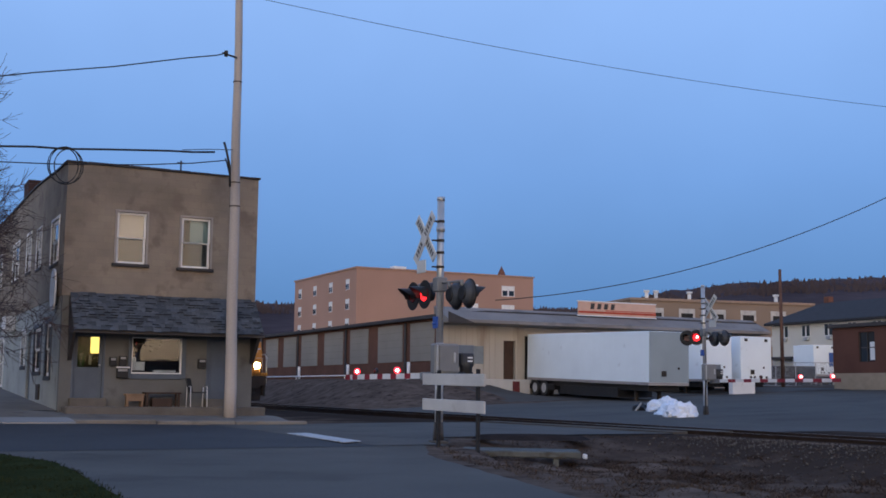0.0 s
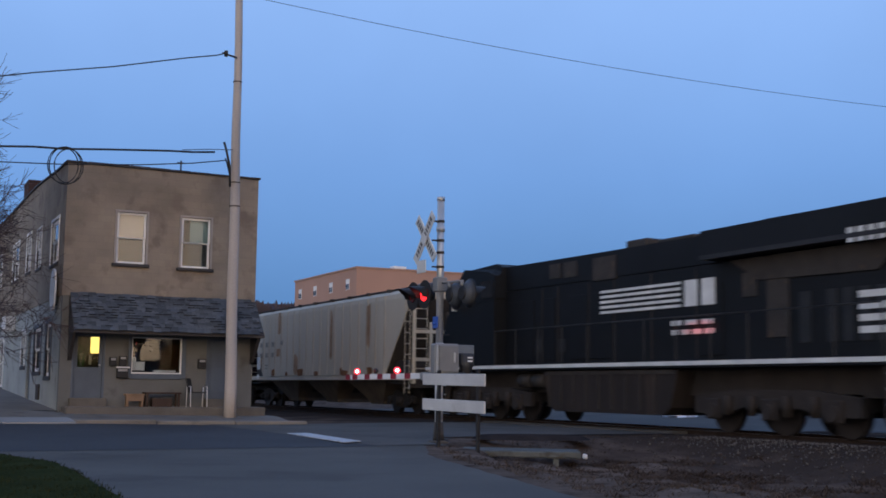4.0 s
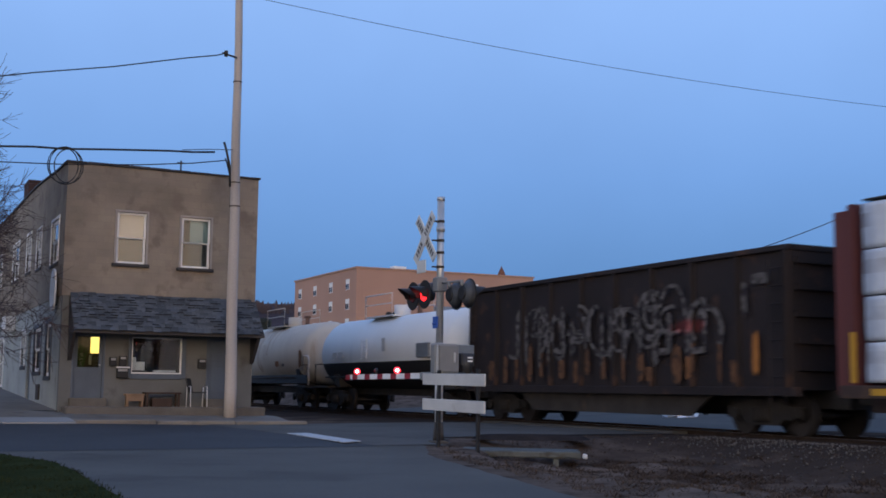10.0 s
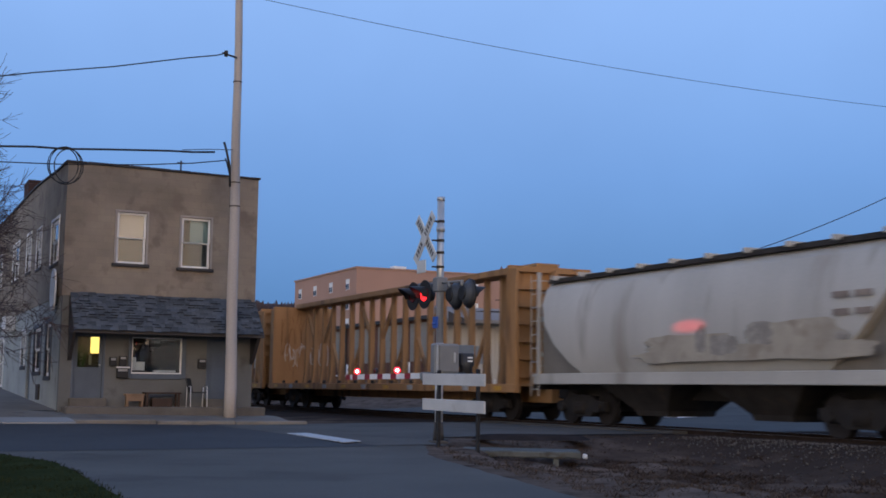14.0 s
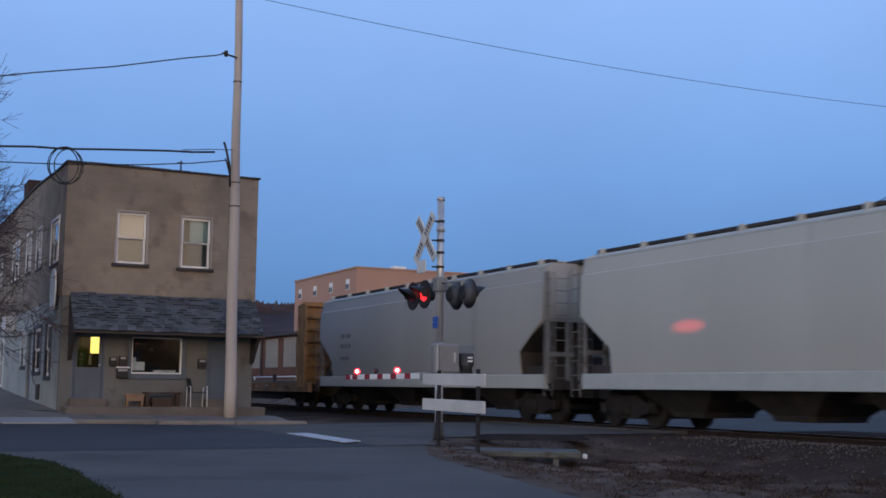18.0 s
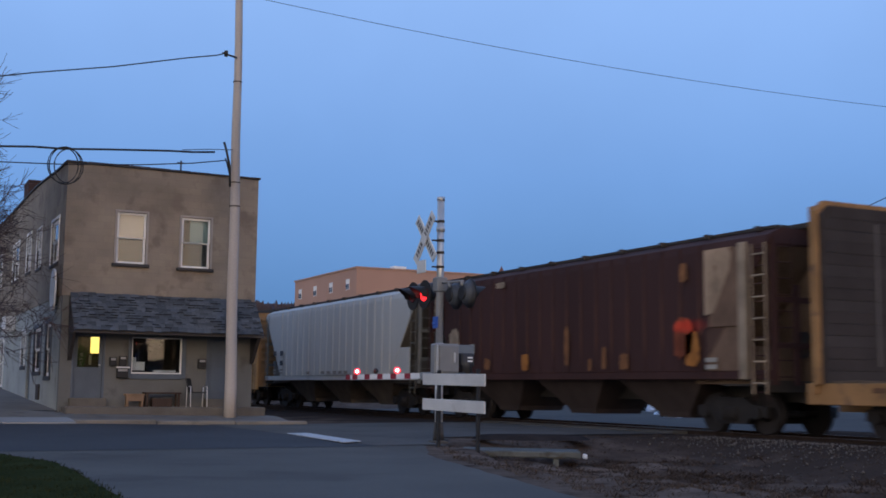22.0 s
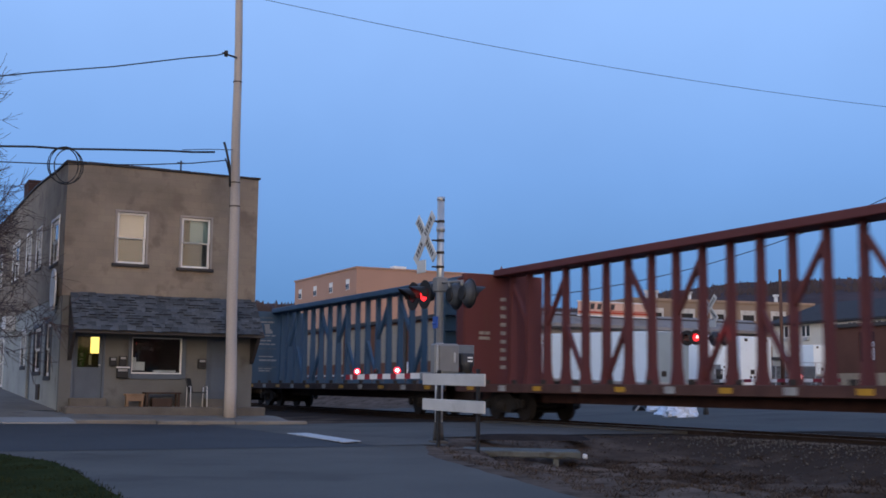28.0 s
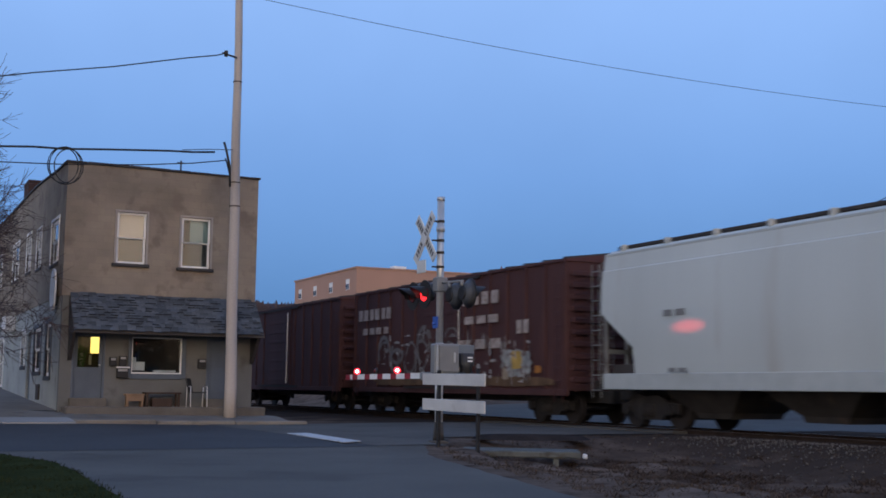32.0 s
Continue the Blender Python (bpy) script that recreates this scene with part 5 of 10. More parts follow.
for x0 in (44.25, 44.80, 45.35, 45.90):
    prism(bm, [(x0, 6.57), (x0 + 0.30, 6.57), (x0 + 0.37, 6.95), (x0 + 0.07, 6.95)], "y", WY - 0.32, WY - 0.303)
part("emblem", bm, TRIM_DARK, sgn, "four dark plain marks")
# white pipe rail with bollards along the berm
pr = thing("pipe_rail", "low white pipe rail along the warehouse", "rail", pose(0, 0, 0))
bm = B()
cyl(bm, (31.6, 70.5, 1.96), (31.6, 112, 2.02), 0.05, n=8)
part("pipe", bm, WHITE_PAINT, pr)
for yy in (70.6, 79.5, 90.0, 101, 112):
    bm = B()
    cyl(bm, (31.6, yy, 1.2), (31.6, yy, 2.0), 0.05, n=8)
    part("post", bm, WHITE_PAINT, pr)
for yy in (69.2, 79.7, 90.2):
    bm = B()
    cyl(bm, (31.9, yy, 1.3), (31.9, yy, 2.78), 0.11, n=12)
    one("bollard", bm, WHITE_PAINT, "white steel bollard beside the warehouse", "bollard", "bollards along the warehouse")

# ---- trailers ----
TRAILER_WHITE = mat("trailer_white", (0.84, 0.91, 0.95), 0.4, var=0.05, scale=0.6, bump=0.03, over=(0.5, 0.52, 0.54), over_at=0.66)
TRAILER_GREY = mat("trailer_grey", (0.32, 0.38, 0.41), 0.45, 0.2, var=0.1, scale=0.6, bump=0.03)


def trailer(x, y, z, turn, length, m_nose, label, group="trailers at the dock", pitch=0.0):
    """A box trailer on its landing legs; its nose looks to -y before it is turned."""
    t = thing("semi_trailer", label, "trailer", Matrix.Translation((x, y, z)) @ Matrix.Rotation(radians(turn), 4, "Z") @ Matrix.Rotation(radians(pitch), 4, "X"), group)
    w, h0, h1 = 1.28, 1.12, 3.92
    bm = B()
    box(bm, -w, w, -length / 2 + 0.03, length / 2, h0, h1, 0.03)
    body = part("box", bm, TRAILER_WHITE, t, "white panelled box")
    bm = B()
    for k in range(1, round(length / 1.22)):
        for s in (-1, 1):
            box(bm, s * w - 0.002, s * w + 0.002, -length / 2 + k * 1.22, -length / 2 + k * 1.22 + 0.04, h0 + 0.16, h1 - 0.08)
    part("side_seam", bm, TRAILER_WHITE, body)
    bm = B()
    box(bm, -w - 0.012, w + 0.012, -length / 2 - 0.02, length / 2 + 0.01, h0 - 0.14, h0 + 0.02, 0.01)
    part("side_rail", bm, mat("rail_grey_dirty", (0.34, 0.32, 0.31), 0.6, var=0.2), t, "grey lower side rail")
    bm = B()
    for k in range(round(length / 0.3)):
        box(bm, -w - 0.02, -w - 0.012, -length / 2 + 0.1 + k * 0.3, -length / 2 + 0.2 + k * 0.3, h0 - 0.10, h0 - 0.05)
    part("marker_tape", bm, mat("tape_dull", (0.16, 0.10, 0.10), 0.6), t, "dashed dull red marker tape")
    bm = B()
    box(bm, -w + 0.01, w - 0.01, -length / 2 - 0.01, -length / 2 + 0.035, h0 + 0.03, h1 - 0.02, 0.008)
    nose = part("nose", bm, m_nose, t, "front panel")
    bm = B()
    box(bm, -0.5, -0.2, -length / 2 - 0.06, -length / 2 - 0.01, h0 + 0.35, h0 + 0.65, 0.01)
    cyl(bm, (0.6, -length / 2 - 0.02, h0 + 0.8), (0.6, -length / 2 - 0.05, h0 + 0.8), 0.07)
    part("connector_box", bm, DARK_STEEL, nose)
    # black boxes larger than a chassis: they fill in the deep shade underneath
    bm = B()
    box(bm, -1.0, 1.0, -length / 2 + 0.5, length / 2 - 0.1, 0.66, h0 - 0.14)
    box(bm, -1.15, 1.15, length / 2 - 3.4, length / 2 - 0.1, 0.42, 0.75)
    if length > 12:
        box(bm, -1.15, 1.15, -length / 2 + 3.4, length / 2 - 4.2, 0.22, 0.75)
    part("chassis", bm, BLACK, t, "dark chassis, enlarged to fill in the shade under the box")
    for s in (-1, 1):
        bm = B()
        box(bm, s * 0.75 - 0.10, s * 0.75 + 0.10, -length / 2 + 2.0, -length / 2 + 2.15, 0.06, h0 - 0.1, 0.01)
        box(bm, s * 0.75 - 0.15, s * 0.75 + 0.15, -length / 2 + 1.9, -length / 2 + 2.25, 0.0, 0.06)
        cyl(bm, (s * 0.75, -length / 2 + 2.1, 0.5), (s * 0.3, -length / 2 + 2.9, h0 - 0.1), 0.03)
        part("landing_leg", bm, DARK_STEEL, t)
    for ax in (length / 2 - 1.0, length / 2 - 2.2):
        for s in (-1, 1):
            bm = B()
            cyl(bm, (s * 1.22, ax, 0.51), (s * 0.72, ax, 0.51), 0.51, n=22)
            wheel = part("wheel", bm, BLACK, t, "black tyre")
            bm = B()
            cyl(bm, (s * 1.225, ax, 0.51), (s * 1.19, ax, 0.51), 0.30, 0.22, n=18)
            part("rim", bm, mat("dull_rim", (0.5, 0.5, 0.5), 0.5, 0.2), wheel, "dull metal rim")
    if length < 10:
        bm = B()
        for x_ in (-0.95, 0.72):
            box(bm, x_, x_ + 0.24, -length / 2 - 0.03, -length / 2 - 0.012, h1 - 0.32, h1 - 0.14)
        for x_ in (-0.55, -0.25, 0.3, 0.75):
            box(bm, x_, x_ + 0.16, -length / 2 - 0.03, -length / 2 - 0.012, h0 + 0.10, h0 + 0.24)
        part("door_mark", bm, DARK_STEEL, nose, "small dark plates and latches")
    return t


trailer(40.0, 59.2, 0.56, -3, 14.25, TRAILER_GREY, "white box trailer with a grey front, backed to the dock", pitch=1.6)
trailer(48.6, 63.8, 0.72, 4, 9.0, TRAILER_WHITE, "white box trailer on landing legs at the dock")
trailer(52.3, 64.0, 0.74, 0, 9.0, TRAILER_WHITE, "white box trailer parked at the dock")
far_box = trailer(82.3, 85.4, 1.75, -8, 3.2, TRAILER_WHITE, "white box trailer with a blue panel beside the brick building", "far trailers")
part("blue_panel", box(B(), 0.42, 1.2, -1.66, -1.625, 1.9, 3.2, 0.01), mat("panel_blue", (0.05, 0.11, 0.32), 0.5, var=0.2), far_box, "blue panel on the end")
bm = B()
box(bm, 53.0, 54.8, 56.2, 56.6, 1.0, 1.9, 0.03)
one("concrete_block", bm, WHITE_PAINT, "white concrete block in the yard", "concrete block", at=pose(-4.2, 1.5, -0.1))

# ---- apartment block ----
APT_BRICK = mat("apartment_brick", (0.42, 0.258, 0.195), 0.9, var=0.10, scale=0.12, bump=0.15, fine=6)
apt = thing("apartment_block", "four-storey orange brick apartment block with flat roof", "building", pose(62.5, 153.5, 3.0))
bm = B()
box(bm, 0, 29.0, 0, 26.2, 0, 15.2)
part("wall", bm, APT_BRICK, apt, "orange brick wall")
bm = B()
box(bm, -0.15, 29.15, -0.15, 26.35, 15.2, 15.42)
part("roof", bm, mat("roof_edge_tan", (0.42, 0.26, 0.19), 0.8), apt, "flat roof edge")


def apt_window(axis, c, u, z, w=1.3, h=1.55):
    bm = B()
    def bx(bm, ua, ub, d0, d1, za, zb):
        return box(bm, *((ua, ub, c - d1, c - d0) if axis == "x" else (c - d1, c - d0, ua, ub)), za, zb)
    bx(bm, u - w / 2, u + w / 2, 0.0, 0.06, z, z + h)
    wd = part("window", bm, FRAME_WHITE, apt, "white framed window")
    for s in (-1, 1):
        g = B()
        bx(g, u + s * w / 4 - w * 0.19, u + s * w / 4 + w * 0.19, 0.061, 0.08, z + 0.1, z + h * 0.55)
        part("pane", g, mat("far_pane", (0.02, 0.025, 0.03), 0.15, spec=0.6), wd)


for k in range(4):
    for j, yy in enumerate((3.3, 10.0, 16.8, 23.6)):
        apt_window("y", 0.0, yy, 12.3 - 2.85 * k)
    for xx in (18.4, 24.6):
        apt_window("x", 0.0, xx, 12.2 - 2.85 * k, 2.2, 1.6)
bm = B()
cyl(bm, (24.3, 1.5, 15.4), (24.3, 1.5, 16.9), 0.75, 0.05, n=4)
part("roof_vent", bm, BRICK_RED, apt, "red roof vent")
bm = B()
box(bm, 6.2, 8.2, 1.0, 2.5, 15.42, 15.9, 0.05)
part("roof_fan", bm, WHITE_PAINT, apt, "white roof fan")

# ---- low tan building, house, brick garage, poles and fence on the far side ----
tan = thing("long_tan_building", "low tan brick building behind the warehouse", "building", pose(85.8, 120.2, 2.3, 0, 0, -11.5))
bm = B()
box(bm, 0, 25.6, 0, 14, 0, 10.2)
part("wall", bm, mat("tan_brick", (0.27, 0.20, 0.15), 0.9, var=0.15, scale=0.2), tan)
bm = B()
box(bm, -0.2, 25.8, -0.2, 14, 10.2, 10.5)
part("roof", bm, mat("tan_roof", (0.33, 0.24, 0.18), 0.8), tan)
for k in range(6):
    for r_ in range(2):
        bm = B()
        box(bm, 2.2 + k * 4.3, 4.4 + k * 4.3, -0.06, -0.002, 8.0 - r_ * 3.2, 9.3 - r_ * 3.2)
        wd = part("window", bm, mat("far_frame", (0.50, 0.48, 0.45), 0.7), tan)
        bm = B()
        box(bm, 2.5 + k * 4.3, 4.1 + k * 4.3, -0.075, -0.061, 8.0 - r_ * 3.2, 8.7 - r_ * 3.2)
        part("pane", bm, DARK_ROOM, wd)
for xx in (3.5, 4.8, 9.5, 22):
    bm = B()
    cyl(bm, (xx, 3, 10.4), (xx, 3, 11.6), 0.25, n=8)
    cyl(bm, (xx, 3, 11.5), (xx, 3, 11.75), 0.4, n=8)
    part("roof_vent", bm, WHITE_PAINT, tan, "pale roof vent")

hs = thing("white_house", "white sided two-storey house with dark roof", "house", pose(87.0, 66.0, 2.0))
SIDING = mat("cream_siding", (0.60, 0.58, 0.52), 0.7, var=0.06, scale=0.4, bump=0.1)
bm = B()
box(bm, 0, 11, 0, 30.4, 0, 6.3)
part("wall", bm, SIDING, hs, "cream siding wall")
bm = B()
lv = [(-0.6, -0.6, 11.6, 31.0, 6.2), (-0.6, -0.6, 11.6, 31.0, 6.42), (5.2, 3.2, 5.8, 28.4, 8.75)]
rings = [[bm.verts.new(v) for v in ((x0, y0, z), (x1, y0, z), (x1, y1, z), (x0, y1, z))] for x0, y0, x1, y1, z in lv]
for lo, hi in zip(rings[:-1], rings[1:]):
    for i in range(4):
        bm.faces.new((lo[i], lo[(i + 1) % 4], hi[(i + 1) % 4], hi[i]))
bm.faces.new(rings[0][::-1])
bm.faces.new(rings[-1])
part("roof", bm, mat("dark_shingle_roof", (0.035, 0.034, 0.037), 0.85, var=0.2), hs, "dark hipped shingle roof")
for k in range(8):
    for dy in (0, 0.62):
        y = 27.9 - k * 3.15 + dy
        bm = B()
        box(bm, -0.05, -0.002, y, y + 0.58, 4.85, 6.1)
        wd = part("window", bm, FRAME_WHITE, hs)
        bm = B()
        box(bm, -0.065, -0.051, y + 0.07, y + 0.51, 4.92, 6.03)
        part("pane", bm, mat("far_pane", (0.02, 0.025, 0.03)), wd)
    bm = B()
    box(bm, -0.3, -0.05, 28.1 - k * 3.15, 28.7 - k * 3.15, 4.5, 4.82, 0.02)
    part("air_conditioner", bm, GALV, hs, "window air conditioner")
bm = B()
box(bm, -1.2, -0.02, 0.2, 30.2, 2.6, 2.85)
part("porch_roof", bm, TRIM_DARK, hs)
bm = B()
box(bm, 5.2, 5.9, 27.4, 28.1, 8.4, 9.4, 0.02)
part("chimney", bm, BRICK_RED, hs, "small red brick chimney")

gr = thing("brick_garage", "low brown brick building with a flat roof", "building", pose(59.5, 46.0, 1.15))
bm = B()
box(bm, 0, 12, 0, 14, -0.7, 1.25)
part("base", bm, mat("tan_block_base", (0.30, 0.25, 0.19), 0.85, var=0.15), gr, "tan block base")
bm = B()
wall_with_holes(bm, "y", 0, 0.3, 0, 14, 1.25, 4.3, [(10.3, 11.7, 2.0, 3.95), (5.5, 7.0, 2.0, 3.9)])
box(bm, 0.3, 12, 0, 0.3, 1.25, 4.3)
box(bm, 0.3, 12, 13.7, 14, 1.25, 4.3)
part("wall", bm, mat("garage_brick", (0.105, 0.048, 0.036), 0.9, var=0.2, scale=0.6, bump=0.3), gr, "dark red brick wall")
bm = B()
box(bm, -0.25, 12.2, -0.25, 14.2, 4.3, 4.55, 0.02)
part("roof", bm, TRIM_DARK, gr, "dark flat roof")
for a, b in ((10.3, 11.7), (5.5, 7.0)):
    bm = B()
    for c0, c1, za, zb in ((a, a + 0.07, 2.0, 3.92), (b - 0.07, b, 2.0, 3.92), ((a + b) / 2 - 0.03, (a + b) / 2 + 0.03, 2.0, 3.92), (a, b, 2.9, 2.96)):
        box(bm, 0.06, 0.12, c0, c1, za, zb)
    wd = part("window", bm, TRIM_DARK, gr, "dark framed window")
    bm = B()
    box(bm, 0.14, 0.15, a, b, 2.0, 3.95)
    part("pane", bm, mat("far_pane", (0.02, 0.025, 0.03)), wd)
    bm = B()
    box(bm, 0.09, 0.1, a + 0.1, a + 0.5, 2.1, 3.3)
    part("notice", bm, WHITE_PAINT, wd, "pale notice in the window")

bp = thing("brown_pole", "slim rust-brown wooden pole in the yard", "utility pole", pose(67.1, 73.2, 0.9, 0, -0.4))
bm = B()
cyl(bm, (0, 0, 0), (0, 0, 10.2), 0.17, 0.12, n=10)
part("shaft", bm, mat("brown_pole_wood", (0.11, 0.06, 0.045), 0.85, var=0.25), bp)
fn = thing("chain_link_fence", "grey chain-link fence behind the yard", "fence", pose(68.5, 78.0, 1.6, 0, 0, -26))
for k in range(5):
    bm = B()
    cyl(bm, (k * 1.7, 0, 0), (k * 1.7, 0, 2.1), 0.035, n=6)
    part("post", bm, GALV, fn)
bm = B()
for zz_ in (0.1, 2.08):
    cyl(bm, (0, 0, zz_), (6.8, 0, zz_), 0.025, n=6)
for k in range(68):
    cyl(bm, (k * 0.1, 0, 0.1), (k * 0.1 + 1.0 if k < 58 else 6.8, 0, 2.08), 0.006, n=3)
    cyl(bm, (k * 0.1, 0, 2.08), (k * 0.1 + 1.0 if k < 58 else 6.8, 0, 0.1), 0.006, n=3)
part("mesh", bm, GALV, fn)
bm = B()
box(bm, 0.5, 5.5, 1.2, 3.0, 0.2, 1.9, 0.05)
one("dark_container", bm, mat("dark_bin", (0.025, 0.025, 0.028), 0.6), "dark low container behind the fence", "container", at=pose(68.5, 78.0, 1.5, 0, 0, -26))

# ---- wooded hills ----
HILL = mat("bare_woods", (0.070, 0.056, 0.060), 1.0, spec=0.0, var=0.35, scale=0.02, bump=0.0, fine=0.12)


def ridge(name, az0, az1, dist, hs_, depth, seed):
    """A far wooded ridge: a rising slope with an uneven crest."""
    bm = B()
    n = 160
    r = random.Random(seed)
    rows = []
    for i in range(n + 1):
        f = i / n
        az = radians(az0 + (az1 - az0) * f)
        k = f * (len(hs_) - 1)
        a = int(min(k, len(hs_) - 2))
        h = hs_[a] + (hs_[a + 1] - hs_[a]) * ease(0, 1, k - a)
        h += 1.0 * noise.noise((f * 60, seed, 0)) + r.uniform(-0.5, 0.7)
        col = []
        for d, zz_ in ((dist - depth, -2), (dist - depth * 0.5, h * 0.55), (dist, h), (dist + 30, h * 0.6)):
            col.append(bm.verts.new((math.sin(az) * d, math.cos(az) * d, zz_)))
        rows.append(col)
    for a, b in zip(rows[:-1], rows[1:]):
        for k in range(3):
            bm.faces.new((a[k], b[k], b[k + 1], a[k + 1]))
    for k in range(9000):
        az = radians(az0 + (az1 - az0) * r.random())
        f = (math.degrees(az) - az0) / (az1 - az0)
        kk = f * (len(hs_) - 1)
        a = int(min(kk, len(hs_) - 2))
        h = hs_[a] + (hs_[a + 1] - hs_[a]) * ease(0, 1, kk - a)
        d = dist - r.uniform(0, 60)
        x, y, z = math.sin(az) * d, math.cos(az) * d, h * (1 - (dist - d) / 320) - 2
        t, w = r.uniform(1.4, 3.8), r.uniform(0.12, 0.6)
        px, py = math.cos(az), -math.sin(az)
        bm.faces.new([bm.verts.new(v) for v in ((x - px * w, y - py * w, z + t * 0.55), (x, y, z - 1), (x + px * w, y + py * w, z + t * 0.6), (x + px * w * 0.5, y + py * w * 0.5, z + t), (x - px * w * 0.4, y - py * w * 0.4, z + t * 0.95))])
    return one(name, bm, HILL, "far hill covered with bare brown woods", "hill", kind="structure")


ridge("hill_far", -30, 38, 520, [36, 40, 41, 41, 42, 40, 38, 38, 36], 250, 1)
ridge("hill_right", 31, 100, 560, [34, 41, 48.5, 52.0, 53.0, 53.5, 53.5, 54.0, 54.5, 55, 55, 55, 55, 55, 55, 55, 54, 54, 54, 54, 52, 50, 50], 260, 4)
ridge("hill_behind", 100, 330, 700, [50, 34, 20, 14, 12, 12, 14, 24, 34], 200, 6)


# ---- the train ----
YELLOW_MARK = mat("yellow_reflector", (0.50, 0.27, 0.03), 0.4, var=0.1)
TRUCK_STEEL = mat("truck_steel", (0.026, 0.022, 0.020), 0.85, var=0.4, scale=2, bump=0.15)
WHEEL_M = mat("wheel_steel", (0.036, 0.030, 0.028), 0.6, 0.4, var=0.3, scale=3, bump=0.1)
SHARED = {}


def shared(key, build, m):
    if key not in SHARED:
        SHARED[key] = to_mesh(build(B()), key, m)
    return SHARED[key]


def wheelset_mesh(bm):
    for s in (-1, 1):
        cyl(bm, (s * 0.66, 0, 0.45), (s * 0.69, 0, 0.45), 0.50, 0.475, n=24)
        cyl(bm, (s * 0.69, 0, 0.45), (s * 0.80, 0, 0.45), 0.46, 0.45, n=24)
        cyl(bm, (s * 0.80, 0, 0.45), (s * 0.83, 0, 0.45), 0.16, 0.12, n=12)
    cyl(bm, (-0.95, 0, 0.45), (0.95, 0, 0.45), 0.08, n=10)
    return bm


def side_frame_mesh(bm):
    prism(bm, [(-1.18, 0.38), (-1.18, 0.62), (-0.75, 0.66), (-0.45, 0.82), (0.45, 0.82), (0.75, 0.66), (1.18, 0.62), (1.18, 0.38), (0.72, 0.42), (0.5, 0.22), (-0.5, 0.22), (-0.72, 0.42)], "x", -1.06, -0.92)
    for k in (-0.17, 0.0, 0.17):
        cyl(bm, (-1.10, k, 0.30), (-1.10, k, 0.62), 0.07, n=8)
    for k in (-0.89, 0.89):
        cyl(bm, (-1.13, k, 0.46), (-1.06, k, 0.46), 0.13, n=12)
    return bm


def truck(car, y):
    bm = shared("bolster", lambda b: box(b, -1.0, 1.0, -0.2, 0.2, 0.42, 0.78, 0.02), TRUCK_STEEL)
    t = part("truck", bm, None, car, "dark steel two-axle truck", at=pose(0, y, 0))
    for a in (0, 180):
        part("side_frame", shared("side_frame", side_frame_mesh, TRUCK_STEEL), None, t, at=pose(0, 0, 0, 0, 0, a))
    part("brake_rigging", shared("brake_rigging", lambda b: box(box(b, -0.85, 0.85, -0.42, -0.30, 0.22, 0.52, 0.02), -0.85, 0.85, 0.30, 0.42, 0.22, 0.52, 0.02), TRUCK_STEEL), None, t)
    for d in (-0.89, 0.89):
        part("wheelset", shared("wheelset", wheelset_mesh, WHEEL_M), None, t, at=pose(0, d, 0))
    return t


def coupler(car, L):
    for s in (-1, 1):
        part("coupler", shared("coupler", lambda b: box(box(b, -0.09, 0.09, -0.75, 0.0, 0.72, 0.98, 0.02), -0.2, 0.16, -0.1, 0.14, 0.68, 1.02, 0.04), DARK_STEEL), None, car,
             at=pose(0, s * (L / 2 - 0.14), 0, 0, 0, 0 if s > 0 else 180))


def ladder(bm, x, y0, y1, z0, z1, n, axis="y", r=0.014):
    """Two rails and n rungs; across y on the side of a car, across x on an end."""
    for v in (y0, y1):
        a = (x, v, z0) if axis == "y" else (v, x, z0)
        b = (x, v, z1) if axis == "y" else (v, x, z1)
        cyl(bm, a, b, r, n=5)
    for k in range(n):
        z = z0 + (z1 - z0) * (k + 0.5) / n
        a = (x, y0, z) if axis == "y" else (y0, x, z)
        b = (x, y1, z) if axis == "y" else (y1, x, z)
        cyl(bm, a, b, r, n=5)
    return bm


def bars(car, m, rows, x=-1.6, seed=1, name="stencil_bar"):
    """Unreadable stencilling: short bars on the car's side. Rows are (q0, q1, z, height, count)."""
    r = random.Random(seed)
    for q0, q1, z, h, n in rows:
        w = (q1 - q0) / n
        for k in range(n):
            part(name, box(B(), x - 0.006, x, q0 + k * w + w * 0.12, q0 + (k + 1) * w - w * r.uniform(0.1, 0.3), z, z + h), m, car)


BAR_WHITE = mat("stencil_white", (0.62, 0.62, 0.60), 0.7, var=0.2)
BAY_DARK = mat("grimy_bay", (0.05, 0.035, 0.03), 0.85, var=0.35, scale=1.5, bump=0.1)
BAR_DARK = mat("stencil_dark", (0.06, 0.06, 0.065), 0.7, var=0.2)


def patch(car, m, y0, y1, z0, z1, x, seed, name="rust_patch", label="uneven patch of rust"):
    """A thin ragged patch of rust or paint on the side that looks to -x."""
    r = random.Random(seed)
    bm = B()
    n = 26
    mid = bm.verts.new((x, (y0 + y1) / 2, (z0 + z1) / 2))
    ring = []
    for i in range(n):
        a = 2 * math.pi * i / n
        u, v = math.cos(a), math.sin(a)
        k = (1 / max(abs(u), abs(v))) ** 0.7 * r.uniform(0.78, 1.05)
        ring.append(bm.verts.new((x, (y0 + y1) / 2 + u * k * (y1 - y0) / 2, (z0 + z1) / 2 + v * k * (z1 - z0) / 2)))
    for i in range(n):
        bm.faces.new((mid, ring[i], ring[(i + 1) % n]))
    return part(name, bm, m, car, label)


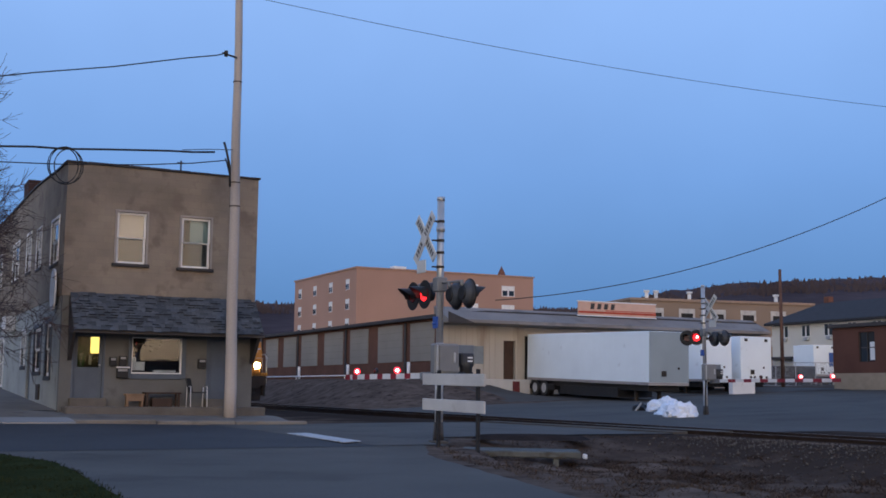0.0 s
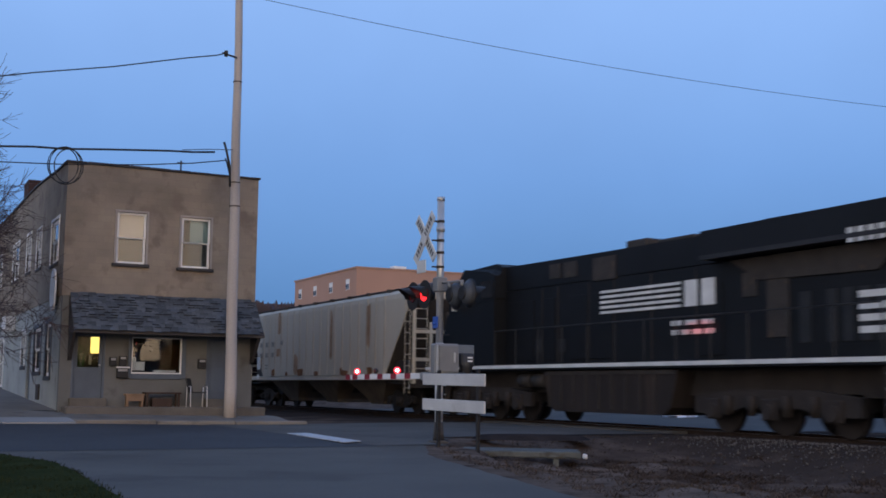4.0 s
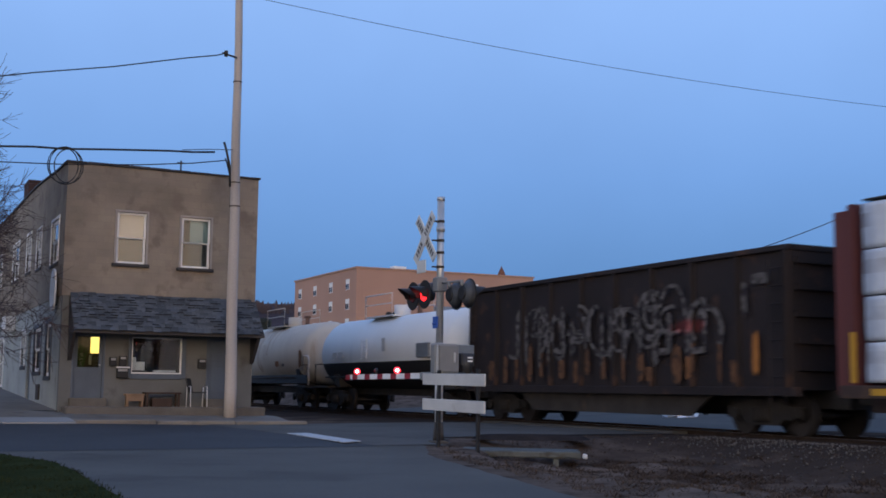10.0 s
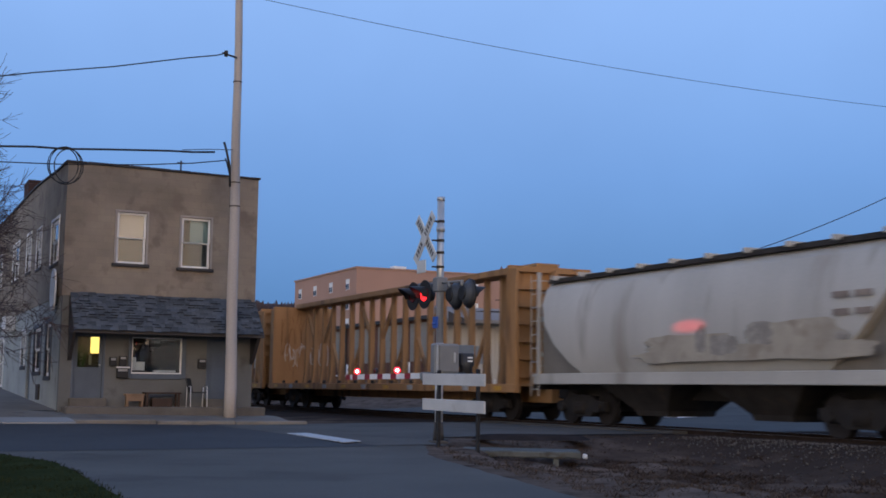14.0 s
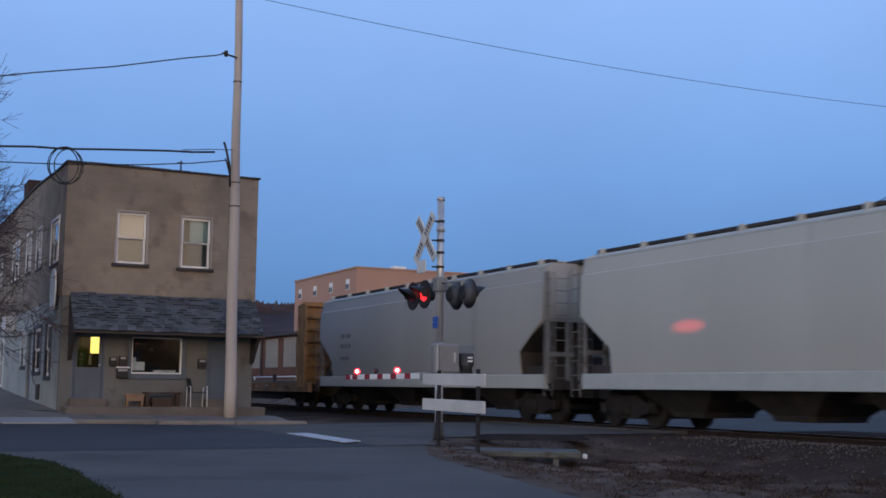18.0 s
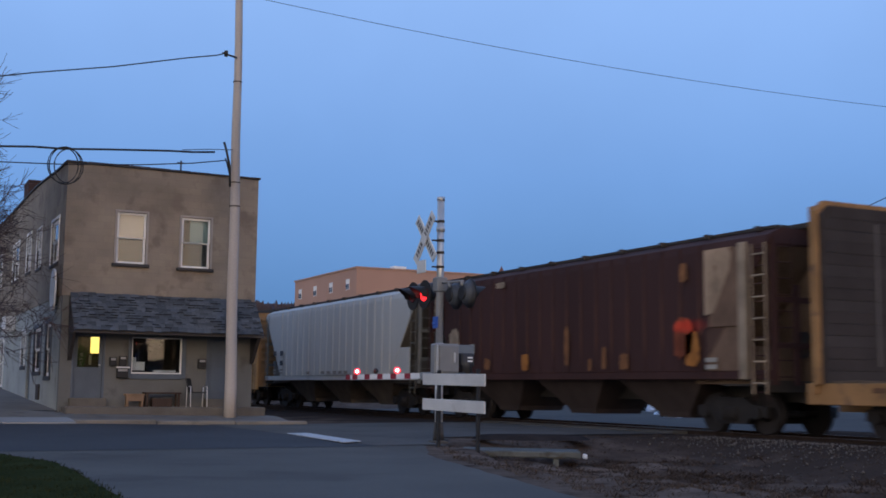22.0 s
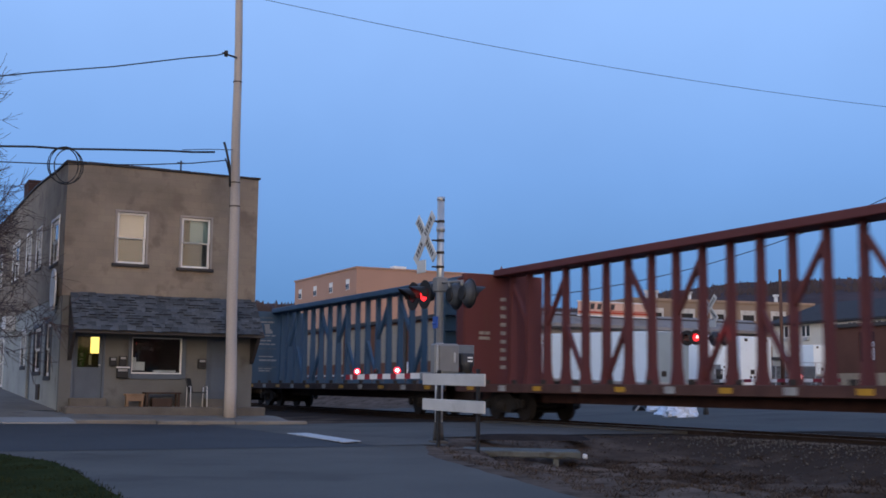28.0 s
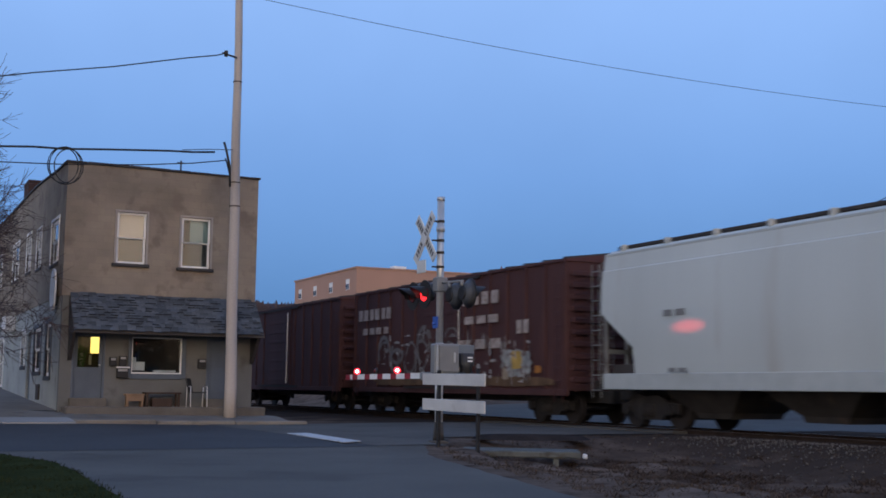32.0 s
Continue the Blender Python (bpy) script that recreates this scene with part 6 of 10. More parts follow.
def scuff(car, m, y0, y1, z0, z1, x, seed, n=7, name="graffiti", label="worn streaky spray paint"):
    """Broken thin strokes of worn paint within an area, as one part."""
    r = random.Random(seed)
    bm = B()
    for k in range(n):
        a, b = r.uniform(y0, y1), r.uniform(z0, z1)
        up = r.random()
        du, dv = ((0.02 + 0.04 * r.random(), min(0.35, 0.35 * (z1 - z0))) if up < 0.5 else (0.05 + 0.08 * r.random(), 0.04 + 0.08 * r.random()) if up < 0.85 else (min(0.22, 0.25 * (y1 - y0)), 0.02 + 0.03 * r.random()))
        du, dv, lean = du * r.uniform(0.5, 1.2), dv * r.uniform(0.5, 1.2), r.uniform(-0.08, 0.08)
        ring = [(-du, -dv), (-du * 0.3, -dv * r.uniform(0.7, 1.1)), (du * 0.4, -dv * 0.8), (du, -dv * r.uniform(0.3, 0.9)), (du * 0.9, dv * 0.5), (du * 0.2, dv), (-du * 0.6, dv * r.uniform(0.6, 1.0)), (-du * r.uniform(0.6, 1.0), dv * 0.2)]
        bm.faces.new([bm.verts.new((x - 0.0004 * k, a + u + lean * v, b + v)) for u, v in ring])
    return part(name, bm, m, car, label)


def covered_hopper(L, label, m, kind, bays=3, roof_m=None, sill_m=None, top=4.62, seed=0, bay_m=None, low_panel=False, slope_m=None, end_m=None, rib=0.012):
    """A covered hopper. kind: 'round' (smooth bulging sides), 'ribbed' (vertical posts) or 'teardrop'."""
    c = thing("covered_hopper", label, "freight car", None, "cars of the freight train")
    h = L / 2
    zb = 1.12
    e0 = {"round": 1.0, "ribbed": 0.5, "teardrop": 0.75}[kind]
    if kind == "teardrop":
        prof = [(1.30, 1.30), (1.7, 1.48), (2.2, 1.57), (2.8, 1.56), (3.4, 1.44), (3.8, 1.25), (4.02, 1.0), (4.10, 0.7)]
        zs0, sl0 = 3.9, 3.6
    elif kind == "round":
        prof = [(zb, 1.47), (1.4, 1.50), (2.04, 1.57), (2.5, 1.595), (2.95, 1.60), (3.5, 1.585), (4.06, 1.55), (4.09, 1.50), (4.48, 1.46), (top, 1.25)]
        zs0, sl0 = 2.95, 1.35
    else:
        prof = [(1.38, 1.50), (1.42, 1.53), (3.0, 1.53), (4.2, 1.53), (4.38, 1.50), (4.55, 1.15)]
        zs0, sl0 = 4.15, 2.3
    lv = []
    lo = prof[0][0]
    for z, w in prof:
        q = e0
        if z < zs0:
            f = (zs0 - z) / (zs0 - lo)
            if kind == "round":
                q = e0 + sl0 * min(1.0, (zs0 - z) / 0.9)
            else:
                q = e0 + sl0 * f if kind != "teardrop" else e0 + 0.1 + 2.2 * f ** 2.0
        lv.append((z, w, -h + q, h - q))
    bm = hull(B(), lv, kind != "ribbed")
    body = part("body", bm, m, c, "hopper body with sloping ends")
    # default slope colour is dark: it holds the shade under the car end
    if kind != "teardrop":
        for s in (-1, 1):
            bm = B()
            rows = [v for v in lv if v[0] < zs0] + [(zs0, lv[-3][1], -h + e0, h - e0)]
            last = None
            for z, w, ya, yb in rows:
                y = (ya - 0.012) if s < 0 else (yb + 0.012)
                pair = (bm.verts.new((-w + 0.03, y, z)), bm.verts.new((w - 0.03, y, z)))
                if last:
                    bm.faces.new((*last, pair[1], pair[0]))
                last = pair
            part("slope_sheet", bm, slope_m or mat("shaded_slope_sheet", (0.05, 0.042, 0.038), 0.9, var=0.35, scale=0.8, bump=0.1), c, "dark sloping end sheet")
    if kind == "ribbed":
        n = 17
        for k in range(n + 1):
            q = e0 + 2.35 + (L - 2 * e0 - 4.7) * k / n
            for s in (-1, 1):
                part("rib", shared("hopper_rib_%d" % seed, lambda b: box(b, -rib, rib, -0.05, 0.05, 1.42, 4.36, 0.004), m), None, body, at=pose(s * 1.535, q - h, 0))
    # side sill the whole length
    for s in (-1, 1):
        bm = B()
        box(bm, s * 1.46 - 0.06, s * 1.46 + 0.06, -h + (0.95 if kind == "round" else 0.55), h - (0.95 if kind == "round" else 0.55), {"round": 0.97, "teardrop": 1.10, "ribbed": 1.22}[kind], {"round": 1.38, "teardrop": 1.40, "ribbed": 1.42}[kind], 0.015)
        part("side_sill", bm, sill_m or m, c)
    if kind == "teardrop":
        for s in (-1, 1):
            for x in (-1.30, 1.30):
                part("end_panel", box(B(), x - 0.02, x + 0.02, *sorted((s * (h - 0.78), s * (h - 3.0))), 1.35, 3.4), mat("hopper_end_beige", (0.20, 0.175, 0.145), 0.8, var=0.3, scale=0.8), c, "dark beige side panel of the car end")
    if low_panel:
        for s in low_panel:
            for x in (-1.49, 1.49):
                part("low_panel", box(B(), x - 0.02, x + 0.02, *sorted((s * (h - 1.15), s * (h - 2.6))), 1.42, 2.4, 0.004), m, c, "lower corner panel of the car end")
    bm = B()
    box(bm, -0.32, 0.32, -h + 0.3, h - 0.3, 0.72, 1.1)
    for s in (-1, 1):
        box(bm, -1.5, 1.5, *sorted((s * (h - 0.55), s * (h - 0.62))), 0.95, 1.2)
        box(bm, -1.45, 1.45, *sorted((s * (h - 0.6), s * (h - 2.2))), 1.08, 1.12)
    part("centre_sill", bm, DARK_STEEL, c)
    # end posts, cross beams and ladders
    for s in (-1, 1):
        bm = B()
        ye = s * (h - e0 - 0.03)
        for x in (-1.42, 1.42, -0.75, 0.75):
            zt = 4.35 if abs(x) > 1 else (zs0 if kind == "round" else 3.3)
            box(bm, x - 0.045, x + 0.045, *sorted((ye, ye + s * 0.10)), 1.1, zt)
        for z in (1.9, 2.9):
            box(bm, -1.42, 1.42, *sorted((ye, ye + s * 0.08)), z, z + 0.12)
        part("end_frame", bm, end_m or m, c, "open end frame")
        bm = B()
        ladder(bm, -1.56, *sorted((s * (h - 0.52), s * (h - 0.94))), 0.75, 4.3, 9)
        part("ladder", bm, end_m or m, c)
        # dark filler plate and web, added to close the view below the slope
        bm = B()
        box(bm, -1.28, 1.28, *sorted((s * (h - 1.05), s * (h - 3.3))), 1.12, 1.62 if kind != "ribbed" else 1.95)
        if kind != "teardrop":
            box(bm, -0.06, 0.06, *sorted((s * (h - e0 - 0.1), s * (h - 3.4))), 1.1, 2.9 if kind == "round" else 3.7)
        part("shear_plate", bm, slope_m or mat("shaded_slope_sheet", (0.05, 0.042, 0.038)), c, "dark filler plate over the truck")
        bm = B()
        ladder(bm, s * (h - (0.38 if kind == "ribbed" else 0.6)), -1.4, -0.95, 1.1, 4.3, 9, "x")
        part("ladder", bm, end_m or m, c)
    # roof walk and hatches
    bm = B()
    ez = 4.60 if kind != "teardrop" else 4.14
    if kind == "ribbed":
        ez = 4.58
    box(bm, -0.42, 0.42, -h + e0 - 0.3, h - e0 + 0.3, ez + 0.02, ez + 0.13)
    if kind == "round":
        for s in (-1, 1):
            box(bm, s * 1.06 - 0.14, s * 1.06 + 0.14, -h + e0 + 0.25, h - e0 - 0.25, 4.66, 4.74)
    for s in (-1, 1):
        box(bm, s * 0.95 - 0.22, s * 0.95 + 0.22, -h + e0 + 0.1, h - e0 - 0.1, ez - 0.02 if kind != "teardrop" else ez - 0.12, ez + 0.05 if kind != "teardrop" else ez)
    part("roof_walk", bm, roof_m or DARK_STEEL, c, "dark roof walk and hatch covers")
    if kind == "round":
        for s in (-1, 1):
            part("eave_rail", box(B(), s * 1.44 - 0.03, s * 1.44 + 0.03, -h + e0, h - e0, 4.46, 4.53, 0.01), sill_m or m, c, "pale rail along the roof edge")
            part("roof_hatch", box(B(), s * 0.62 - 0.3, s * 0.62 + 0.3, -h + e0 + 0.8, h - e0 - 0.8, 4.60, 4.70, 0.02), roof_m or DARK_STEEL, c)
    for k in range(10):
        q = e0 + 0.6 + (L - 2 * e0 - 1.2) * k / 9
        part("hatch_bracket", shared("hatch_bracket_%s" % kind, lambda b: box(b, -1.34, 1.34, -0.06, 0.06, ez - 0.06, ez + (0.15 if kind == "round" else 0.06), 0.01), DARK_STEEL if kind == "ribbed" else m), None, c, at=pose(0, q - h, 0))
    # discharge bays
    span = L - 2 * 3.2 + 0.9 if kind != "teardrop" else L - 6.0
    for k in range(bays):
        yc = -span / 2 + span * (k + 0.5) / bays
        w = span / bays * (0.47 if kind != "teardrop" else 0.36)
        bm = hull(B(), [(0.30, 0.75, yc - 0.62, yc + 0.62), (0.44, 0.8, yc - 0.68, yc + 0.68), (1.15 if kind != "ribbed" else 1.40, 1.36, yc - w, yc + w)])
        part("discharge_bay", bm, (bay_m or BAY_DARK) if kind == "ribbed" else DARK_STEEL, c, "hopper bay")
    truck(c, -h + 2.35)
    truck(c, h - 2.35)
    coupler(c, L)
    bm = B()
    cyl(bm, (-0.5, -h + 0.5, 2.0), (-0.5, -h + 0.56, 2.0), 0.28, n=18)
    box(bm, -0.62, -0.38, -h + 0.56, -h + 0.75, 1.7, 2.2, 0.02)
    part("brake_wheel", bm, DARK_STEEL, c, "dark brake wheel")
    bm = B()
    cyl(bm, (0.3, -h + 1.0, 1.35), (0.3, -h + 1.9, 1.35), 0.22, n=12)
    part("air_tank", bm, DARK_STEEL, c)
    return c


BOARD_WORN = mat("bulkhead_boards_worn", (0.043, 0.036, 0.034), 0.9, var=0.35, scale=1.2, bump=0.3)


def bulkhead(c, y, face, m, inner_m, w=1.5, z0=1.1, z1=4.72, rounded=False, deep=0.46):
    """An end bulkhead: ribbed on its outer side (face), boarded inside."""
    bm = B()
    ch = 0.22 if rounded else 0.04
    prism(bm, [(-w, z0), (w, z0), (w, z1 - ch), (w - ch, z1), (-w + ch, z1), (-w, z1 - ch)], "y", y - 0.07, y + 0.07)
    b = part("bulkhead", bm, m, c, "end bulkhead with ribs")
    bm = B()
    for k in range(7):
        z = z0 + 0.25 + (z1 - z0 - 0.4) * k / 6
        box(bm, -w + 0.12, w - 0.12, *sorted((y + face * 0.072, y + face * min(0.24, deep))), z - 0.05, z + 0.05)
    part("rib", bm, m, b)
    for x in (-w + 0.02, w - 0.14, -0.06):
        bm = B()
        box(bm, x, x + 0.12, *sorted((y + face * 0.072, y + face * deep)), z0 - 0.2, z1 - 0.12, 0.01)
        part("bulkhead_post", bm, m, b)
    bm = B()
    prism(bm, [(-w + 0.06, z0), (w - 0.06, z0), (w - 0.06, z1 - ch - 0.08), (w - ch - 0.08, z1 - 0.1), (-w + ch + 0.08, z1 - 0.1), (-w + 0.06, z1 - ch - 0.08)], "y", *sorted((y - face * 0.072, y - face * 0.11)))
    part("lining", bm, inner_m, b)
    if rounded:
        n, top = 15, z1 - 0.12
        for k in range(n):
            za, zb = z0 + 0.03 + (top - z0 - 0.03) * k / n, z0 + 0.03 + (top - z0 - 0.03) * (k + 1) / n
            ww = w - 0.09 - max(0.0, zb - (z1 - ch - 0.1))
            part("board", box(B(), -ww, ww, *sorted((y - face * 0.112, y - face * (0.135 + 0.006 * (k % 3)))), za + 0.002, zb - 0.002, 0.003), (inner_m, BOARD_WORN)[(k * 5) % 3 == 0], b)
    return b


RUST_BROWN = mat("rust_brown", (0.19, 0.085, 0.035), 0.9, var=0.5, scale=3, bump=0.2)
RUST_ORANGE = mat("rust_orange", (0.33, 0.13, 0.03), 0.9, var=0.4, scale=3, bump=0.2)
RUST_DARK = mat("rust_dark", (0.14, 0.072, 0.038), 0.9, var=0.5, scale=3, bump=0.2)
GRIMY_SILL = mat("grimy_sill", (0.052, 0.034, 0.029), 0.8, var=0.35, scale=1.2, bump=0.1, over=(0.085, 0.05, 0.036), over_at=0.58)
PLACARD = mat("placard_dull", (0.32, 0.32, 0.31), 0.7, var=0.3)


def flat_frame(c, L, m, z0, z1, marks=True):
    h = L / 2
    bm = B()
    for s in (-1, 1):
        box(bm, s * 1.40 - 0.10, s * 1.40 + 0.10, -h + 0.55, h - 0.55, z0, z1, 0.015)
    box(bm, -0.35, 0.35, -h + 0.3, h - 0.3, 0.55, z1 - 0.05)
    box(bm, -1.40, 1.40, -h + 0.55, h - 0.55, z1 - 0.06, z1 - 0.005)
    fr = part("frame", bm, m, c, "flat car frame with side sills")
    if marks:
        n = 11
        for k in range(n):
            q = -h + 1.6 + (L - 3.2) * k / (n - 1)
            if k % 2 == 0:
                part("reflector", shared("reflector", lambda b: box(b, -0.006, 0.006, -0.22, 0.22, -0.065, 0.065), YELLOW_MARK), None, fr, at=pose(-1.507, q, z0 + 0.13))
            else:
                part("placard", shared("placard", lambda b: box(b, -0.006, 0.006, -0.2, 0.2, -0.085, 0.085), PLACARD), None, fr, at=pose(-1.507, q, z0 + 0.13))
    truck(c, -h + 2.9)
    truck(c, h - 2.9)
    coupler(c, L)
    return fr


def wrap_material(name, base, ink, tone, tint=None):
    """White plastic wrap with printed blocks in rows."""
    m = mat(name, base, 0.40, var=0.19, scale=1.6, bump=0.8, fine=5, spec=0.45)
    n, l = m.node_tree.nodes, m.node_tree.links
    b = n["Principled BSDF"]
    src = b.inputs["Base Color"].links[0].from_socket
    co = n.new("ShaderNodeTexCoord")
    sep = n.new("ShaderNodeSeparateXYZ")
    l.new(co.outputs["Object"], sep.inputs[0])

    def wave(socket, freq, phase, above, floor=0.0):
        f, si, gt = n.new("ShaderNodeMath"), n.new("ShaderNodeMath"), n.new("ShaderNodeMapRange")
        f.operation, si.operation = "MULTIPLY_ADD", "SINE"
        f.inputs[1].default_value, f.inputs[2].default_value = freq, phase
        l.new(socket, f.inputs[0])
        l.new(f.outputs[0], si.inputs[0])
        gt.inputs["From Min"].default_value, gt.inputs["From Max"].default_value = above, above + 0.35
        gt.inputs["To Min"].default_value = floor
        l.new(si.outputs[0], gt.inputs["Value"])
        return gt.outputs[0]
    wy, wz = wave(sep.outputs["Y"], tone[0], 0.4, tone[1], 0.42), wave(sep.outputs["Z"], tone[2], tone[6], -0.3)
    blocks = n.new("ShaderNodeMath")
    blocks.operation = "MULTIPLY"
    l.new(wy, blocks.inputs[0])
    l.new(wz, blocks.inputs[1])
    # each bundle takes its stains from another place
    oi_, sh_, va_ = n.new("ShaderNodeObjectInfo"), n.new("ShaderNodeMath"), n.new("ShaderNodeVectorMath")
    sh_.operation, va_.operation = "MULTIPLY", "ADD"
    sh_.inputs[1].default_value = 41.0
    l.new(oi_.outputs["Random"], sh_.inputs[0])
    l.new(co.outputs["Object"], va_.inputs[0])
    l.new(sh_.outputs[0], va_.inputs[1])
    for mp_ in [k for k in n if k.bl_idname == "ShaderNodeMapping"]:
        l.new(va_.outputs[0], mp_.inputs[0])
    nz = n.new("ShaderNodeTexNoise")
    nz.inputs["Scale"].default_value = 1.1
    l.new(va_.outputs[0], nz.inputs["Vector"])
    mr_ = n.new("ShaderNodeMapRange")
    mr_.inputs["From Min"].default_value, mr_.inputs["From Max"].default_value = tone[7], tone[7] + 0.22
    l.new(nz.outputs["Fac"], mr_.inputs["Value"])
    if tint:
        tb, tm = n.new("ShaderNodeMath"), n.new("ShaderNodeMixRGB")
        tb.operation = "COMPARE"
        tb.inputs[1].default_value, tb.inputs[2].default_value = tint[0], tint[1]
        l.new(sep.outputs["Z"], tb.inputs[0])
        l.new(tb.outputs[0], tm.inputs[0])
        tm.inputs[2].default_value = (*tint[2], 1)
        l.new(src, tm.inputs[1])
        src = tm.outputs[0]
    zr = n.new("ShaderNodeMath")
    zr.operation = "COMPARE"
    zr.inputs[1].default_value, zr.inputs[2].default_value = tone[3], tone[4]
    l.new(sep.outputs["Z"], zr.inputs[0])
    m1, m2 = n.new("ShaderNodeMath"), n.new("ShaderNodeMath")
    m1.operation = m2.operation = "MULTIPLY"
    l.new(blocks.outputs[0], m1.inputs[0])
    l.new(mr_.outputs[0], m1.inputs[1])
    l.new(m1.outputs[0], m2.inputs[0])
    l.new(zr.outputs[0], m2.inputs[1])
    sc_ = n.new("ShaderNodeMath")
    sc_.operation = "MULTIPLY"
    sc_.inputs[1].default_value = tone[5]
    l.new(m2.outputs[0], sc_.inputs[0])
    mx = n.new("ShaderNodeMixRGB")
    mx.inputs[2].default_value = (*ink, 1)
    l.new(sc_.outputs[0], mx.inputs[0])
    l.new(src, mx.inputs[1])
    l.new(mx.outputs[0], b.inputs["Base Color"])
    return m


WRAP_BROWN = wrap_material("wrap_brown_print", (0.60, 0.62, 0.66), (0.215, 0.18, 0.175), (9.3, 0.3, 9.0, 0.10, 0.13, 0.62, 0.5, 0.34))
WRAP_GREEN = wrap_material("wrap_green_print", (0.67, 0.755, 0.75), (0.045, 0.30, 0.16), (8.2, -0.25, 52.0, 0.15, 0.16, 0.68, 0.0, 0.33), (-0.36, 0.05, (0.22, 0.29, 0.31)))
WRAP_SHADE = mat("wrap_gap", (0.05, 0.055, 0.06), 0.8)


def loaded_centerbeam(L, label, m, wrap, key, seed):
    c = thing("centerbeam_lumber_car", label, "freight car", None, "cars of the freight train")
    flat_frame(c, L, GRIMY_SILL, 0.84, 1.10)
    h = L / 2
    bulkhead(c, -h + 0.95, -1, m, m)
    bulkhead(c, h - 0.95, 1, m, m)
    r = random.Random(seed)
    a, b = -h + 1.25, h - 1.25
    n, tiers, hh = 5, 4, 0.875
    w = (b - a) / n

    def bundle(bm, k):
        """A lumber bundle: the wrap sags, bulges and wrinkles, more so at its edges."""
        box(bm, -0.61, 0.61, -w / 2 + 0.006, w / 2 - 0.006, -hh / 2 + 0.02, hh / 2 - 0.02)
        bmesh.ops.subdivide_edges(bm, edges=bm.edges[:], cuts=9, use_grid_fill=True)
        for v in bm.verts:
            p = v.co + Vector((0, 13.7 * k, 0))
            out = 1 if abs(v.co.x) > 0.6 else 0
            v.co.x += math.copysign(1, v.co.x) * out * (0.022 * noise.noise(p * 1.3) + 0.016 * noise.noise(p * 4.1))
            if abs(v.co.z) > hh / 2 - 0.04:
                v.co.z += 0.018 * noise.noise(p * 2.3)
                if out:
                    v.co.x *= 0.985
            if abs(v.co.y) > w / 2 - 0.05:
                v.co.y += 0.012 * noise.noise(p * 2.9)
        for f in bm.faces:
            f.smooth = abs(f.normal.x) > 0.7
        return bm
    mes = [shared("bundle_%s_%d" % (key, k), lambda b_, k=k: bundle(b_, k), wrap) for k in range(4)]
    batt = shared("batten_" + key, lambda bm: box(bm, -0.55, 0.55, -0.045, 0.045, -0.03, 0.03), TIE_WOOD)
    levels = (1.12, 1.94, 2.85, 3.79, 4.73)
    for t in range(tiers):
        z = (levels[t] + levels[t + 1]) / 2
        grow_z = (levels[t + 1] - levels[t]) / hh
        for k in range(n):
            for s in (-1, 1):
                y = a + w * (k + 0.5)
                bd = part("lumber_parcel", mes[(k * 3 + t * 2 + (s > 0)) % 4], None, c, "lumber bundle in white printed wrap" if s < 0 and k == 0 else "", at=pose(s * (0.86 + r.uniform(-0.02, 0.02)), y + r.uniform(-0.02, 0.02), z + r.uniform(-0.016, 0.016), 0, r.uniform(-0.6, 0.6), r.uniform(-0.25, 0.25)) @ Matrix.Diagonal((1, 1, grow_z, 1)))
                if s < 0:
                    for d in (-0.3, 0.3):
                        part("batten", batt, None, bd, at=pose(0, d * w, -hh / 2))
    bm = B()
    box(bm, -0.2, 0.2, a - 0.3, b + 0.3, 1.1, 4.55)
    box(bm, -0.3, 0.3, -h + 0.9, h - 0.9, 4.66, 4.84)
    part("centre_partition", bm, m, c)
    for s in (-1, 1):
        part("top_cover", box(B(), s * 0.9 - 0.57, s * 0.9 + 0.57, a, b, 4.75, 4.785, 0.01), WRAP_SHADE, c, "dark cover strip on the top tier")
    for y in (-h + 0.84, h - 1.06):
        bm = B()
        box(bm, -1.520, -1.512, y + 0.03, y + 0.17, 1.15, 2.15)
        part("reflector", bm, YELLOW_MARK, c, "tall yellow reflector strip")
    return c


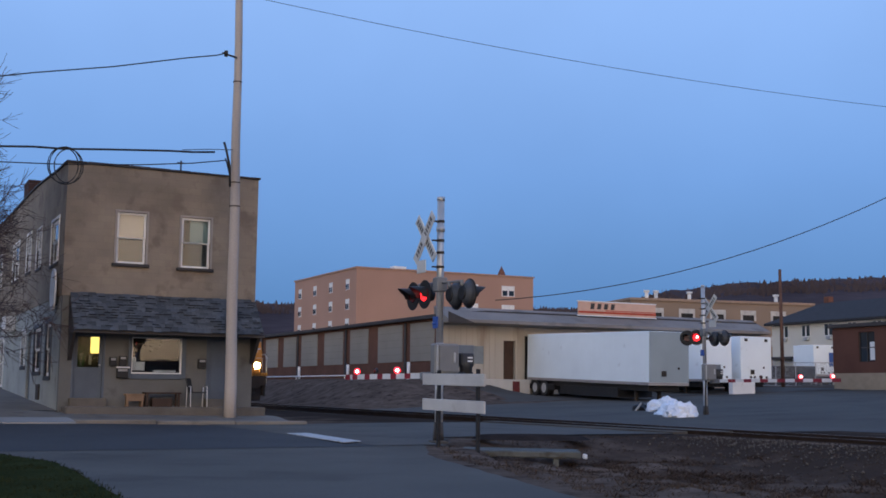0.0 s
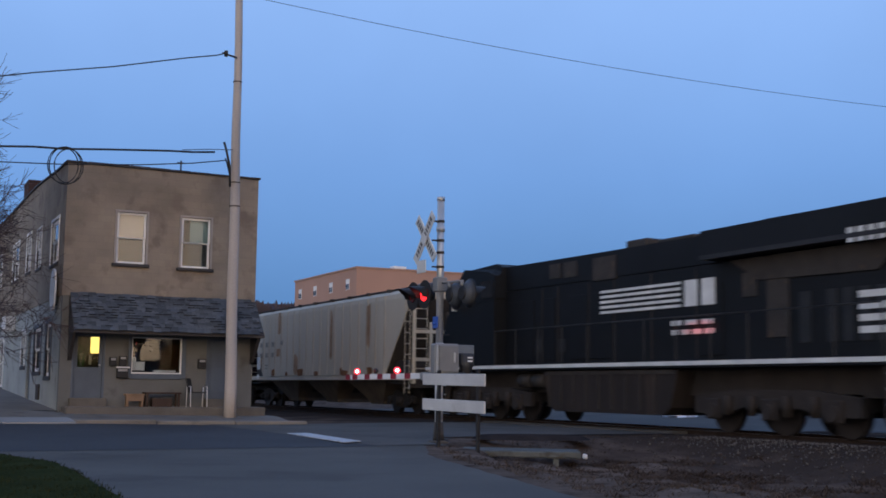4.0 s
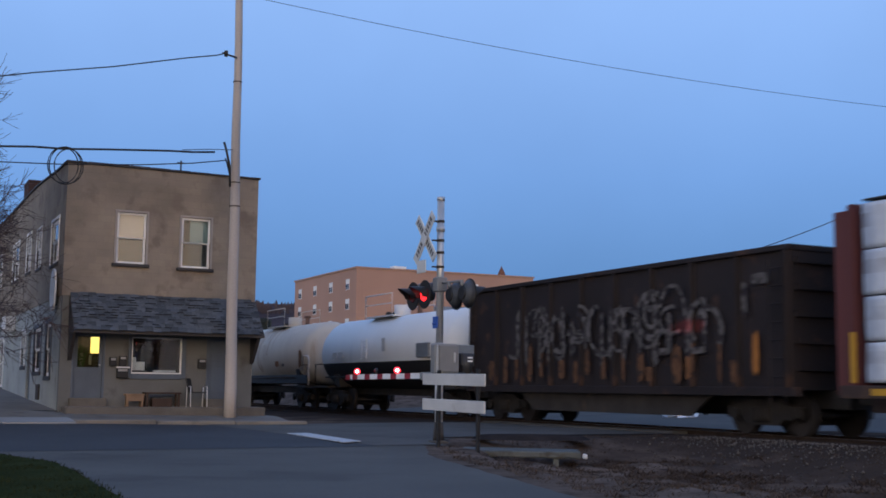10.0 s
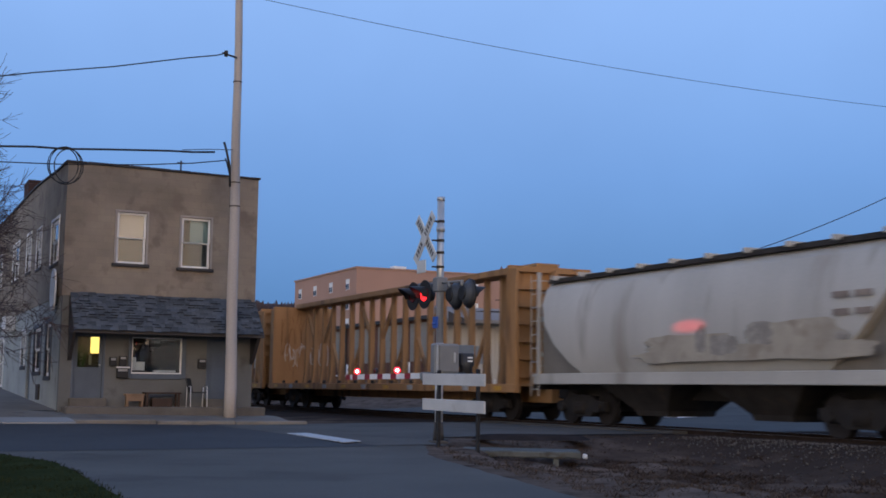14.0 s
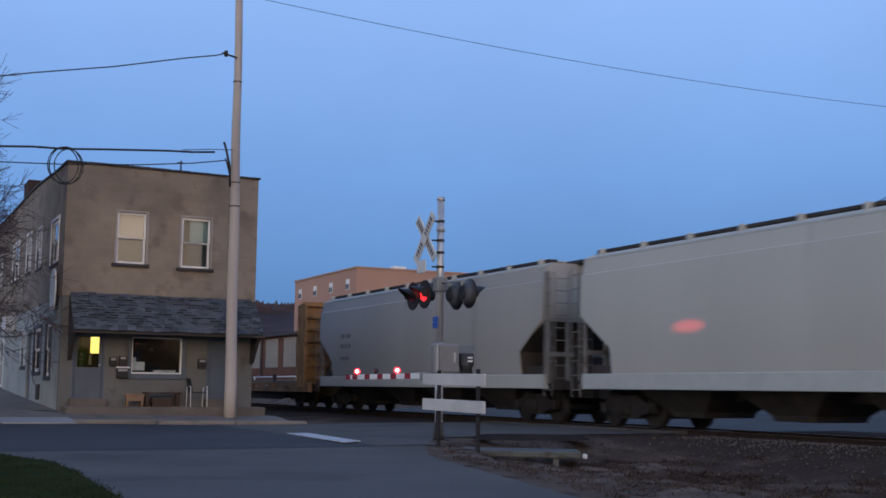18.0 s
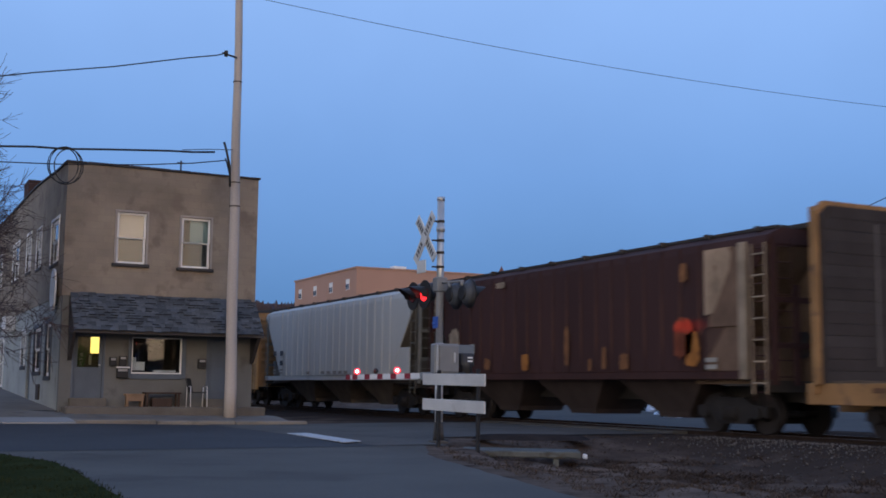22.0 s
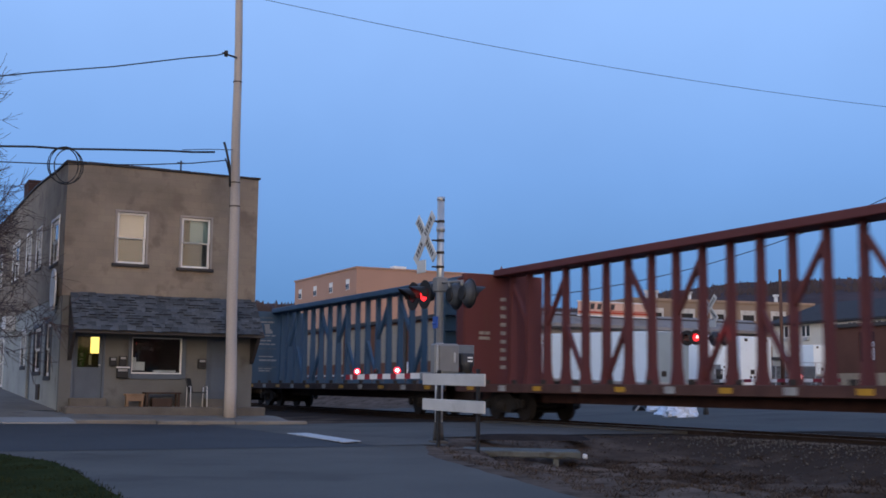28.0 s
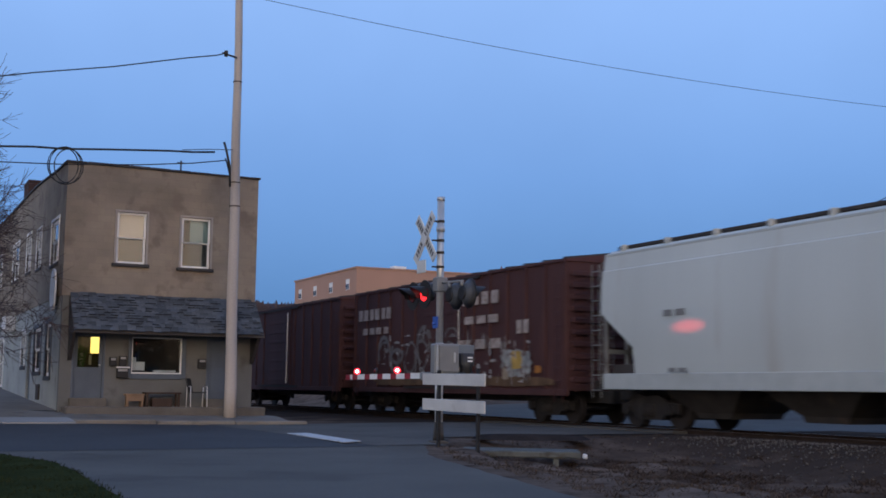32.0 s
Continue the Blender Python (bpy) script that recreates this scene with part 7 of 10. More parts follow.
def empty_centerbeam(L, label, m, inner_m=None, top_m=None, sill_m=None, rail=False):
    c = thing("centerbeam_lumber_car", label, "freight car", None, "cars of the freight train")
    flat_frame(c, L, sill_m or m, 0.84, 1.10)
    h = L / 2
    bulkhead(c, -h + 1.0, -1, m, inner_m or m)
    bulkhead(c, h - 1.0, 1, m, inner_m or m)
    a, b = -h + 1.1, h - 1.1
    bm = B()
    box(bm, -0.42, 0.42, a, b, 4.64, 4.86, 0.02)
    part("top_chord", bm, top_m or m, c, "long top beam")
    n = round((L - 3.4) / 1.1)
    a, b = -h + 1.7, h - 1.7
    post = shared("cb_post_" + m.name, lambda bb: prism(bb, [(-0.20, 1.1), (0.20, 1.1), (0.12, 1.6), (0.09, 4.64), (-0.09, 4.64), (-0.12, 1.6)], "y", -0.075, 0.075), m)
    for k in range(n + 1):
        y = a + (b - a) * k / n
        part("post", post, None, c, at=pose(0, y, 0))
    w = (b - a) / n
    for k in range(n):
        if k % 3 == 2:
            continue
        y0, y1 = a + w * k, a + w * (k + 1)
        if k % 3 == 1:
            y0, y1 = y1, y0
        if k < n / 2:
            y0, y1 = y1, y0
        z0, z1 = (1.2, 2.9) if k % 2 else (2.9, 4.4)
        bm = B()
        cyl(bm, (0, y0, z0), (0, y1, z1), 0.085, n=4)
        part("diagonal", bm, m, c)
    if rail:
        bm = B()
        box(bm, -0.09, 0.09, a, b, 2.86, 2.96)
        part("mid_rail", bm, m, c)
    for k in range(12):
        part("winch", shared("winch", lambda bb: box(bb, -0.05, 0.05, -0.08, 0.08, 0.0, 0.12, 0.01), DARK_STEEL), None, c, at=pose(-1.48, a + 1 + (b - a - 2) * k / 11, 1.10))
    return c


def bulkhead_flat(L, label, m, sill_m=None):
    c = thing("bulkhead_flat_car", label, "freight car", None, "cars of the freight train")
    flat_frame(c, L, sill_m or m, 0.70, 1.14, marks=False)
    h = L / 2
    lining = mat("bulkhead_boards", (0.038, 0.031, 0.029), 0.9, var=0.35, scale=1.2, bump=0.3)
    bulkhead(c, -h + 1.95, -1, m, lining, 1.55, 1.12, 4.74, True, 0.85)
    bulkhead(c, h - 0.98, 1, m, lining, 1.60, 1.12, 4.92, True, 0.18)
    for x in (-1.15, 1.15):
        part("belly_sill", prism(B(), [(-h + 3.6, 0.70), (-h + 5.2, 0.34), (h - 5.2, 0.34), (h - 3.6, 0.70)], "x", x - 0.05, x + 0.05), mat("belly_dark", (0.020, 0.015, 0.014), 0.85, var=0.4), c, "deep dark sill under the deck")
    bm = B()
    box(bm, -0.04, 0.04, h - 1.14, h - 1.127, 1.5, 4.5)
    part("seam", bm, mat("pale_seam", (0.095, 0.086, 0.082), 0.9), c, "pale worn seam down the boards")
    board = shared("deck_board", lambda b: box(b, -1.38, 1.38, -0.16, 0.155, 0.0, 0.035), mat("deck_wood", (0.10, 0.075, 0.055), 0.9, var=0.4, scale=2))
    for k in range(60):
        part("deck_board", board, None, c, at=pose(0, -h + 1.3 + (L - 2.4) * k / 59, 1.135 + 0.006 * ((k * 7) % 5)))
    for q in (5.5, 9.2, 13.6, 16.4):
        bm = B()
        box(bm, -1.42, -1.3, q - h, q - h + 0.25, 1.12, 1.5, 0.02)
        part("stake", bm, DARK_STEEL, c)
    r = random.Random(91)
    for k in range(26):
        q, z_ = r.uniform(1.2, L - 2.0), r.uniform(0.74, 0.98)
        patch(c, (RUST_DARK, RUST_DARK, RUST_ORANGE, PLACARD)[k % 4], q - h, q - h + r.uniform(0.25, 0.75), z_, z_ + r.uniform(0.07, 0.16), -1.5045, 930 + k)
    return c


def gondola(L, label, m, top, nrib, load_m, seed):
    c = thing("gondola_car", label, "freight car", None, "cars of the freight train")
    h = L / 2
    y0, y1 = -h + 0.75, h - 0.75
    for s in (-1, 1):
        part("side_wall", box(B(), s * 1.45 - 0.04, s * 1.45 + 0.04, y0, y1, 1.0, top), m, c, "tall side sheet")
        part("end_wall", box(B(), -1.41, 1.41, *sorted((s * (h - 0.75), s * (h - 0.83))), 1.0, top), m, c)
    part("floor", box(B(), -1.41, 1.41, y0 + 0.08, y1 - 0.08, 1.0, 1.1), m, c)
    bm = B()
    for s in (-1, 1):
        box(bm, s * 1.5 - 0.09, s * 1.5 + 0.09, y0 - 0.03, y1 + 0.03, top - 0.02, top + 0.10, 0.01)
        box(bm, s * 1.5 - 0.07, s * 1.5 + 0.07, y0 - 0.2, y1 + 0.2, 0.86, 1.06, 0.01)
        box(bm, -1.5, 1.5, *sorted((s * (h - 0.72), s * (h - 0.86))), top - 0.02, top + 0.10)
    part("top_rail", bm, m, c)
    rib = shared("gon_rib_" + m.name, lambda b: prism(b, [(-0.09, 0), (-0.05, 0.12), (0.05, 0.12), (0.09, 0)], "z", 1.05, top - 0.02), m)
    for k in range(nrib + 1):
        y = y0 + 0.1 + (y1 - y0 - 0.2) * k / nrib
        for s in (-1, 1):
            part("rib", rib, None, c, at=pose(s * 1.49, y, 0, 0, 0, 90 if s < 0 else -90))
    for s in (-1, 1):
        bm = B()
        for k in range(5):
            z = 1.4 + (top - 1.7) * k / 4
            box(bm, -1.4, 1.4, *sorted((s * (h - 0.75), s * (h - 0.66))), z, z + 0.12)
        part("end_rib", bm, m, c)
    bm = B()
    n, k = 40, 6
    g = {}
    for i in range(n + 1):
        for j in range(k + 1):
            y, x = y0 + 0.1 + (y1 - y0 - 0.2) * i / n, -1.4 + 2.8 * j / k
            z = top - 0.25 + 0.32 * math.sin(math.pi * j / k) + 0.16 * noise.noise((y * 0.8, x, seed)) + 0.08 * noise.noise((y * 3, x * 3, seed))
            g[i, j] = bm.verts.new((x, y, z))
    for i in range(n):
        for j in range(k):
            bm.faces.new((g[i, j], g[i + 1, j], g[i + 1, j + 1], g[i, j + 1]))
    part("load", bm, load_m, c, "dark heaped load")
    bm = B()
    box(bm, -0.35, 0.35, -h + 0.3, h - 0.3, 0.6, 1.0)
    part("centre_sill", bm, DARK_STEEL, c)
    for x in (-1.3, 1.3):
        part("belly_sill", prism(B(), [(-h + 3.4, 0.98), (-h + 4.4, 0.36), (h - 4.4, 0.36), (h - 3.4, 0.98)], "x", x - 0.04, x + 0.04), DARK_STEEL, c, "deep dark side sill between the trucks")
    for s in (-1, 1):
        part("ladder", ladder(B(), -1.63, *sorted((s * (h - 0.85), s * (h - 1.3))), 0.7, top - 0.2, 8), m, c)
    truck(c, -h + 2.2)
    truck(c, h - 2.2)
    coupler(c, L)
    return c


def tank_streak(c, m, r_, zc, y, w, a0, a1, seed):
    """A thin ragged run of rust down the tank, from angle a0 (up) to a1."""
    r = random.Random(seed)
    bm = B()
    last = None
    for i in range(15):
        a = radians(a0 + (a1 - a0) * i / 14)
        ww = w * (1 - 0.65 * i / 14) * r.uniform(0.6, 1.1)
        yy = y + r.uniform(-0.06, 0.06) * w
        rr = r_ + 0.006
        row = [bm.verts.new((rr * math.cos(a), yy + s * ww / 2, zc + rr * math.sin(a))) for s in (-1, 1)]
        if last:
            bm.faces.new((last[0], last[1], row[1], row[0]))
        last = row
    return part("rust_streak", bm, m, c, "brown rust run down the tank")


def tank_car(L, label, m, low_m, r_, zc, split, inset, dome):
    c = thing("tank_car", label, "freight car", None, "cars of the freight train")
    h = L / 2
    y0, y1 = -h + inset, h - inset
    n = 40
    prof = [(y0, 0.12), (y0 + 0.05, 0.45), (y0 + 0.16, 0.72), (y0 + 0.36, 0.92), (y0 + 0.62, 1.0), (y1 - 0.62, 1.0), (y1 - 0.36, 0.92), (y1 - 0.16, 0.72), (y1 - 0.05, 0.45), (y1, 0.12)]
    def shell(bm, a0, a1, grow):
        rings = []
        k = max(6, round(n * abs(a1 - a0) / 360))
        for y, f in prof:
            rings.append([bm.verts.new(((r_ * f + grow) * math.cos(radians(a0 + (a1 - a0) * i / k)), y, zc + (r_ * f + grow) * math.sin(radians(a0 + (a1 - a0) * i / k)))) for i in range(k + 1)])
        for p, q in zip(rings[:-1], rings[1:]):
            for i in range(k):
                bm.faces.new((p[i], p[i + 1], q[i + 1], q[i])).smooth = True
        for e in (rings[0], rings[-1]):
            bm.faces.new(e)
        return bm
    if split:
        a = math.degrees(math.asin((split - zc) / r_))
        part("tank_shell", shell(B(), a, 180 - a, 0), m, c, "white upper tank shell")
        part("tank_belly", shell(B(), 180 - a, 360 + a, 0.004), low_m, c, "black painted tank belly")
    else:
        part("tank_shell", shell(B(), 0, 360, 0), m, c, "round tank shell")
        for s in (-1, 1):
            part("side_sill", box(B(), s * 1.36 - 0.05, s * 1.36 + 0.05, -h + 0.6, h - 0.6, 1.08, 1.46, 0.01), low_m, c, "black side sill")
        for s in (-1, 1):
            bm = B()
            tube(bm, [(-1.42, s * (h - 0.35), 1.0), (-1.42, s * (h - 0.35), 2.15), (-1.42, s * (h - 0.5), 2.28), (-1.42, s * (h - 1.1), 2.30), (-1.42, s * (h - 1.1), 1.5)], 0.035, 6)
            part("end_rail", bm, mat("pale_rail", (0.42, 0.42, 0.41), 0.6), c, "pale bent hand rail")
    bm = B()
    cyl(bm, (0, dome - 0.3, zc + r_ - 0.1), (0, dome - 0.3, zc + r_ + 0.42), 0.32, n=16)
    part("dome", bm, m, c, "dome with valves")
    bm = B()
    cyl(bm, (0, dome + 0.6, zc + r_ - 0.1), (0, dome + 0.6, zc + r_ + 0.18), 0.3, n=14)
    part("manway", bm, DARK_STEEL, c)
    bm = B()
    box(bm, -0.9, 0.9, dome - 1.3, dome + 1.3, zc + r_ - 0.08, zc + r_ - 0.03)
    for x in (-0.9, 0.9):
        tube(bm, [(x, dome - 1.3, zc + r_), (x, dome - 1.3, zc + r_ + 0.8), (x, dome + 1.3, zc + r_ + 0.8), (x, dome + 1.3, zc + r_)], 0.022, 5)
        cyl(bm, (x, dome - 1.3, zc + r_ + 0.42), (x, dome + 1.3, zc + r_ + 0.42), 0.018, n=5)
    part("platform_rail", bm, m, c, "top platform with hand rails")
    bm = B()
    cyl(bm, (0.2, dome - 1.5, zc + r_ - 0.1), (0.2, dome - 1.5, zc + r_ + 0.35), 0.1, n=10)
    cyl(bm, (0.2, dome - 1.5, zc + r_ + 0.35), (0.2, dome - 1.5, zc + r_ + 0.45), 0.16, n=10)
    part("vent", bm, mat("vent_brown", (0.14, 0.08, 0.06), 0.7), c, "small safety vent")
    bm = B()
    ladder(bm, -r_ - 0.04, dome - 0.25, dome + 0.25, zc - 0.3, zc + 0.5, 4)
    part("ladder", bm, m, c)
    bm = B()
    box(bm, -0.35, 0.35, -h + 0.3, h - 0.3, 0.65, 0.98)
    for s in (-1, 1):
        box(bm, -1.45, 1.45, *sorted((s * (h - 0.5), s * (h - 2.0))), 0.92, 1.0)
        prism(bm, [(-1.1, 0.95), (1.1, 0.95), (1.25, zc - 0.5), (-1.25, zc - 0.5)], "y", s * (h - 2.4) - 0.25, s * (h - 2.4) + 0.25)
        for x in (-1.42, 1.42):
            tube(bm, [(x, s * (h - 0.52), 0.95), (x, s * (h - 0.52), 1.9), (x, s * (h - 1.3), 1.9)], 0.03, 5)
    part("underframe", bm, DARK_STEEL, c)
    bm = B()
    tube(bm, [(-1.44, -h + 2.0, 1.35), (-1.5, h - 2.0, 1.35)], 0.03, 5)
    part("hand_rail", bm, DARK_STEEL, c)
    truck(c, -h + 2.2)
    truck(c, h - 2.2)
    coupler(c, L)
    return c


def boxcar(L, label, m, door_m, door, roof_m, ribs=12, end_m=None, key="box"):
    """A boxcar; door is its stretch along the side, counted from the front."""
    c = thing("boxcar", label, "freight car", None, "cars of the freight train")
    h = L / 2
    y0, y1 = -h + 0.8, h - 0.8
    bm = B()
    box(bm, -1.50, 1.50, y0, y1, 0.92, 4.56, 0.02)
    part("body", bm, m, c, "boxcar body")
    bm = B()
    prism(bm, [(-1.56, 4.54), (1.56, 4.54), (1.56, 4.61), (0, 4.80), (-1.56, 4.61)], "y", y0 - 0.05, y1 + 0.05)
    part("roof", bm, roof_m, c, "low ridged roof")
    seam = shared("roof_seam", lambda b: prism(b, [(-1.57, 4.60), (1.57, 4.60), (1.57, 4.66), (0, 4.86), (-1.57, 4.66)], "y", -0.035, 0.035), roof_m)
    for k in range(15):
        part("roof_seam", seam, None, c, at=pose(0, y0 + 0.1 + (y1 - y0 - 0.2) * k / 14, 0))
    d0, d1 = -h + door[0], -h + door[1]
    rib = shared("box_rib_" + key, lambda b: box(b, -0.03, 0.03, -0.05, 0.05, 0.98, 4.54, 0.008), m)
    for k in range(ribs + 1):
        y = y0 + 0.06 + (y1 - y0 - 0.12) * k / ribs
        if d0 - 0.1 < y < d1 + 0.1:
            continue
        for s in (-1, 1):
            part("rib", rib, None, c, at=pose(s * 1.525, y, 0))
    for s in (-1, 1):
        part("side_sill", box(B(), s * 1.5 - 0.05, s * 1.5 + 0.05, y0, y1, 0.78, 0.96, 0.01), m, c)
    part("centre_sill", box(B(), -0.35, 0.35, -h + 0.3, h - 0.3, 0.58, 0.92), DARK_STEEL, c)
    for s in (-1, 1):
        bm = B()
        box(bm, s * 1.53 - 0.03, s * 1.53 + 0.03, d0, d1, 1.02, 4.46, 0.01)
        d = part("door", bm, door_m, c, "sliding side door")
        bm = B()
        for k in range(7):
            z = 1.2 + k * 0.44
            box(bm, s * 1.565 - 0.015, s * 1.565 + 0.015, d0 + 0.1, d1 - 0.1, z, z + 0.12, 0.006)
        part("door_rib", bm, door_m, d)
        bm = B()
        cyl(bm, (s * 1.6, d0 + 0.35, 1.1), (s * 1.6, d0 + 0.35, 4.3), 0.025, n=6)
        part("lock_rod", bm, GALV, d)
        for z in (0.93, 4.46):
            part("door_track", box(B(), s * 1.56 - 0.03, s * 1.56 + 0.03, d0 - 1.0, d1 + 1.6, z, z + 0.07), DARK_STEEL, d)
        bm = B()
        for k in range(10):
            z = 1.15 + k * 0.33
            box(bm, -1.42, 1.42, *sorted((s * (h - 0.8), s * (h - 0.70))), z, z + 0.15, 0.02)
        part("end_rib", bm, end_m or m, c, "corrugated car end")
        if end_m:
            part("end_sheet", box(B(), -1.48, 1.48, *sorted((s * (h - 0.8), s * (h - 0.796))), 0.96, 4.52), end_m, c, "rusty sheet of the car end, rib shading in its colour")
        bm = B()
        ladder(bm, -1.60, *sorted((s * (h - 0.9), s * (h - 1.35))), 0.6, 4.1 if s < 0 else 2.2, 9 if s < 0 else 5)
        part("ladder", bm, end_m or m, c)
        bm = B()
        ladder(bm, s * (h - 0.62), -1.4, -0.95, 0.9, 4.2, 9, "x")
        part("ladder", bm, end_m or m, c)
    truck(c, -h + 2.5)
    truck(c, h - 2.5)
    coupler(c, L)
    return c


TRUCK_BROWN = mat("dusty_brown_steel", (0.030, 0.024, 0.021), 0.85, var=0.4, scale=1.5, bump=0.2, over=(0.026, 0.022, 0.020), over_at=0.55)


def loco_truck(c, y):
    t = part("truck", shared("loco_bolster", lambda b: box(b, -0.9, 0.9, -2.4, 2.4, 0.55, 0.95, 0.03), DARK_STEEL), None, c, "dark three-axle locomotive truck", at=pose(0, y, 0))

    def frame_mesh(bm):
        prism(bm, [(-2.6, 0.45), (-2.6, 0.85), (-1.2, 1.0), (1.2, 1.0), (2.6, 0.85), (2.6, 0.45), (1.5, 0.42), (0.95, 0.6), (-0.95, 0.6), (-1.5, 0.42)], "x", -1.22, -1.05)
        for k in (-1.9, 0, 1.9):
            box(bm, -1.30, -1.2, k - 0.24, k + 0.24, 0.32, 0.80, 0.03)
            cyl(bm, (-1.36, k, 0.52), (-1.29, k, 0.52), 0.17, n=14)
        for k in (-1.35, -0.55, 0.55, 1.35):
            cyl(bm, (-1.27, k, 0.42), (-1.27, k, 0.86), 0.10, n=10)
        return bm
    for a in (0, 180):
        part("side_frame", shared("loco_side_frame", frame_mesh, TRUCK_BROWN), None, t, at=pose(0, 0, 0, 0, 0, a))
    for k in (-1.9, 0, 1.9):
        part("wheelset", shared("loco_wheelset", lambda b: [cyl(b, (s * 0.68, 0, 0.53), (s * 0.82, 0, 0.53), 0.53, n=26) for s in (-1, 1)] and cyl(b, (-0.95, 0, 0.53), (0.95, 0, 0.53), 0.1, n=10), WHEEL_M), None, t, at=pose(0, k, 0))


def locomotive(L, label, d, hood_m, low_m, roof_m, sill_m, lit, wide_nose_m):
    """A six-axle diesel locomotive. d = 1: cab leads; d = -1: the long hood leads."""
    c = thing("diesel_locomotive", label, "locomotive", None, "locomotives of the train")
    h = L / 2

    def Y(q):
        return (q - h) * d

    def lb(bm, q0, q1, x0, x1, z0, z1, bev=0.0):
        return box(bm, x0, x1, *sorted((Y(q0), Y(q1))), z0, z1, bev)

    def pr(bm, pts, x0, x1):
        return prism(bm, [(Y(q), z) for q, z in pts], "x", x0, x1)
    bm = B()
    lb(bm, 1.2, L - 0.7, -1.52, 1.52, 1.50, 1.68, 0.01)
    part("walkway", bm, sill_m, c, "walkway deck with painted edge")
    bm = B()
    lb(bm, 0.7, L - 0.6, -0.9, 0.9, 0.85, 1.5)
    lb(bm, 1.2, 1.5, -1.45, 1.45, 0.95, 1.66, 0.03)
    lb(bm, L - 0.8, L - 0.45, -1.45, 1.45, 0.95, 1.66, 0.03)
    part("underframe", bm, TRUCK_BROWN, c)
    for q in (0.45, L - 0.45):
        bm = B()
        e = -1 if q < 1 else 1
        q -= e * (0.95 if e < 0 else 0.4)
        tip, back = Y(q + e * 0.35), Y(q - e * 0.25)
        lo_ = [bm.verts.new(v) for v in ((-1.25, back, 0.12), (0, tip, 0.12), (1.25, back, 0.12))]
        hi_ = [bm.verts.new(v) for v in ((-1.35, back, 1.0), (0, Y(q + e * 0.05), 1.0), (1.35, back, 1.0))]
        for i in range(3):
            bm.faces.new((lo_[i], lo_[(i + 1) % 3], hi_[(i + 1) % 3], hi_[i]))
        bm.faces.new(lo_[::-1])
        bm.faces.new(hi_)
        part("plow", bm, TRUCK_BROWN, c, "steel pilot plow")
    bm = B()
    pr(bm, [(8.4, 1.45), (8.7, 0.55), (9.0, 0.35), (14.0, 0.35), (14.3, 0.55), (14.6, 1.45)], -1.42, 1.42)
    part("fuel_tank", bm, mat("tank_grimy", (0.022, 0.017, 0.015), 0.85, var=0.5, scale=1.2, bump=0.2, over=(0.045, 0.03, 0.022), over_at=0.56, streak=True), c, "dark grimy fuel tank")
    for q in (6.8, 7.6):
        bm = B()
        cyl(bm, (-1.2, Y(q), 1.2), (-1.2, Y(q + 0.7), 1.2), 0.2, n=12)
        part("air_tank", bm, DARK_STEEL, c)
    # steps
    for q in (1.95, L - 1.0):
        for s in (-1, 1):
            st = part("steps", lb(B(), q - 0.34, q + 0.34, *((-1.36, -1.34) if s < 0 else (1.34, 1.36)), 0.42, 1.64), TRUCK_BROWN, c, "metal boarding steps")
            for k in range(4):
                part("tread", lb(B(), q - 0.32, q + 0.32, s * 1.5 - 0.12 if s > 0 else -1.5, s * 1.5 if s > 0 else -1.38, 0.42 + 0.3 * k, 0.46 + 0.3 * k), GALV, st)
            for dq in (-0.36, 0.36):
                part("step_side", lb(B(), q + dq - 0.02, q + dq + 0.02, -1.5 if s < 0 else 1.36, -1.36 if s < 0 else 1.5, 0.40, 1.66), TRUCK_BROWN, st)
    # nose
    bm = B()
    pr(bm, [(1.40, 1.68), (1.36, 2.4), (1.52, 3.0), (1.80, 3.52), (2.15, 3.72), (2.75, 3.80), (2.75, 1.68)], -1.30, 1.30)
    bmesh.ops.bevel(bm, geom=[e for e in bm.edges], offset=0.2, segments=3, affect="EDGES")
    nose = part("nose", bm, wide_nose_m, c, "wide painted nose")
    # cab
    bm = B()
    pr(bm, [(2.55, 1.68), (2.55, 3.50), (3.6, 3.50), (4.8, 3.74), (5.6, 3.78), (5.6, 1.68)], -1.52, 1.52)
    cab = part("cab", bm, low_m, c, "operator cab")
    bm = B()
    pr(bm, [(2.50, 3.45), (2.80, 4.36), (3.1, 4.70), (3.6, 4.80), (5.3, 4.86), (5.65, 4.74), (5.65, 3.75), (4.8, 3.70), (3.6, 3.45)], -1.535, 1.535)
    bmesh.ops.bevel(bm, geom=[e for e in bm.edges if min(v.co.z for v in e.verts) > 4.3 and abs(e.verts[0].co.x - e.verts[1].co.x) < 0.01], offset=0.26, segments=3, affect="EDGES")
    part("cab_roof", bm, roof_m, cab, "grey cab roof and window band")
    for x0, x1 in ((-1.35, -0.45), (-0.35, 0.35), (0.45, 1.35)):
        part("windscreen_pane", pr(B(), [(2.53, 3.46), (2.475, 3.46), (2.72, 4.18), (2.78, 4.18)], x0, x1), mat("cab_glass", (0.018, 0.016, 0.016), 0.25, spec=0.3), cab, "dark windscreen pane")
    for s in (-1, 1):
        for q0, q1 in ((4.75, 5.55),):
            bm = B()
            lb(bm, q0, q1, s * 1.54 - 0.006, s * 1.54 + 0.006, 3.78, 4.32)
            part("side_window", bm, mat("cab_glass", (0.015, 0.018, 0.022)), cab, "dark side window")
    bm = B()
    lb(bm, 3.2, 3.24, -1.78, -1.6, 3.45, 4.1, 0.01)
    part("mirror", bm, GALV, cab)
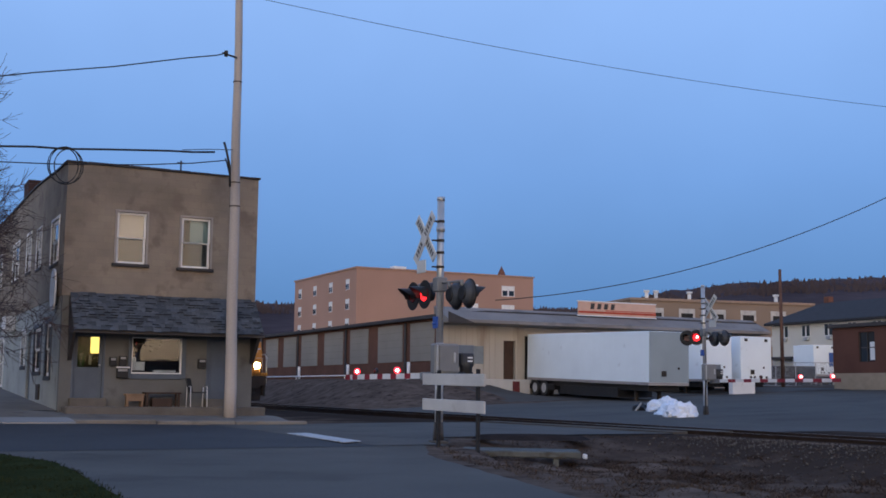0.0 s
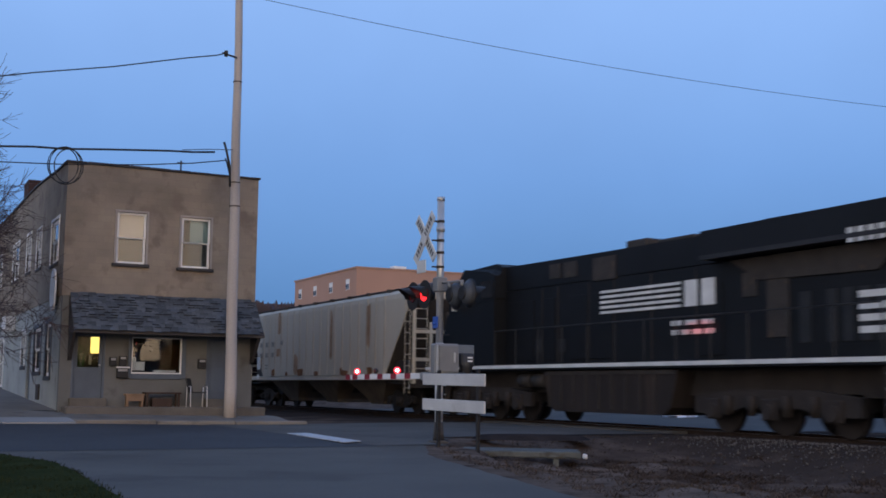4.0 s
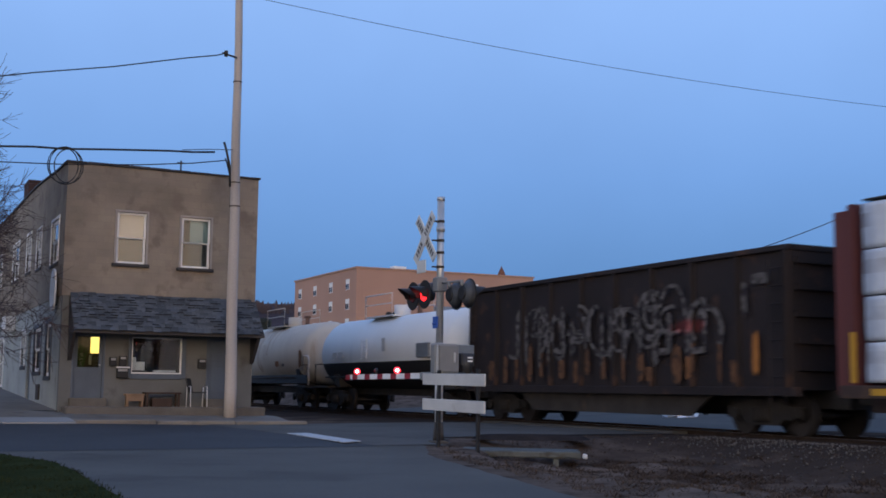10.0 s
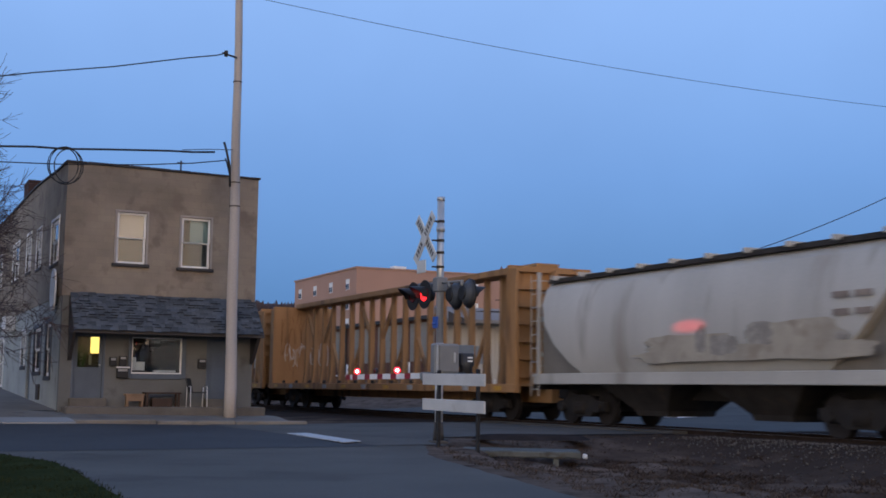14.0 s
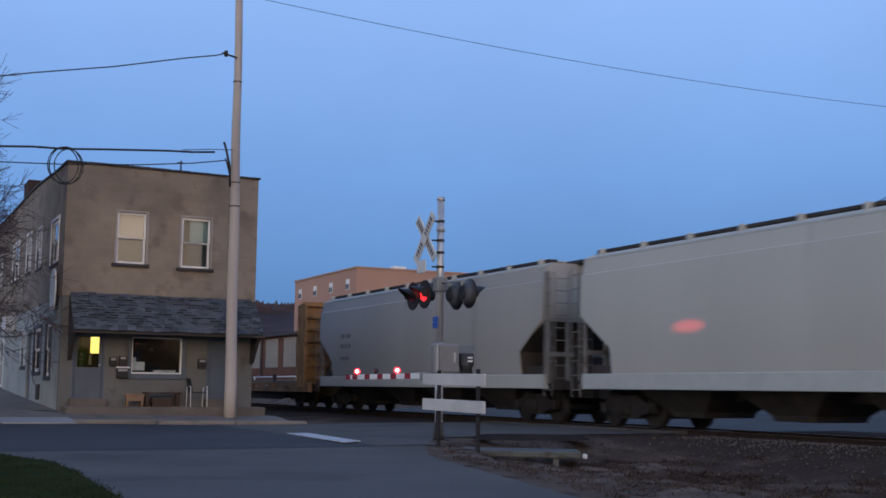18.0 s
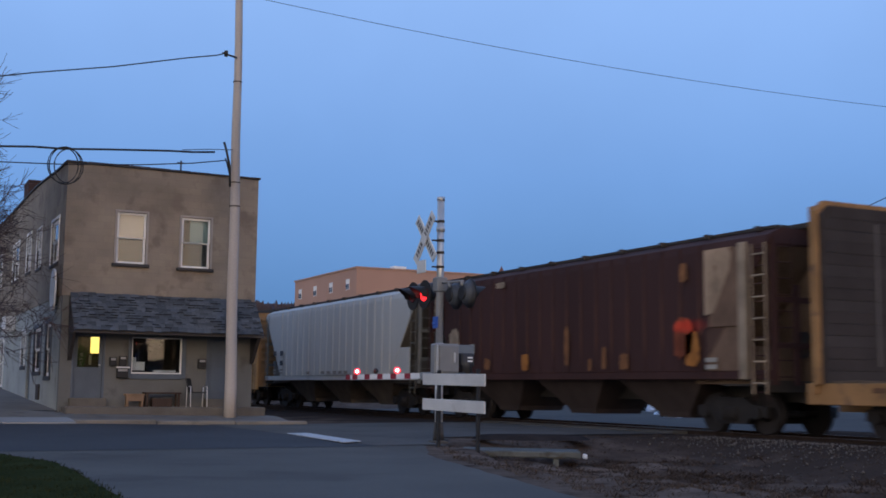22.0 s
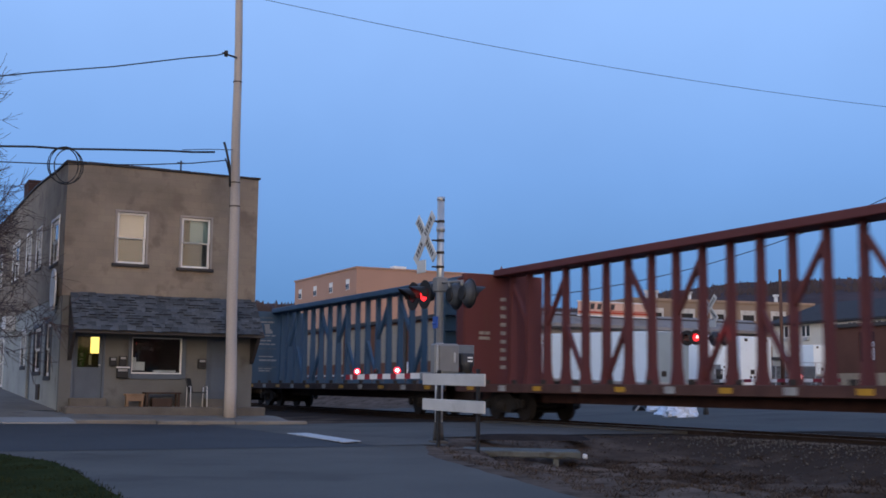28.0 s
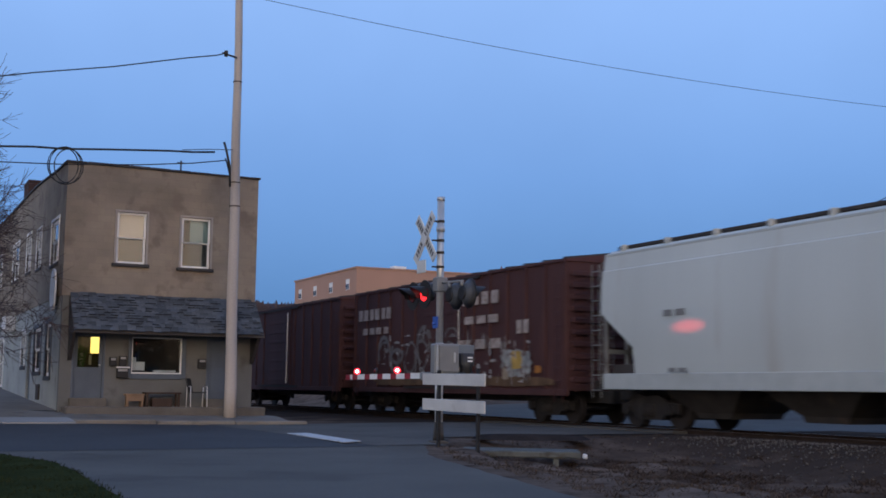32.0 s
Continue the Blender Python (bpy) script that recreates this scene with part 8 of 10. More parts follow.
    # number boards
    for x0, x1 in ((-1.05, -0.68), (0.68, 1.05)):
        part("number_board", pr(B(), [(2.90, 4.44), (2.80, 4.44), (2.90, 4.55), (3.0, 4.55)], x0, x1), glow("number_board_lit", (0.9, 0.85, 0.6), 0.9) if lit else BAR_WHITE, cab, "lit number board" if lit else "number board")
    # long hood
    hq0, hq1 = 5.3, L - 0.95
    bm = B()
    lb(bm, hq0, hq1, -1.08, 1.08, 1.68, 3.98, 0.02)
    hood = part("hood", bm, hood_m, c, "long engine hood with doors")
    bm = B()
    pr(bm, [(hq0, 3.98), (hq0, 4.74), (10.6, 4.70), (16.0, 4.68), (16.0, 3.98)], -1.10, 1.10)
    part("hood_roof", bm, roof_m, c, "grey hood roof")
    bm = B()
    pr(bm, [(16.0, 4.02), (15.6, 4.10), (15.6, 4.70), (L - 0.75, 4.74), (L - 0.65, 4.6), (L - 0.65, 4.06)], -1.50, 1.50)
    rad = part("radiator_wing", bm, roof_m, c, "overhanging radiator section")
    bm = B()
    pr(bm, [(15.58, 4.02), (15.58, 4.12), (L - 0.64, 4.14), (L - 0.64, 4.04)], -1.515, 1.515)
    part("wing_edge", bm, SCHEME_RED if lit else BLACK, rad, "coloured lower edge")
    # dark trapezoid on each side: shadow below the radiator wing, made as a part
    for s in (-1, 1):
        part("radiator_grille", pr(B(), [(16.2, 3.98), (17.2, 3.45), (L - 1.8, 3.40), (L - 1.2, 3.98)], *sorted((s * 1.0, s * 1.13))), DARK_STEEL, rad, "dark trapezoid for the shade under the wing")
    # doors and louvres along the hood
    for s in (-1, 1):
        for q0, q1, z0, z1, kind in ((5.8, 7.3, 1.8, 3.6, 1), (7.4, 7.75, 2.02, 2.42, 0), (8.7, 9.05, 2.02, 2.38, 0), (7.9, 8.5, 1.8, 3.6, 1), (9.2, 10.2, 1.8, 3.6, 1), (10.3, 11.4, 1.8, 3.6, 1), (15.0, 15.9, 1.8, 3.5, 1), (16.6, 17.1, 3.1, 3.65, 0), (17.4, 18.1, 2.15, 3.55, 0), (18.4, 18.75, 2.0, 3.1, 0), (19.2, 19.5, 2.0, 3.1, 0), (19.65, 19.95, 2.0, 3.1, 0), (20.1, 20.4, 2.0, 3.1, 0), (20.55, 20.85, 2.0, 3.1, 0)):
            bm = B()
            lb(bm, q0, q1, s * 1.095 - 0.012, s * 1.095 + 0.012, z0, z1, 0.006)
            part("hood_door", bm, hood_m if kind else (DARK_STEEL if z1 > 3.4 else (mat("vent_dusty", (0.085, 0.05, 0.022), 0.8) if lit else mat("vent_sooty", (0.02, 0.022, 0.025), 0.8))), hood)
    for q0, q1, z, zt in ((8.22, 8.82, 4.16, 4.58), (9.0, 9.68, 4.14, 4.58), (10.5, 11.6, 3.93, 4.56)):
        for s in (-1, 1):
            part("grille", lb(B(), q0, q1, s * 1.105 - 0.015, s * 1.105 + 0.015, z, zt), DARK_STEEL, hood, "dark air grille")
    for q0, q1, z1, w in ((11.9, 12.8, 4.90, 1.0), (13.2, 14.7, 4.80, 0.95), (17.2, 20.0, 4.84, 1.0)):
        bm = B()
        lb(bm, q0, q1, -w, w, 4.55, z1, 0.03)
        part("roof_box", bm, roof_m if q0 > 15 else DARK_STEEL, c)
    bm = B()
    for k in range(3):
        cyl(bm, (0.2 * k - 0.2, Y(4.2), 4.78), (0.2 * k - 0.2, Y(3.85 - 0.05 * k), 4.80), 0.03, 0.08, n=10)
    box(bm, -0.3, 0.3, *sorted((Y(4.2), Y(4.26))), 4.62, 4.80)
    part("horn", bm, DARK_STEEL, c, "roof horn")
    # hand rails
    for s in (-1, 1):
        bm = B()
        x = s * 1.48
        for k in range(13):
            q = 5.6 + (L - 7.0) * k / 12
            cyl(bm, (x, Y(q), 1.68), (x, Y(q), 2.72), 0.02, n=5)
        cyl(bm, (x, Y(5.6), 2.72), (x, Y(L - 1.4), 2.72), 0.02, n=5)
        for q in (1.4, L - 0.7):
            cyl(bm, (x, Y(q), 0.9), (x, Y(q), 2.75), 0.022, n=5)
        part("hand_rail", bm, BLACK if not lit else DARK_STEEL, c)
    # front lights
    on = glow("headlight_lit", (1.0, 0.80, 0.45), 160.0)
    for x in (-0.11, 0.11):
        bm = B()
        cyl(bm, (x, Y(2.1), 3.46), (x, Y(1.62), 3.46), 0.17, n=16)
        part("headlight_case", bm, SCHEME_GREY, nose)
        bm = B()
        cyl(bm, (x, Y(1.615), 3.46), (x, Y(1.60), 3.46), 0.165, n=16)
        part("headlight", bm, on if lit else BAR_WHITE, nose, "lit headlight" if lit else "headlight")
    for x in (-0.84, 0.84):
        bm = B()
        cyl(bm, (x, Y(1.02), 2.08), (x, Y(1.00), 2.08), 0.175, n=18)
        part("ditch_light", bm, on if lit else BAR_WHITE, nose, "lit ditch light" if lit else "ditch light")
        bm = B()
        box(bm, x - 0.19, x + 0.19, *sorted((Y(1.025), Y(1.45))), 1.68, 2.28, 0.03)
        part("light_bracket", bm, low_m, nose)
    for s in (-1, 1):
        bm = B()
        x = s * 1.46
        tube(bm, [(x, Y(1.25), 1.0), (x, Y(1.25), 2.5), (x, Y(1.6), 2.72), (x, Y(2.5), 2.72)], 0.022, 5)
        tube(bm, [(s * 0.35, Y(1.22), 1.68), (s * 0.35, Y(1.22), 2.5), (s * 1.2, Y(1.22), 2.5), (s * 1.2, Y(1.22), 1.68)], 0.02, 5)
        part("grab_rail", bm, mat("grab_rail_pale", (0.45, 0.44, 0.42), 0.5) if lit else BLACK, nose, "pale nose hand rail")
        bm = B()
        for k in range(3):
            cyl(bm, (s * (0.35 + 0.14 * k), Y(0.98), 0.95), (s * (0.35 + 0.14 * k), Y(0.86), 0.55), 0.03, n=6)
        part("air_hose", bm, BLACK, c, "hanging air hoses")
    for q in (5.35, 7.75, 8.62, 10.25, 11.45, 13.1, 14.9):
        for s in (-1, 1):
            part("hood_seam", lb(B(), q, q + 0.035, s * 1.088 - 0.01, s * 1.088 + 0.01, 1.72, 3.92), DARK_STEEL, hood)
    bm = B()
    for s in (-1, 1):
        for k in range(9):
            q = 8.7 + k * 0.62
            lb(bm, q, q + 0.05, s * 1.43 - 0.012, s * 1.43 + 0.012, 0.45, 1.40)
        lb(bm, 8.5, 14.5, s * 1.43 - 0.012, s * 1.43 + 0.012, 1.36, 1.46)
    part("tank_strap", bm, DARK_STEEL, c)
    loco_truck(c, Y(4.75))
    loco_truck(c, Y(L - 4.85))
    coupler(c, L)
    return c


SCHEME_YELLOW = mat("loco_yellow", (0.44, 0.18, 0.028), 0.5, var=0.16, scale=0.8, bump=0.04, over=(0.34, 0.16, 0.035), over_at=0.60, streak=True)
SCHEME_GREY = mat("loco_grey", (0.066, 0.062, 0.064), 0.55, var=0.15, scale=0.8, bump=0.05)
SCHEME_RED = mat("loco_red", (0.50, 0.035, 0.02), 0.45, var=0.1)
LOCO_BLACK = mat("loco_black", (0.008, 0.009, 0.011), 0.6, var=0.3, scale=0.8, bump=0.03, spec=0.18)

# joints between the cars along the train, metres behind the starting line
JOINT = [64.6, 87.03, 109.48, 129.75, 148.5, 172.92, 197.4, 213.4, 227.75, 241.85, 265.87, 280.85, 305.45, 330.48, 350.56, 370.73, 392.61,
         414.27, 432.23, 450.33, 467.42, 483.54, 500.22, 517.12, 541.0, 564.34, 588.41, 608.34, 625.53, 642.9]
SIZE = [b - a for a, b in zip(JOINT[:-1], JOINT[1:])]


def text_mesh(body, size, depth=0.004):
    cu = bpy.data.curves.new("lettering", "FONT")
    cu.body, cu.size, cu.extrude = body, size, depth
    cu.align_x, cu.align_y = "CENTER", "CENTER"
    ob = bpy.data.objects.new("lettering", cu)
    scene.collection.objects.link(ob)
    bpy.context.view_layer.update()
    me = bpy.data.meshes.new_from_object(ob.evaluated_get(bpy.context.evaluated_depsgraph_get()))
    bpy.data.objects.remove(ob)
    bpy.data.curves.remove(cu)
    return me


def lettering(body, size, m, parent, x, y, z, label=""):
    """Letters on the side that looks to -x."""
    me = text_mesh(body, size)
    me.materials.clear()
    me.materials.append(m)
    return part("lettering", me, None, parent, label, at=pose(x, y, z, 90, 0, -90))


TRAIN = []
# lead locomotive
up_ = locomotive(SIZE[0], "yellow diesel locomotive with grey roof and lit headlights", 1, SCHEME_YELLOW, SCHEME_YELLOW, SCHEME_GREY, mat("loco_sill_yellow", (0.36, 0.17, 0.03), 0.5), True, SCHEME_YELLOW)
h = SIZE[0] / 2
bm = B()
box(bm, -1.105, 1.105, -h + 5.4, -h + 15.9, 3.95, 4.04)
part("red_stripe", bm, SCHEME_RED, up_, "red stripe along the roof edge")
lettering("5439", 0.66, SCHEME_RED, up_, -1.545, -h + 4.3, 3.10, "red road number")
bm = B()
box(bm, -1.55, -1.54, -h + 2.9, -h + 5.2, 2.60, 2.64)
part("thin_stripe", bm, SCHEME_RED, up_)
# waving flag on the hood, in strips
FL0, FL1 = -h + 12.3, -h + 15.75
fw, fr_, fb = mat("flag_white", (0.27, 0.245, 0.235), 0.6, var=0.3), mat("flag_red", (0.22, 0.05, 0.035), 0.6, var=0.3), mat("flag_blue", (0.05, 0.088, 0.118), 0.6, var=0.25)
strips = [B() for k in range(12)]
for i in range(28):
    y0, y1 = FL0 + (FL1 - FL0) * i / 28, FL0 + (FL1 - FL0) * (i + 1) / 28
    dz = 0.10 * math.sin(i * 0.55) - 0.006 * i
    for k in range(11):
        z = 2.18 + k * 0.135 + dz
        if i < 11 and k >= 5:
            continue
        box(strips[k], -1.116, -1.112, y0, y1, z, z + 0.135)
    if 1 <= i < 12:
        box(strips[11], -1.1175, -1.1125, y0, y1, 2.18 + 5 * 0.135 + dz, 3.72 - 0.05 * abs(i - 6) ** 1.3 + 0.3 * dz)
for k, b_ in enumerate(strips):
    part("flag_stripe" if k < 11 else "flag_field", b_, fb if k == 11 else (fr_, fw)[k % 2], up_, "blue field of a painted waving flag" if k == 11 else "")
bars(up_, mat("faint_brown", (0.25, 0.14, 0.05), 0.6), [(-h + 6.9, -h + 9.2, 3.15, 0.14, 1)], -1.112, 2)
# emblem of wings on the nose, plain shapes
for s in (-1, 1):
    for k in range(3):
        bm = B()
        box(bm, *sorted((s * 0.2, s * (1.16 - 0.2 * k))), -h + 1.47 - 0.045 * k, -h + 1.58 - 0.045 * k, 2.98 - 0.15 * k, 3.06 - 0.15 * k)
        part("nose_emblem", bm, mat("emblem_silver", (0.34, 0.34, 0.37), 0.5), up_, "silver plain bars on the nose")
bm = B()
box(bm, -1.56, -1.545, -h + 4.28, -h + 4.68, 3.75, 4.18, 0.01)
part("window_shield", bm, BAR_WHITE, up_, "pale wind deflector beside the cab window")
bm = B()
for x in (-1.53, 1.53):
    box(bm, x - 0.01, x + 0.01, -SIZE[1] / 2 + 0.75, SIZE[1] / 2 - 0.75, 1.56, 1.66)
sill_stripe = bm
TRAIN.append(up_)
# second locomotive, long hood leading
ns = locomotive(SIZE[1], "black diesel locomotive with white stripes, running hood first", -1, LOCO_BLACK, LOCO_BLACK, LOCO_BLACK, LOCO_BLACK, False, LOCO_BLACK)
h = SIZE[1] / 2
part("sill_stripe", sill_stripe, BAR_WHITE, ns, "thin white stripe along the walkway edge")
bm = B()
for k in range(5):
    box(bm, -1.116, -1.110, -h + 8.1, -h + 11.6, 3.0 + k * 0.14, 3.07 + k * 0.14)
part("stripe_emblem", bm, BAR_WHITE, ns, "white stripes beside a plain block")
bm = B()
for y0, y1 in ((6.8, 7.3), (7.45, 7.95)):
    box(bm, -1.116, -1.110, -h + y0, -h + y1, 3.0, 3.64)
part("block_emblem", bm, BAR_WHITE, ns)
bm = B()
for k in range(4):
    box(bm, -1.05, 1.05, -h + 0.93, -h + 0.945, 2.0 + k * 0.24, 2.12 + k * 0.24)
    box(bm, -1.116, -1.110, -h + 0.98, -h + 2.35, 2.15 + k * 0.24, 2.29 + k * 0.24)
part("end_stripe", bm, BAR_WHITE, ns, "white stripes on the hood end")
bars(ns, BAR_WHITE, [(-h + 6.8, -h + 8.6, 2.55, 0.12, 3), (-h + 6.8, -h + 8.6, 2.32, 0.12, 4)], -1.112, 4)
bars(ns, BAR_WHITE, [(-h + 1.2, -h + 2.3, 3.95, 0.3, 4)], -1.505, 5)
bm = B()
cyl(bm, (-1.56, h - 3.2, 2.02), (-1.5, h - 3.2, 2.02), 0.09, n=12)
part("step_light", bm, glow("step_light_lit", (1.0, 0.95, 0.8), 8.0), ns, "small lit step light")
TRAIN.append(ns)

CREAM_HOP = mat("hopper_cream", (0.50, 0.44, 0.345), 0.75, var=0.12, scale=0.7, bump=0.05, over=(0.36, 0.25, 0.16), over_at=0.63, streak=True)
RED_HOP = mat("hopper_red_brown", (0.138, 0.042, 0.032), 0.7, var=0.2, scale=0.7, bump=0.05, over=(0.12, 0.042, 0.033), over_at=0.60, streak=True)
GREY_HOP = mat("hopper_grey", (0.43, 0.435, 0.40), 0.45, var=0.08, scale=0.5, bump=0.03, over=(0.37, 0.37, 0.34), over_at=0.60, streak=True)
GREY_SILL = mat("hopper_sill_light", (0.41, 0.435, 0.42), 0.5, var=0.1)
LIGHT_HOP = mat("hopper_light", (0.49, 0.525, 0.51), 0.55, var=0.08, scale=0.6, bump=0.03, over=(0.43, 0.43, 0.40), over_at=0.60, streak=True)
TEAR_HOP = mat("hopper_dirty", (0.47, 0.44, 0.39), 0.7, var=0.2, scale=0.6, bump=0.05, over=(0.35, 0.31, 0.26), over_at=0.56, streak=True)
DARK_HOP = mat("hopper_dark_brown", (0.046, 0.019, 0.016), 0.8, var=0.35, scale=0.7, bump=0.06, over=(0.13, 0.055, 0.03), over_at=0.64, streak=True)
LUM_RED = mat("lumber_car_red", (0.120, 0.034, 0.032), 0.65, var=0.2, scale=0.8, bump=0.05, over=(0.10, 0.04, 0.03), over_at=0.6, streak=True)
LUM_GREEN = mat("lumber_car_green", (0.020, 0.030, 0.030), 0.6, var=0.2, scale=0.8, bump=0.05)
LUM_OCHRE = mat("lumber_car_ochre", (0.35, 0.186, 0.078), 0.75, var=0.28, scale=0.9, bump=0.06, over=(0.15, 0.085, 0.045), over_at=0.55, streak=True)
LUM_TAN = mat("lumber_car_tan", (0.31, 0.197, 0.108), 0.7, var=0.22, scale=0.9, bump=0.06, over=(0.21, 0.105, 0.05), over_at=0.57, streak=True)
LUM_BLUE = mat("lumber_car_blue", (0.052, 0.100, 0.158), 0.6, var=0.2, scale=0.9, bump=0.05, over=(0.05, 0.08, 0.115), over_at=0.6, streak=True)
GON_DARK = mat("gondola_dark", (0.020, 0.0145, 0.0145), 0.8, var=0.4, scale=0.8, bump=0.08, over=(0.075, 0.036, 0.022), over_at=0.60)
GON_BLUE = mat("gondola_blue_grey", (0.031, 0.041, 0.050), 0.8, var=0.4, scale=0.7, bump=0.06, over=(0.024, 0.016, 0.015), over_at=0.52, streak=True)
LOAD = mat("scrap_load", (0.025, 0.02, 0.02), 0.95, var=0.5, scale=2, bump=0.5)
TANK_WHITE = mat("tank_white", (0.72, 0.70, 0.67), 0.42, var=0.07, scale=0.6, bump=0.02, over=(0.55, 0.55, 0.54), over_at=0.62, streak=True)
TANK_CREAM = mat("tank_cream", (0.53, 0.475, 0.40), 0.6, var=0.16, scale=0.7, bump=0.03, over=(0.30, 0.215, 0.145), over_at=0.59, streak=True)
BOX_YELLOW = mat("boxcar_yellow", (0.50, 0.315, 0.142), 0.7, var=0.14, scale=0.8, bump=0.05, over=(0.31, 0.185, 0.085), over_at=0.60, streak=True)
BOX_BLACK = mat("boxcar_door_black", (0.022, 0.024, 0.028), 0.65, var=0.3, over=(0.20, 0.21, 0.23), over_at=0.63)
BOX_RED = mat("boxcar_red", (0.155, 0.042, 0.033), 0.7, var=0.15, scale=0.6, bump=0.05, over=(0.11, 0.036, 0.03), over_at=0.58)
BOX_DARKRED = mat("boxcar_dark_red", (0.068, 0.028, 0.026), 0.75, var=0.25, scale=0.7, bump=0.06, over=(0.11, 0.045, 0.035), over_at=0.62, streak=True)
ROOF_DARK = mat("car_roof_dark", (0.04, 0.04, 0.043), 0.7, var=0.3)
ROOF_RED = mat("car_roof_red_brown", (0.075, 0.03, 0.028), 0.7, var=0.3)


def add(car):
    TRAIN.append(car)
    return car


def L_of(k):
    return SIZE[k - 1]


c = add(covered_hopper(L_of(3), "cream covered hopper car with rust streaks", CREAM_HOP, "ribbed", 3, seed=3, bay_m=mat("bay_tan", (0.15, 0.12, 0.09), 0.85, var=0.3)))
def marks(car, m, qs, zs, w, hgt, x, L):
    """Small stencilled squares in columns and rows; qs are counted from the front."""
    for q in qs:
        for z in zs:
            part("stencil_bar", box(B(), x - 0.006, x, q - L / 2 - w / 2, q - L / 2 + w / 2, z, z + hgt), m, car)


STENCIL_GREY = mat("stencil_faint_grey", (0.25, 0.225, 0.195), 0.85, var=0.5, scale=9, over=(0.40, 0.36, 0.29), over_at=0.56)
marks(c, STENCIL_GREY, (17.8, 16.9, 16.0), (2.80, 2.30), 0.36, 0.22, -1.56, L_of(3))
marks(c, STENCIL_GREY, (14.7,), (2.85,), 0.36, 0.2, -1.56, L_of(3))
marks(c, STENCIL_GREY, (17.8, 16.9), (1.90, 1.76), 0.34, 0.06, -1.56, L_of(3))
DIRT_TAN = mat("dirt_tan", (0.27, 0.21, 0.15), 0.9, var=0.4, scale=2, bump=0.1)
PRIMER = mat("primer_grey", (0.34, 0.32, 0.28), 0.85, var=0.3, scale=2)
hh_ = L_of(3) / 2
for i, (q0, q1, z0, z1) in enumerate(((14.9, 15.3, 3.3, 4.4), (14.9, 15.5, 2.3, 2.7), (12.4, 13.0, 1.45, 2.4), (8.2, 8.5, 2.0, 4.2), (4.2, 4.6, 2.4, 4.3))):
    patch(c, mat("rust_washed", (0.33, 0.205, 0.125), 0.9, var=0.4, scale=3), q0 - hh_, q1 - hh_, z0, z1, -1.557, 40 + i)
for i, q in enumerate((1.6, 3.9, 6.4, 7.0, 9.8, 11.7, 13.8, 15.6)):
    patch(c, RUST_BROWN, q - hh_, q + 0.3 + 0.25 * (i % 3) - hh_, 1.40, 1.62 + 0.12 * (i % 2), -1.558, 740 + i)
part("end_placard", box(B(), -1.60, -1.585, hh_ - 2.5, hh_ - 2.05, 1.75, 2.35, 0.004), BAR_WHITE, c, "white placard beside the end ladder")
part("end_placard", box(B(), -1.60, -1.585, hh_ - 2.35, hh_ - 2.05, 1.28, 1.5, 0.004), BAR_WHITE, c)
c = add(covered_hopper(L_of(4), "red-brown covered hopper car", RED_HOP, "ribbed", 3, seed=4, sill_m=mat("sill_red_black", (0.045, 0.022, 0.020), 0.8, var=0.3), end_m=mat("end_red_black", (0.06, 0.026, 0.024), 0.8, var=0.3), slope_m=mat("slope_red_shaded", (0.035, 0.022, 0.022), 0.9, var=0.3)))
marks(c, mat("stencil_dull_white", (0.40, 0.36, 0.33), 0.8), (13.65, 14.45), (2.88, 2.36), 0.36, 0.22, -1.56, L_of(4))
marks(c, mat("stencil_dull_white", (0.40, 0.36, 0.33)), (13.65, 14.45), (1.82,), 0.32, 0.13, -1.56, L_of(4))
patch(c, RUST_ORANGE, 15.7 - L_of(4) / 2, 16.3 - L_of(4) / 2, 1.72, 2.02, -1.56, 51, "paint_patch", "orange paint patch")
patch(c, mat("faded_dark_print", (0.07, 0.03, 0.028), 0.8), 3.3 - L_of(4) / 2, 6.2 - L_of(4) / 2, 2.95, 3.22, -1.558, 52, "faded_print", "faded dark lettering, no longer readable")
bars(c, mat("faded_yellow", (0.32, 0.18, 0.06), 0.7), [(-6.5, -6.1, 1.6, 0.12, 1), (-3.2, -2.8, 1.6, 0.12, 1), (0.2, 0.6, 1.6, 0.12, 1), (3.6, 4.0, 1.6, 0.12, 1)], -1.56, 6)
for z_ in (1.78, 2.10):
    part("outline_mark", box(B(), -1.565, -1.556, 6.55, 7.0, z_, z_ + 0.03), PLACARD, c)
for y_ in (6.55, 6.97):
    part("outline_mark", box(B(), -1.565, -1.556, y_, y_ + 0.03, 1.81, 2.10), PLACARD, c)
LUM_DARKRED = mat("lumber_car_dark_red", (0.105, 0.033, 0.031), 0.7, var=0.25, scale=0.8, bump=0.05, over=(0.06, 0.03, 0.026), over_at=0.56, streak=True)
add(loaded_centerbeam(L_of(5), "red centerbeam car stacked with white wrapped lumber", LUM_DARKRED, WRAP_BROWN, "brown", 5))
add(loaded_centerbeam(L_of(6), "red centerbeam car stacked with printed white lumber bundles", LUM_DARKRED, WRAP_BROWN, "brown", 6))
c = add(gondola(L_of(7), "dark rusty gondola car with faded graffiti and a heaped load", GON_DARK, 4.0, 9, LOAD, 7))
GRAF = mat("faded_graffiti", (0.12, 0.112, 0.108), 0.8, var=0.4, over=(0.10, 0.05, 0.044), over_at=0.55)


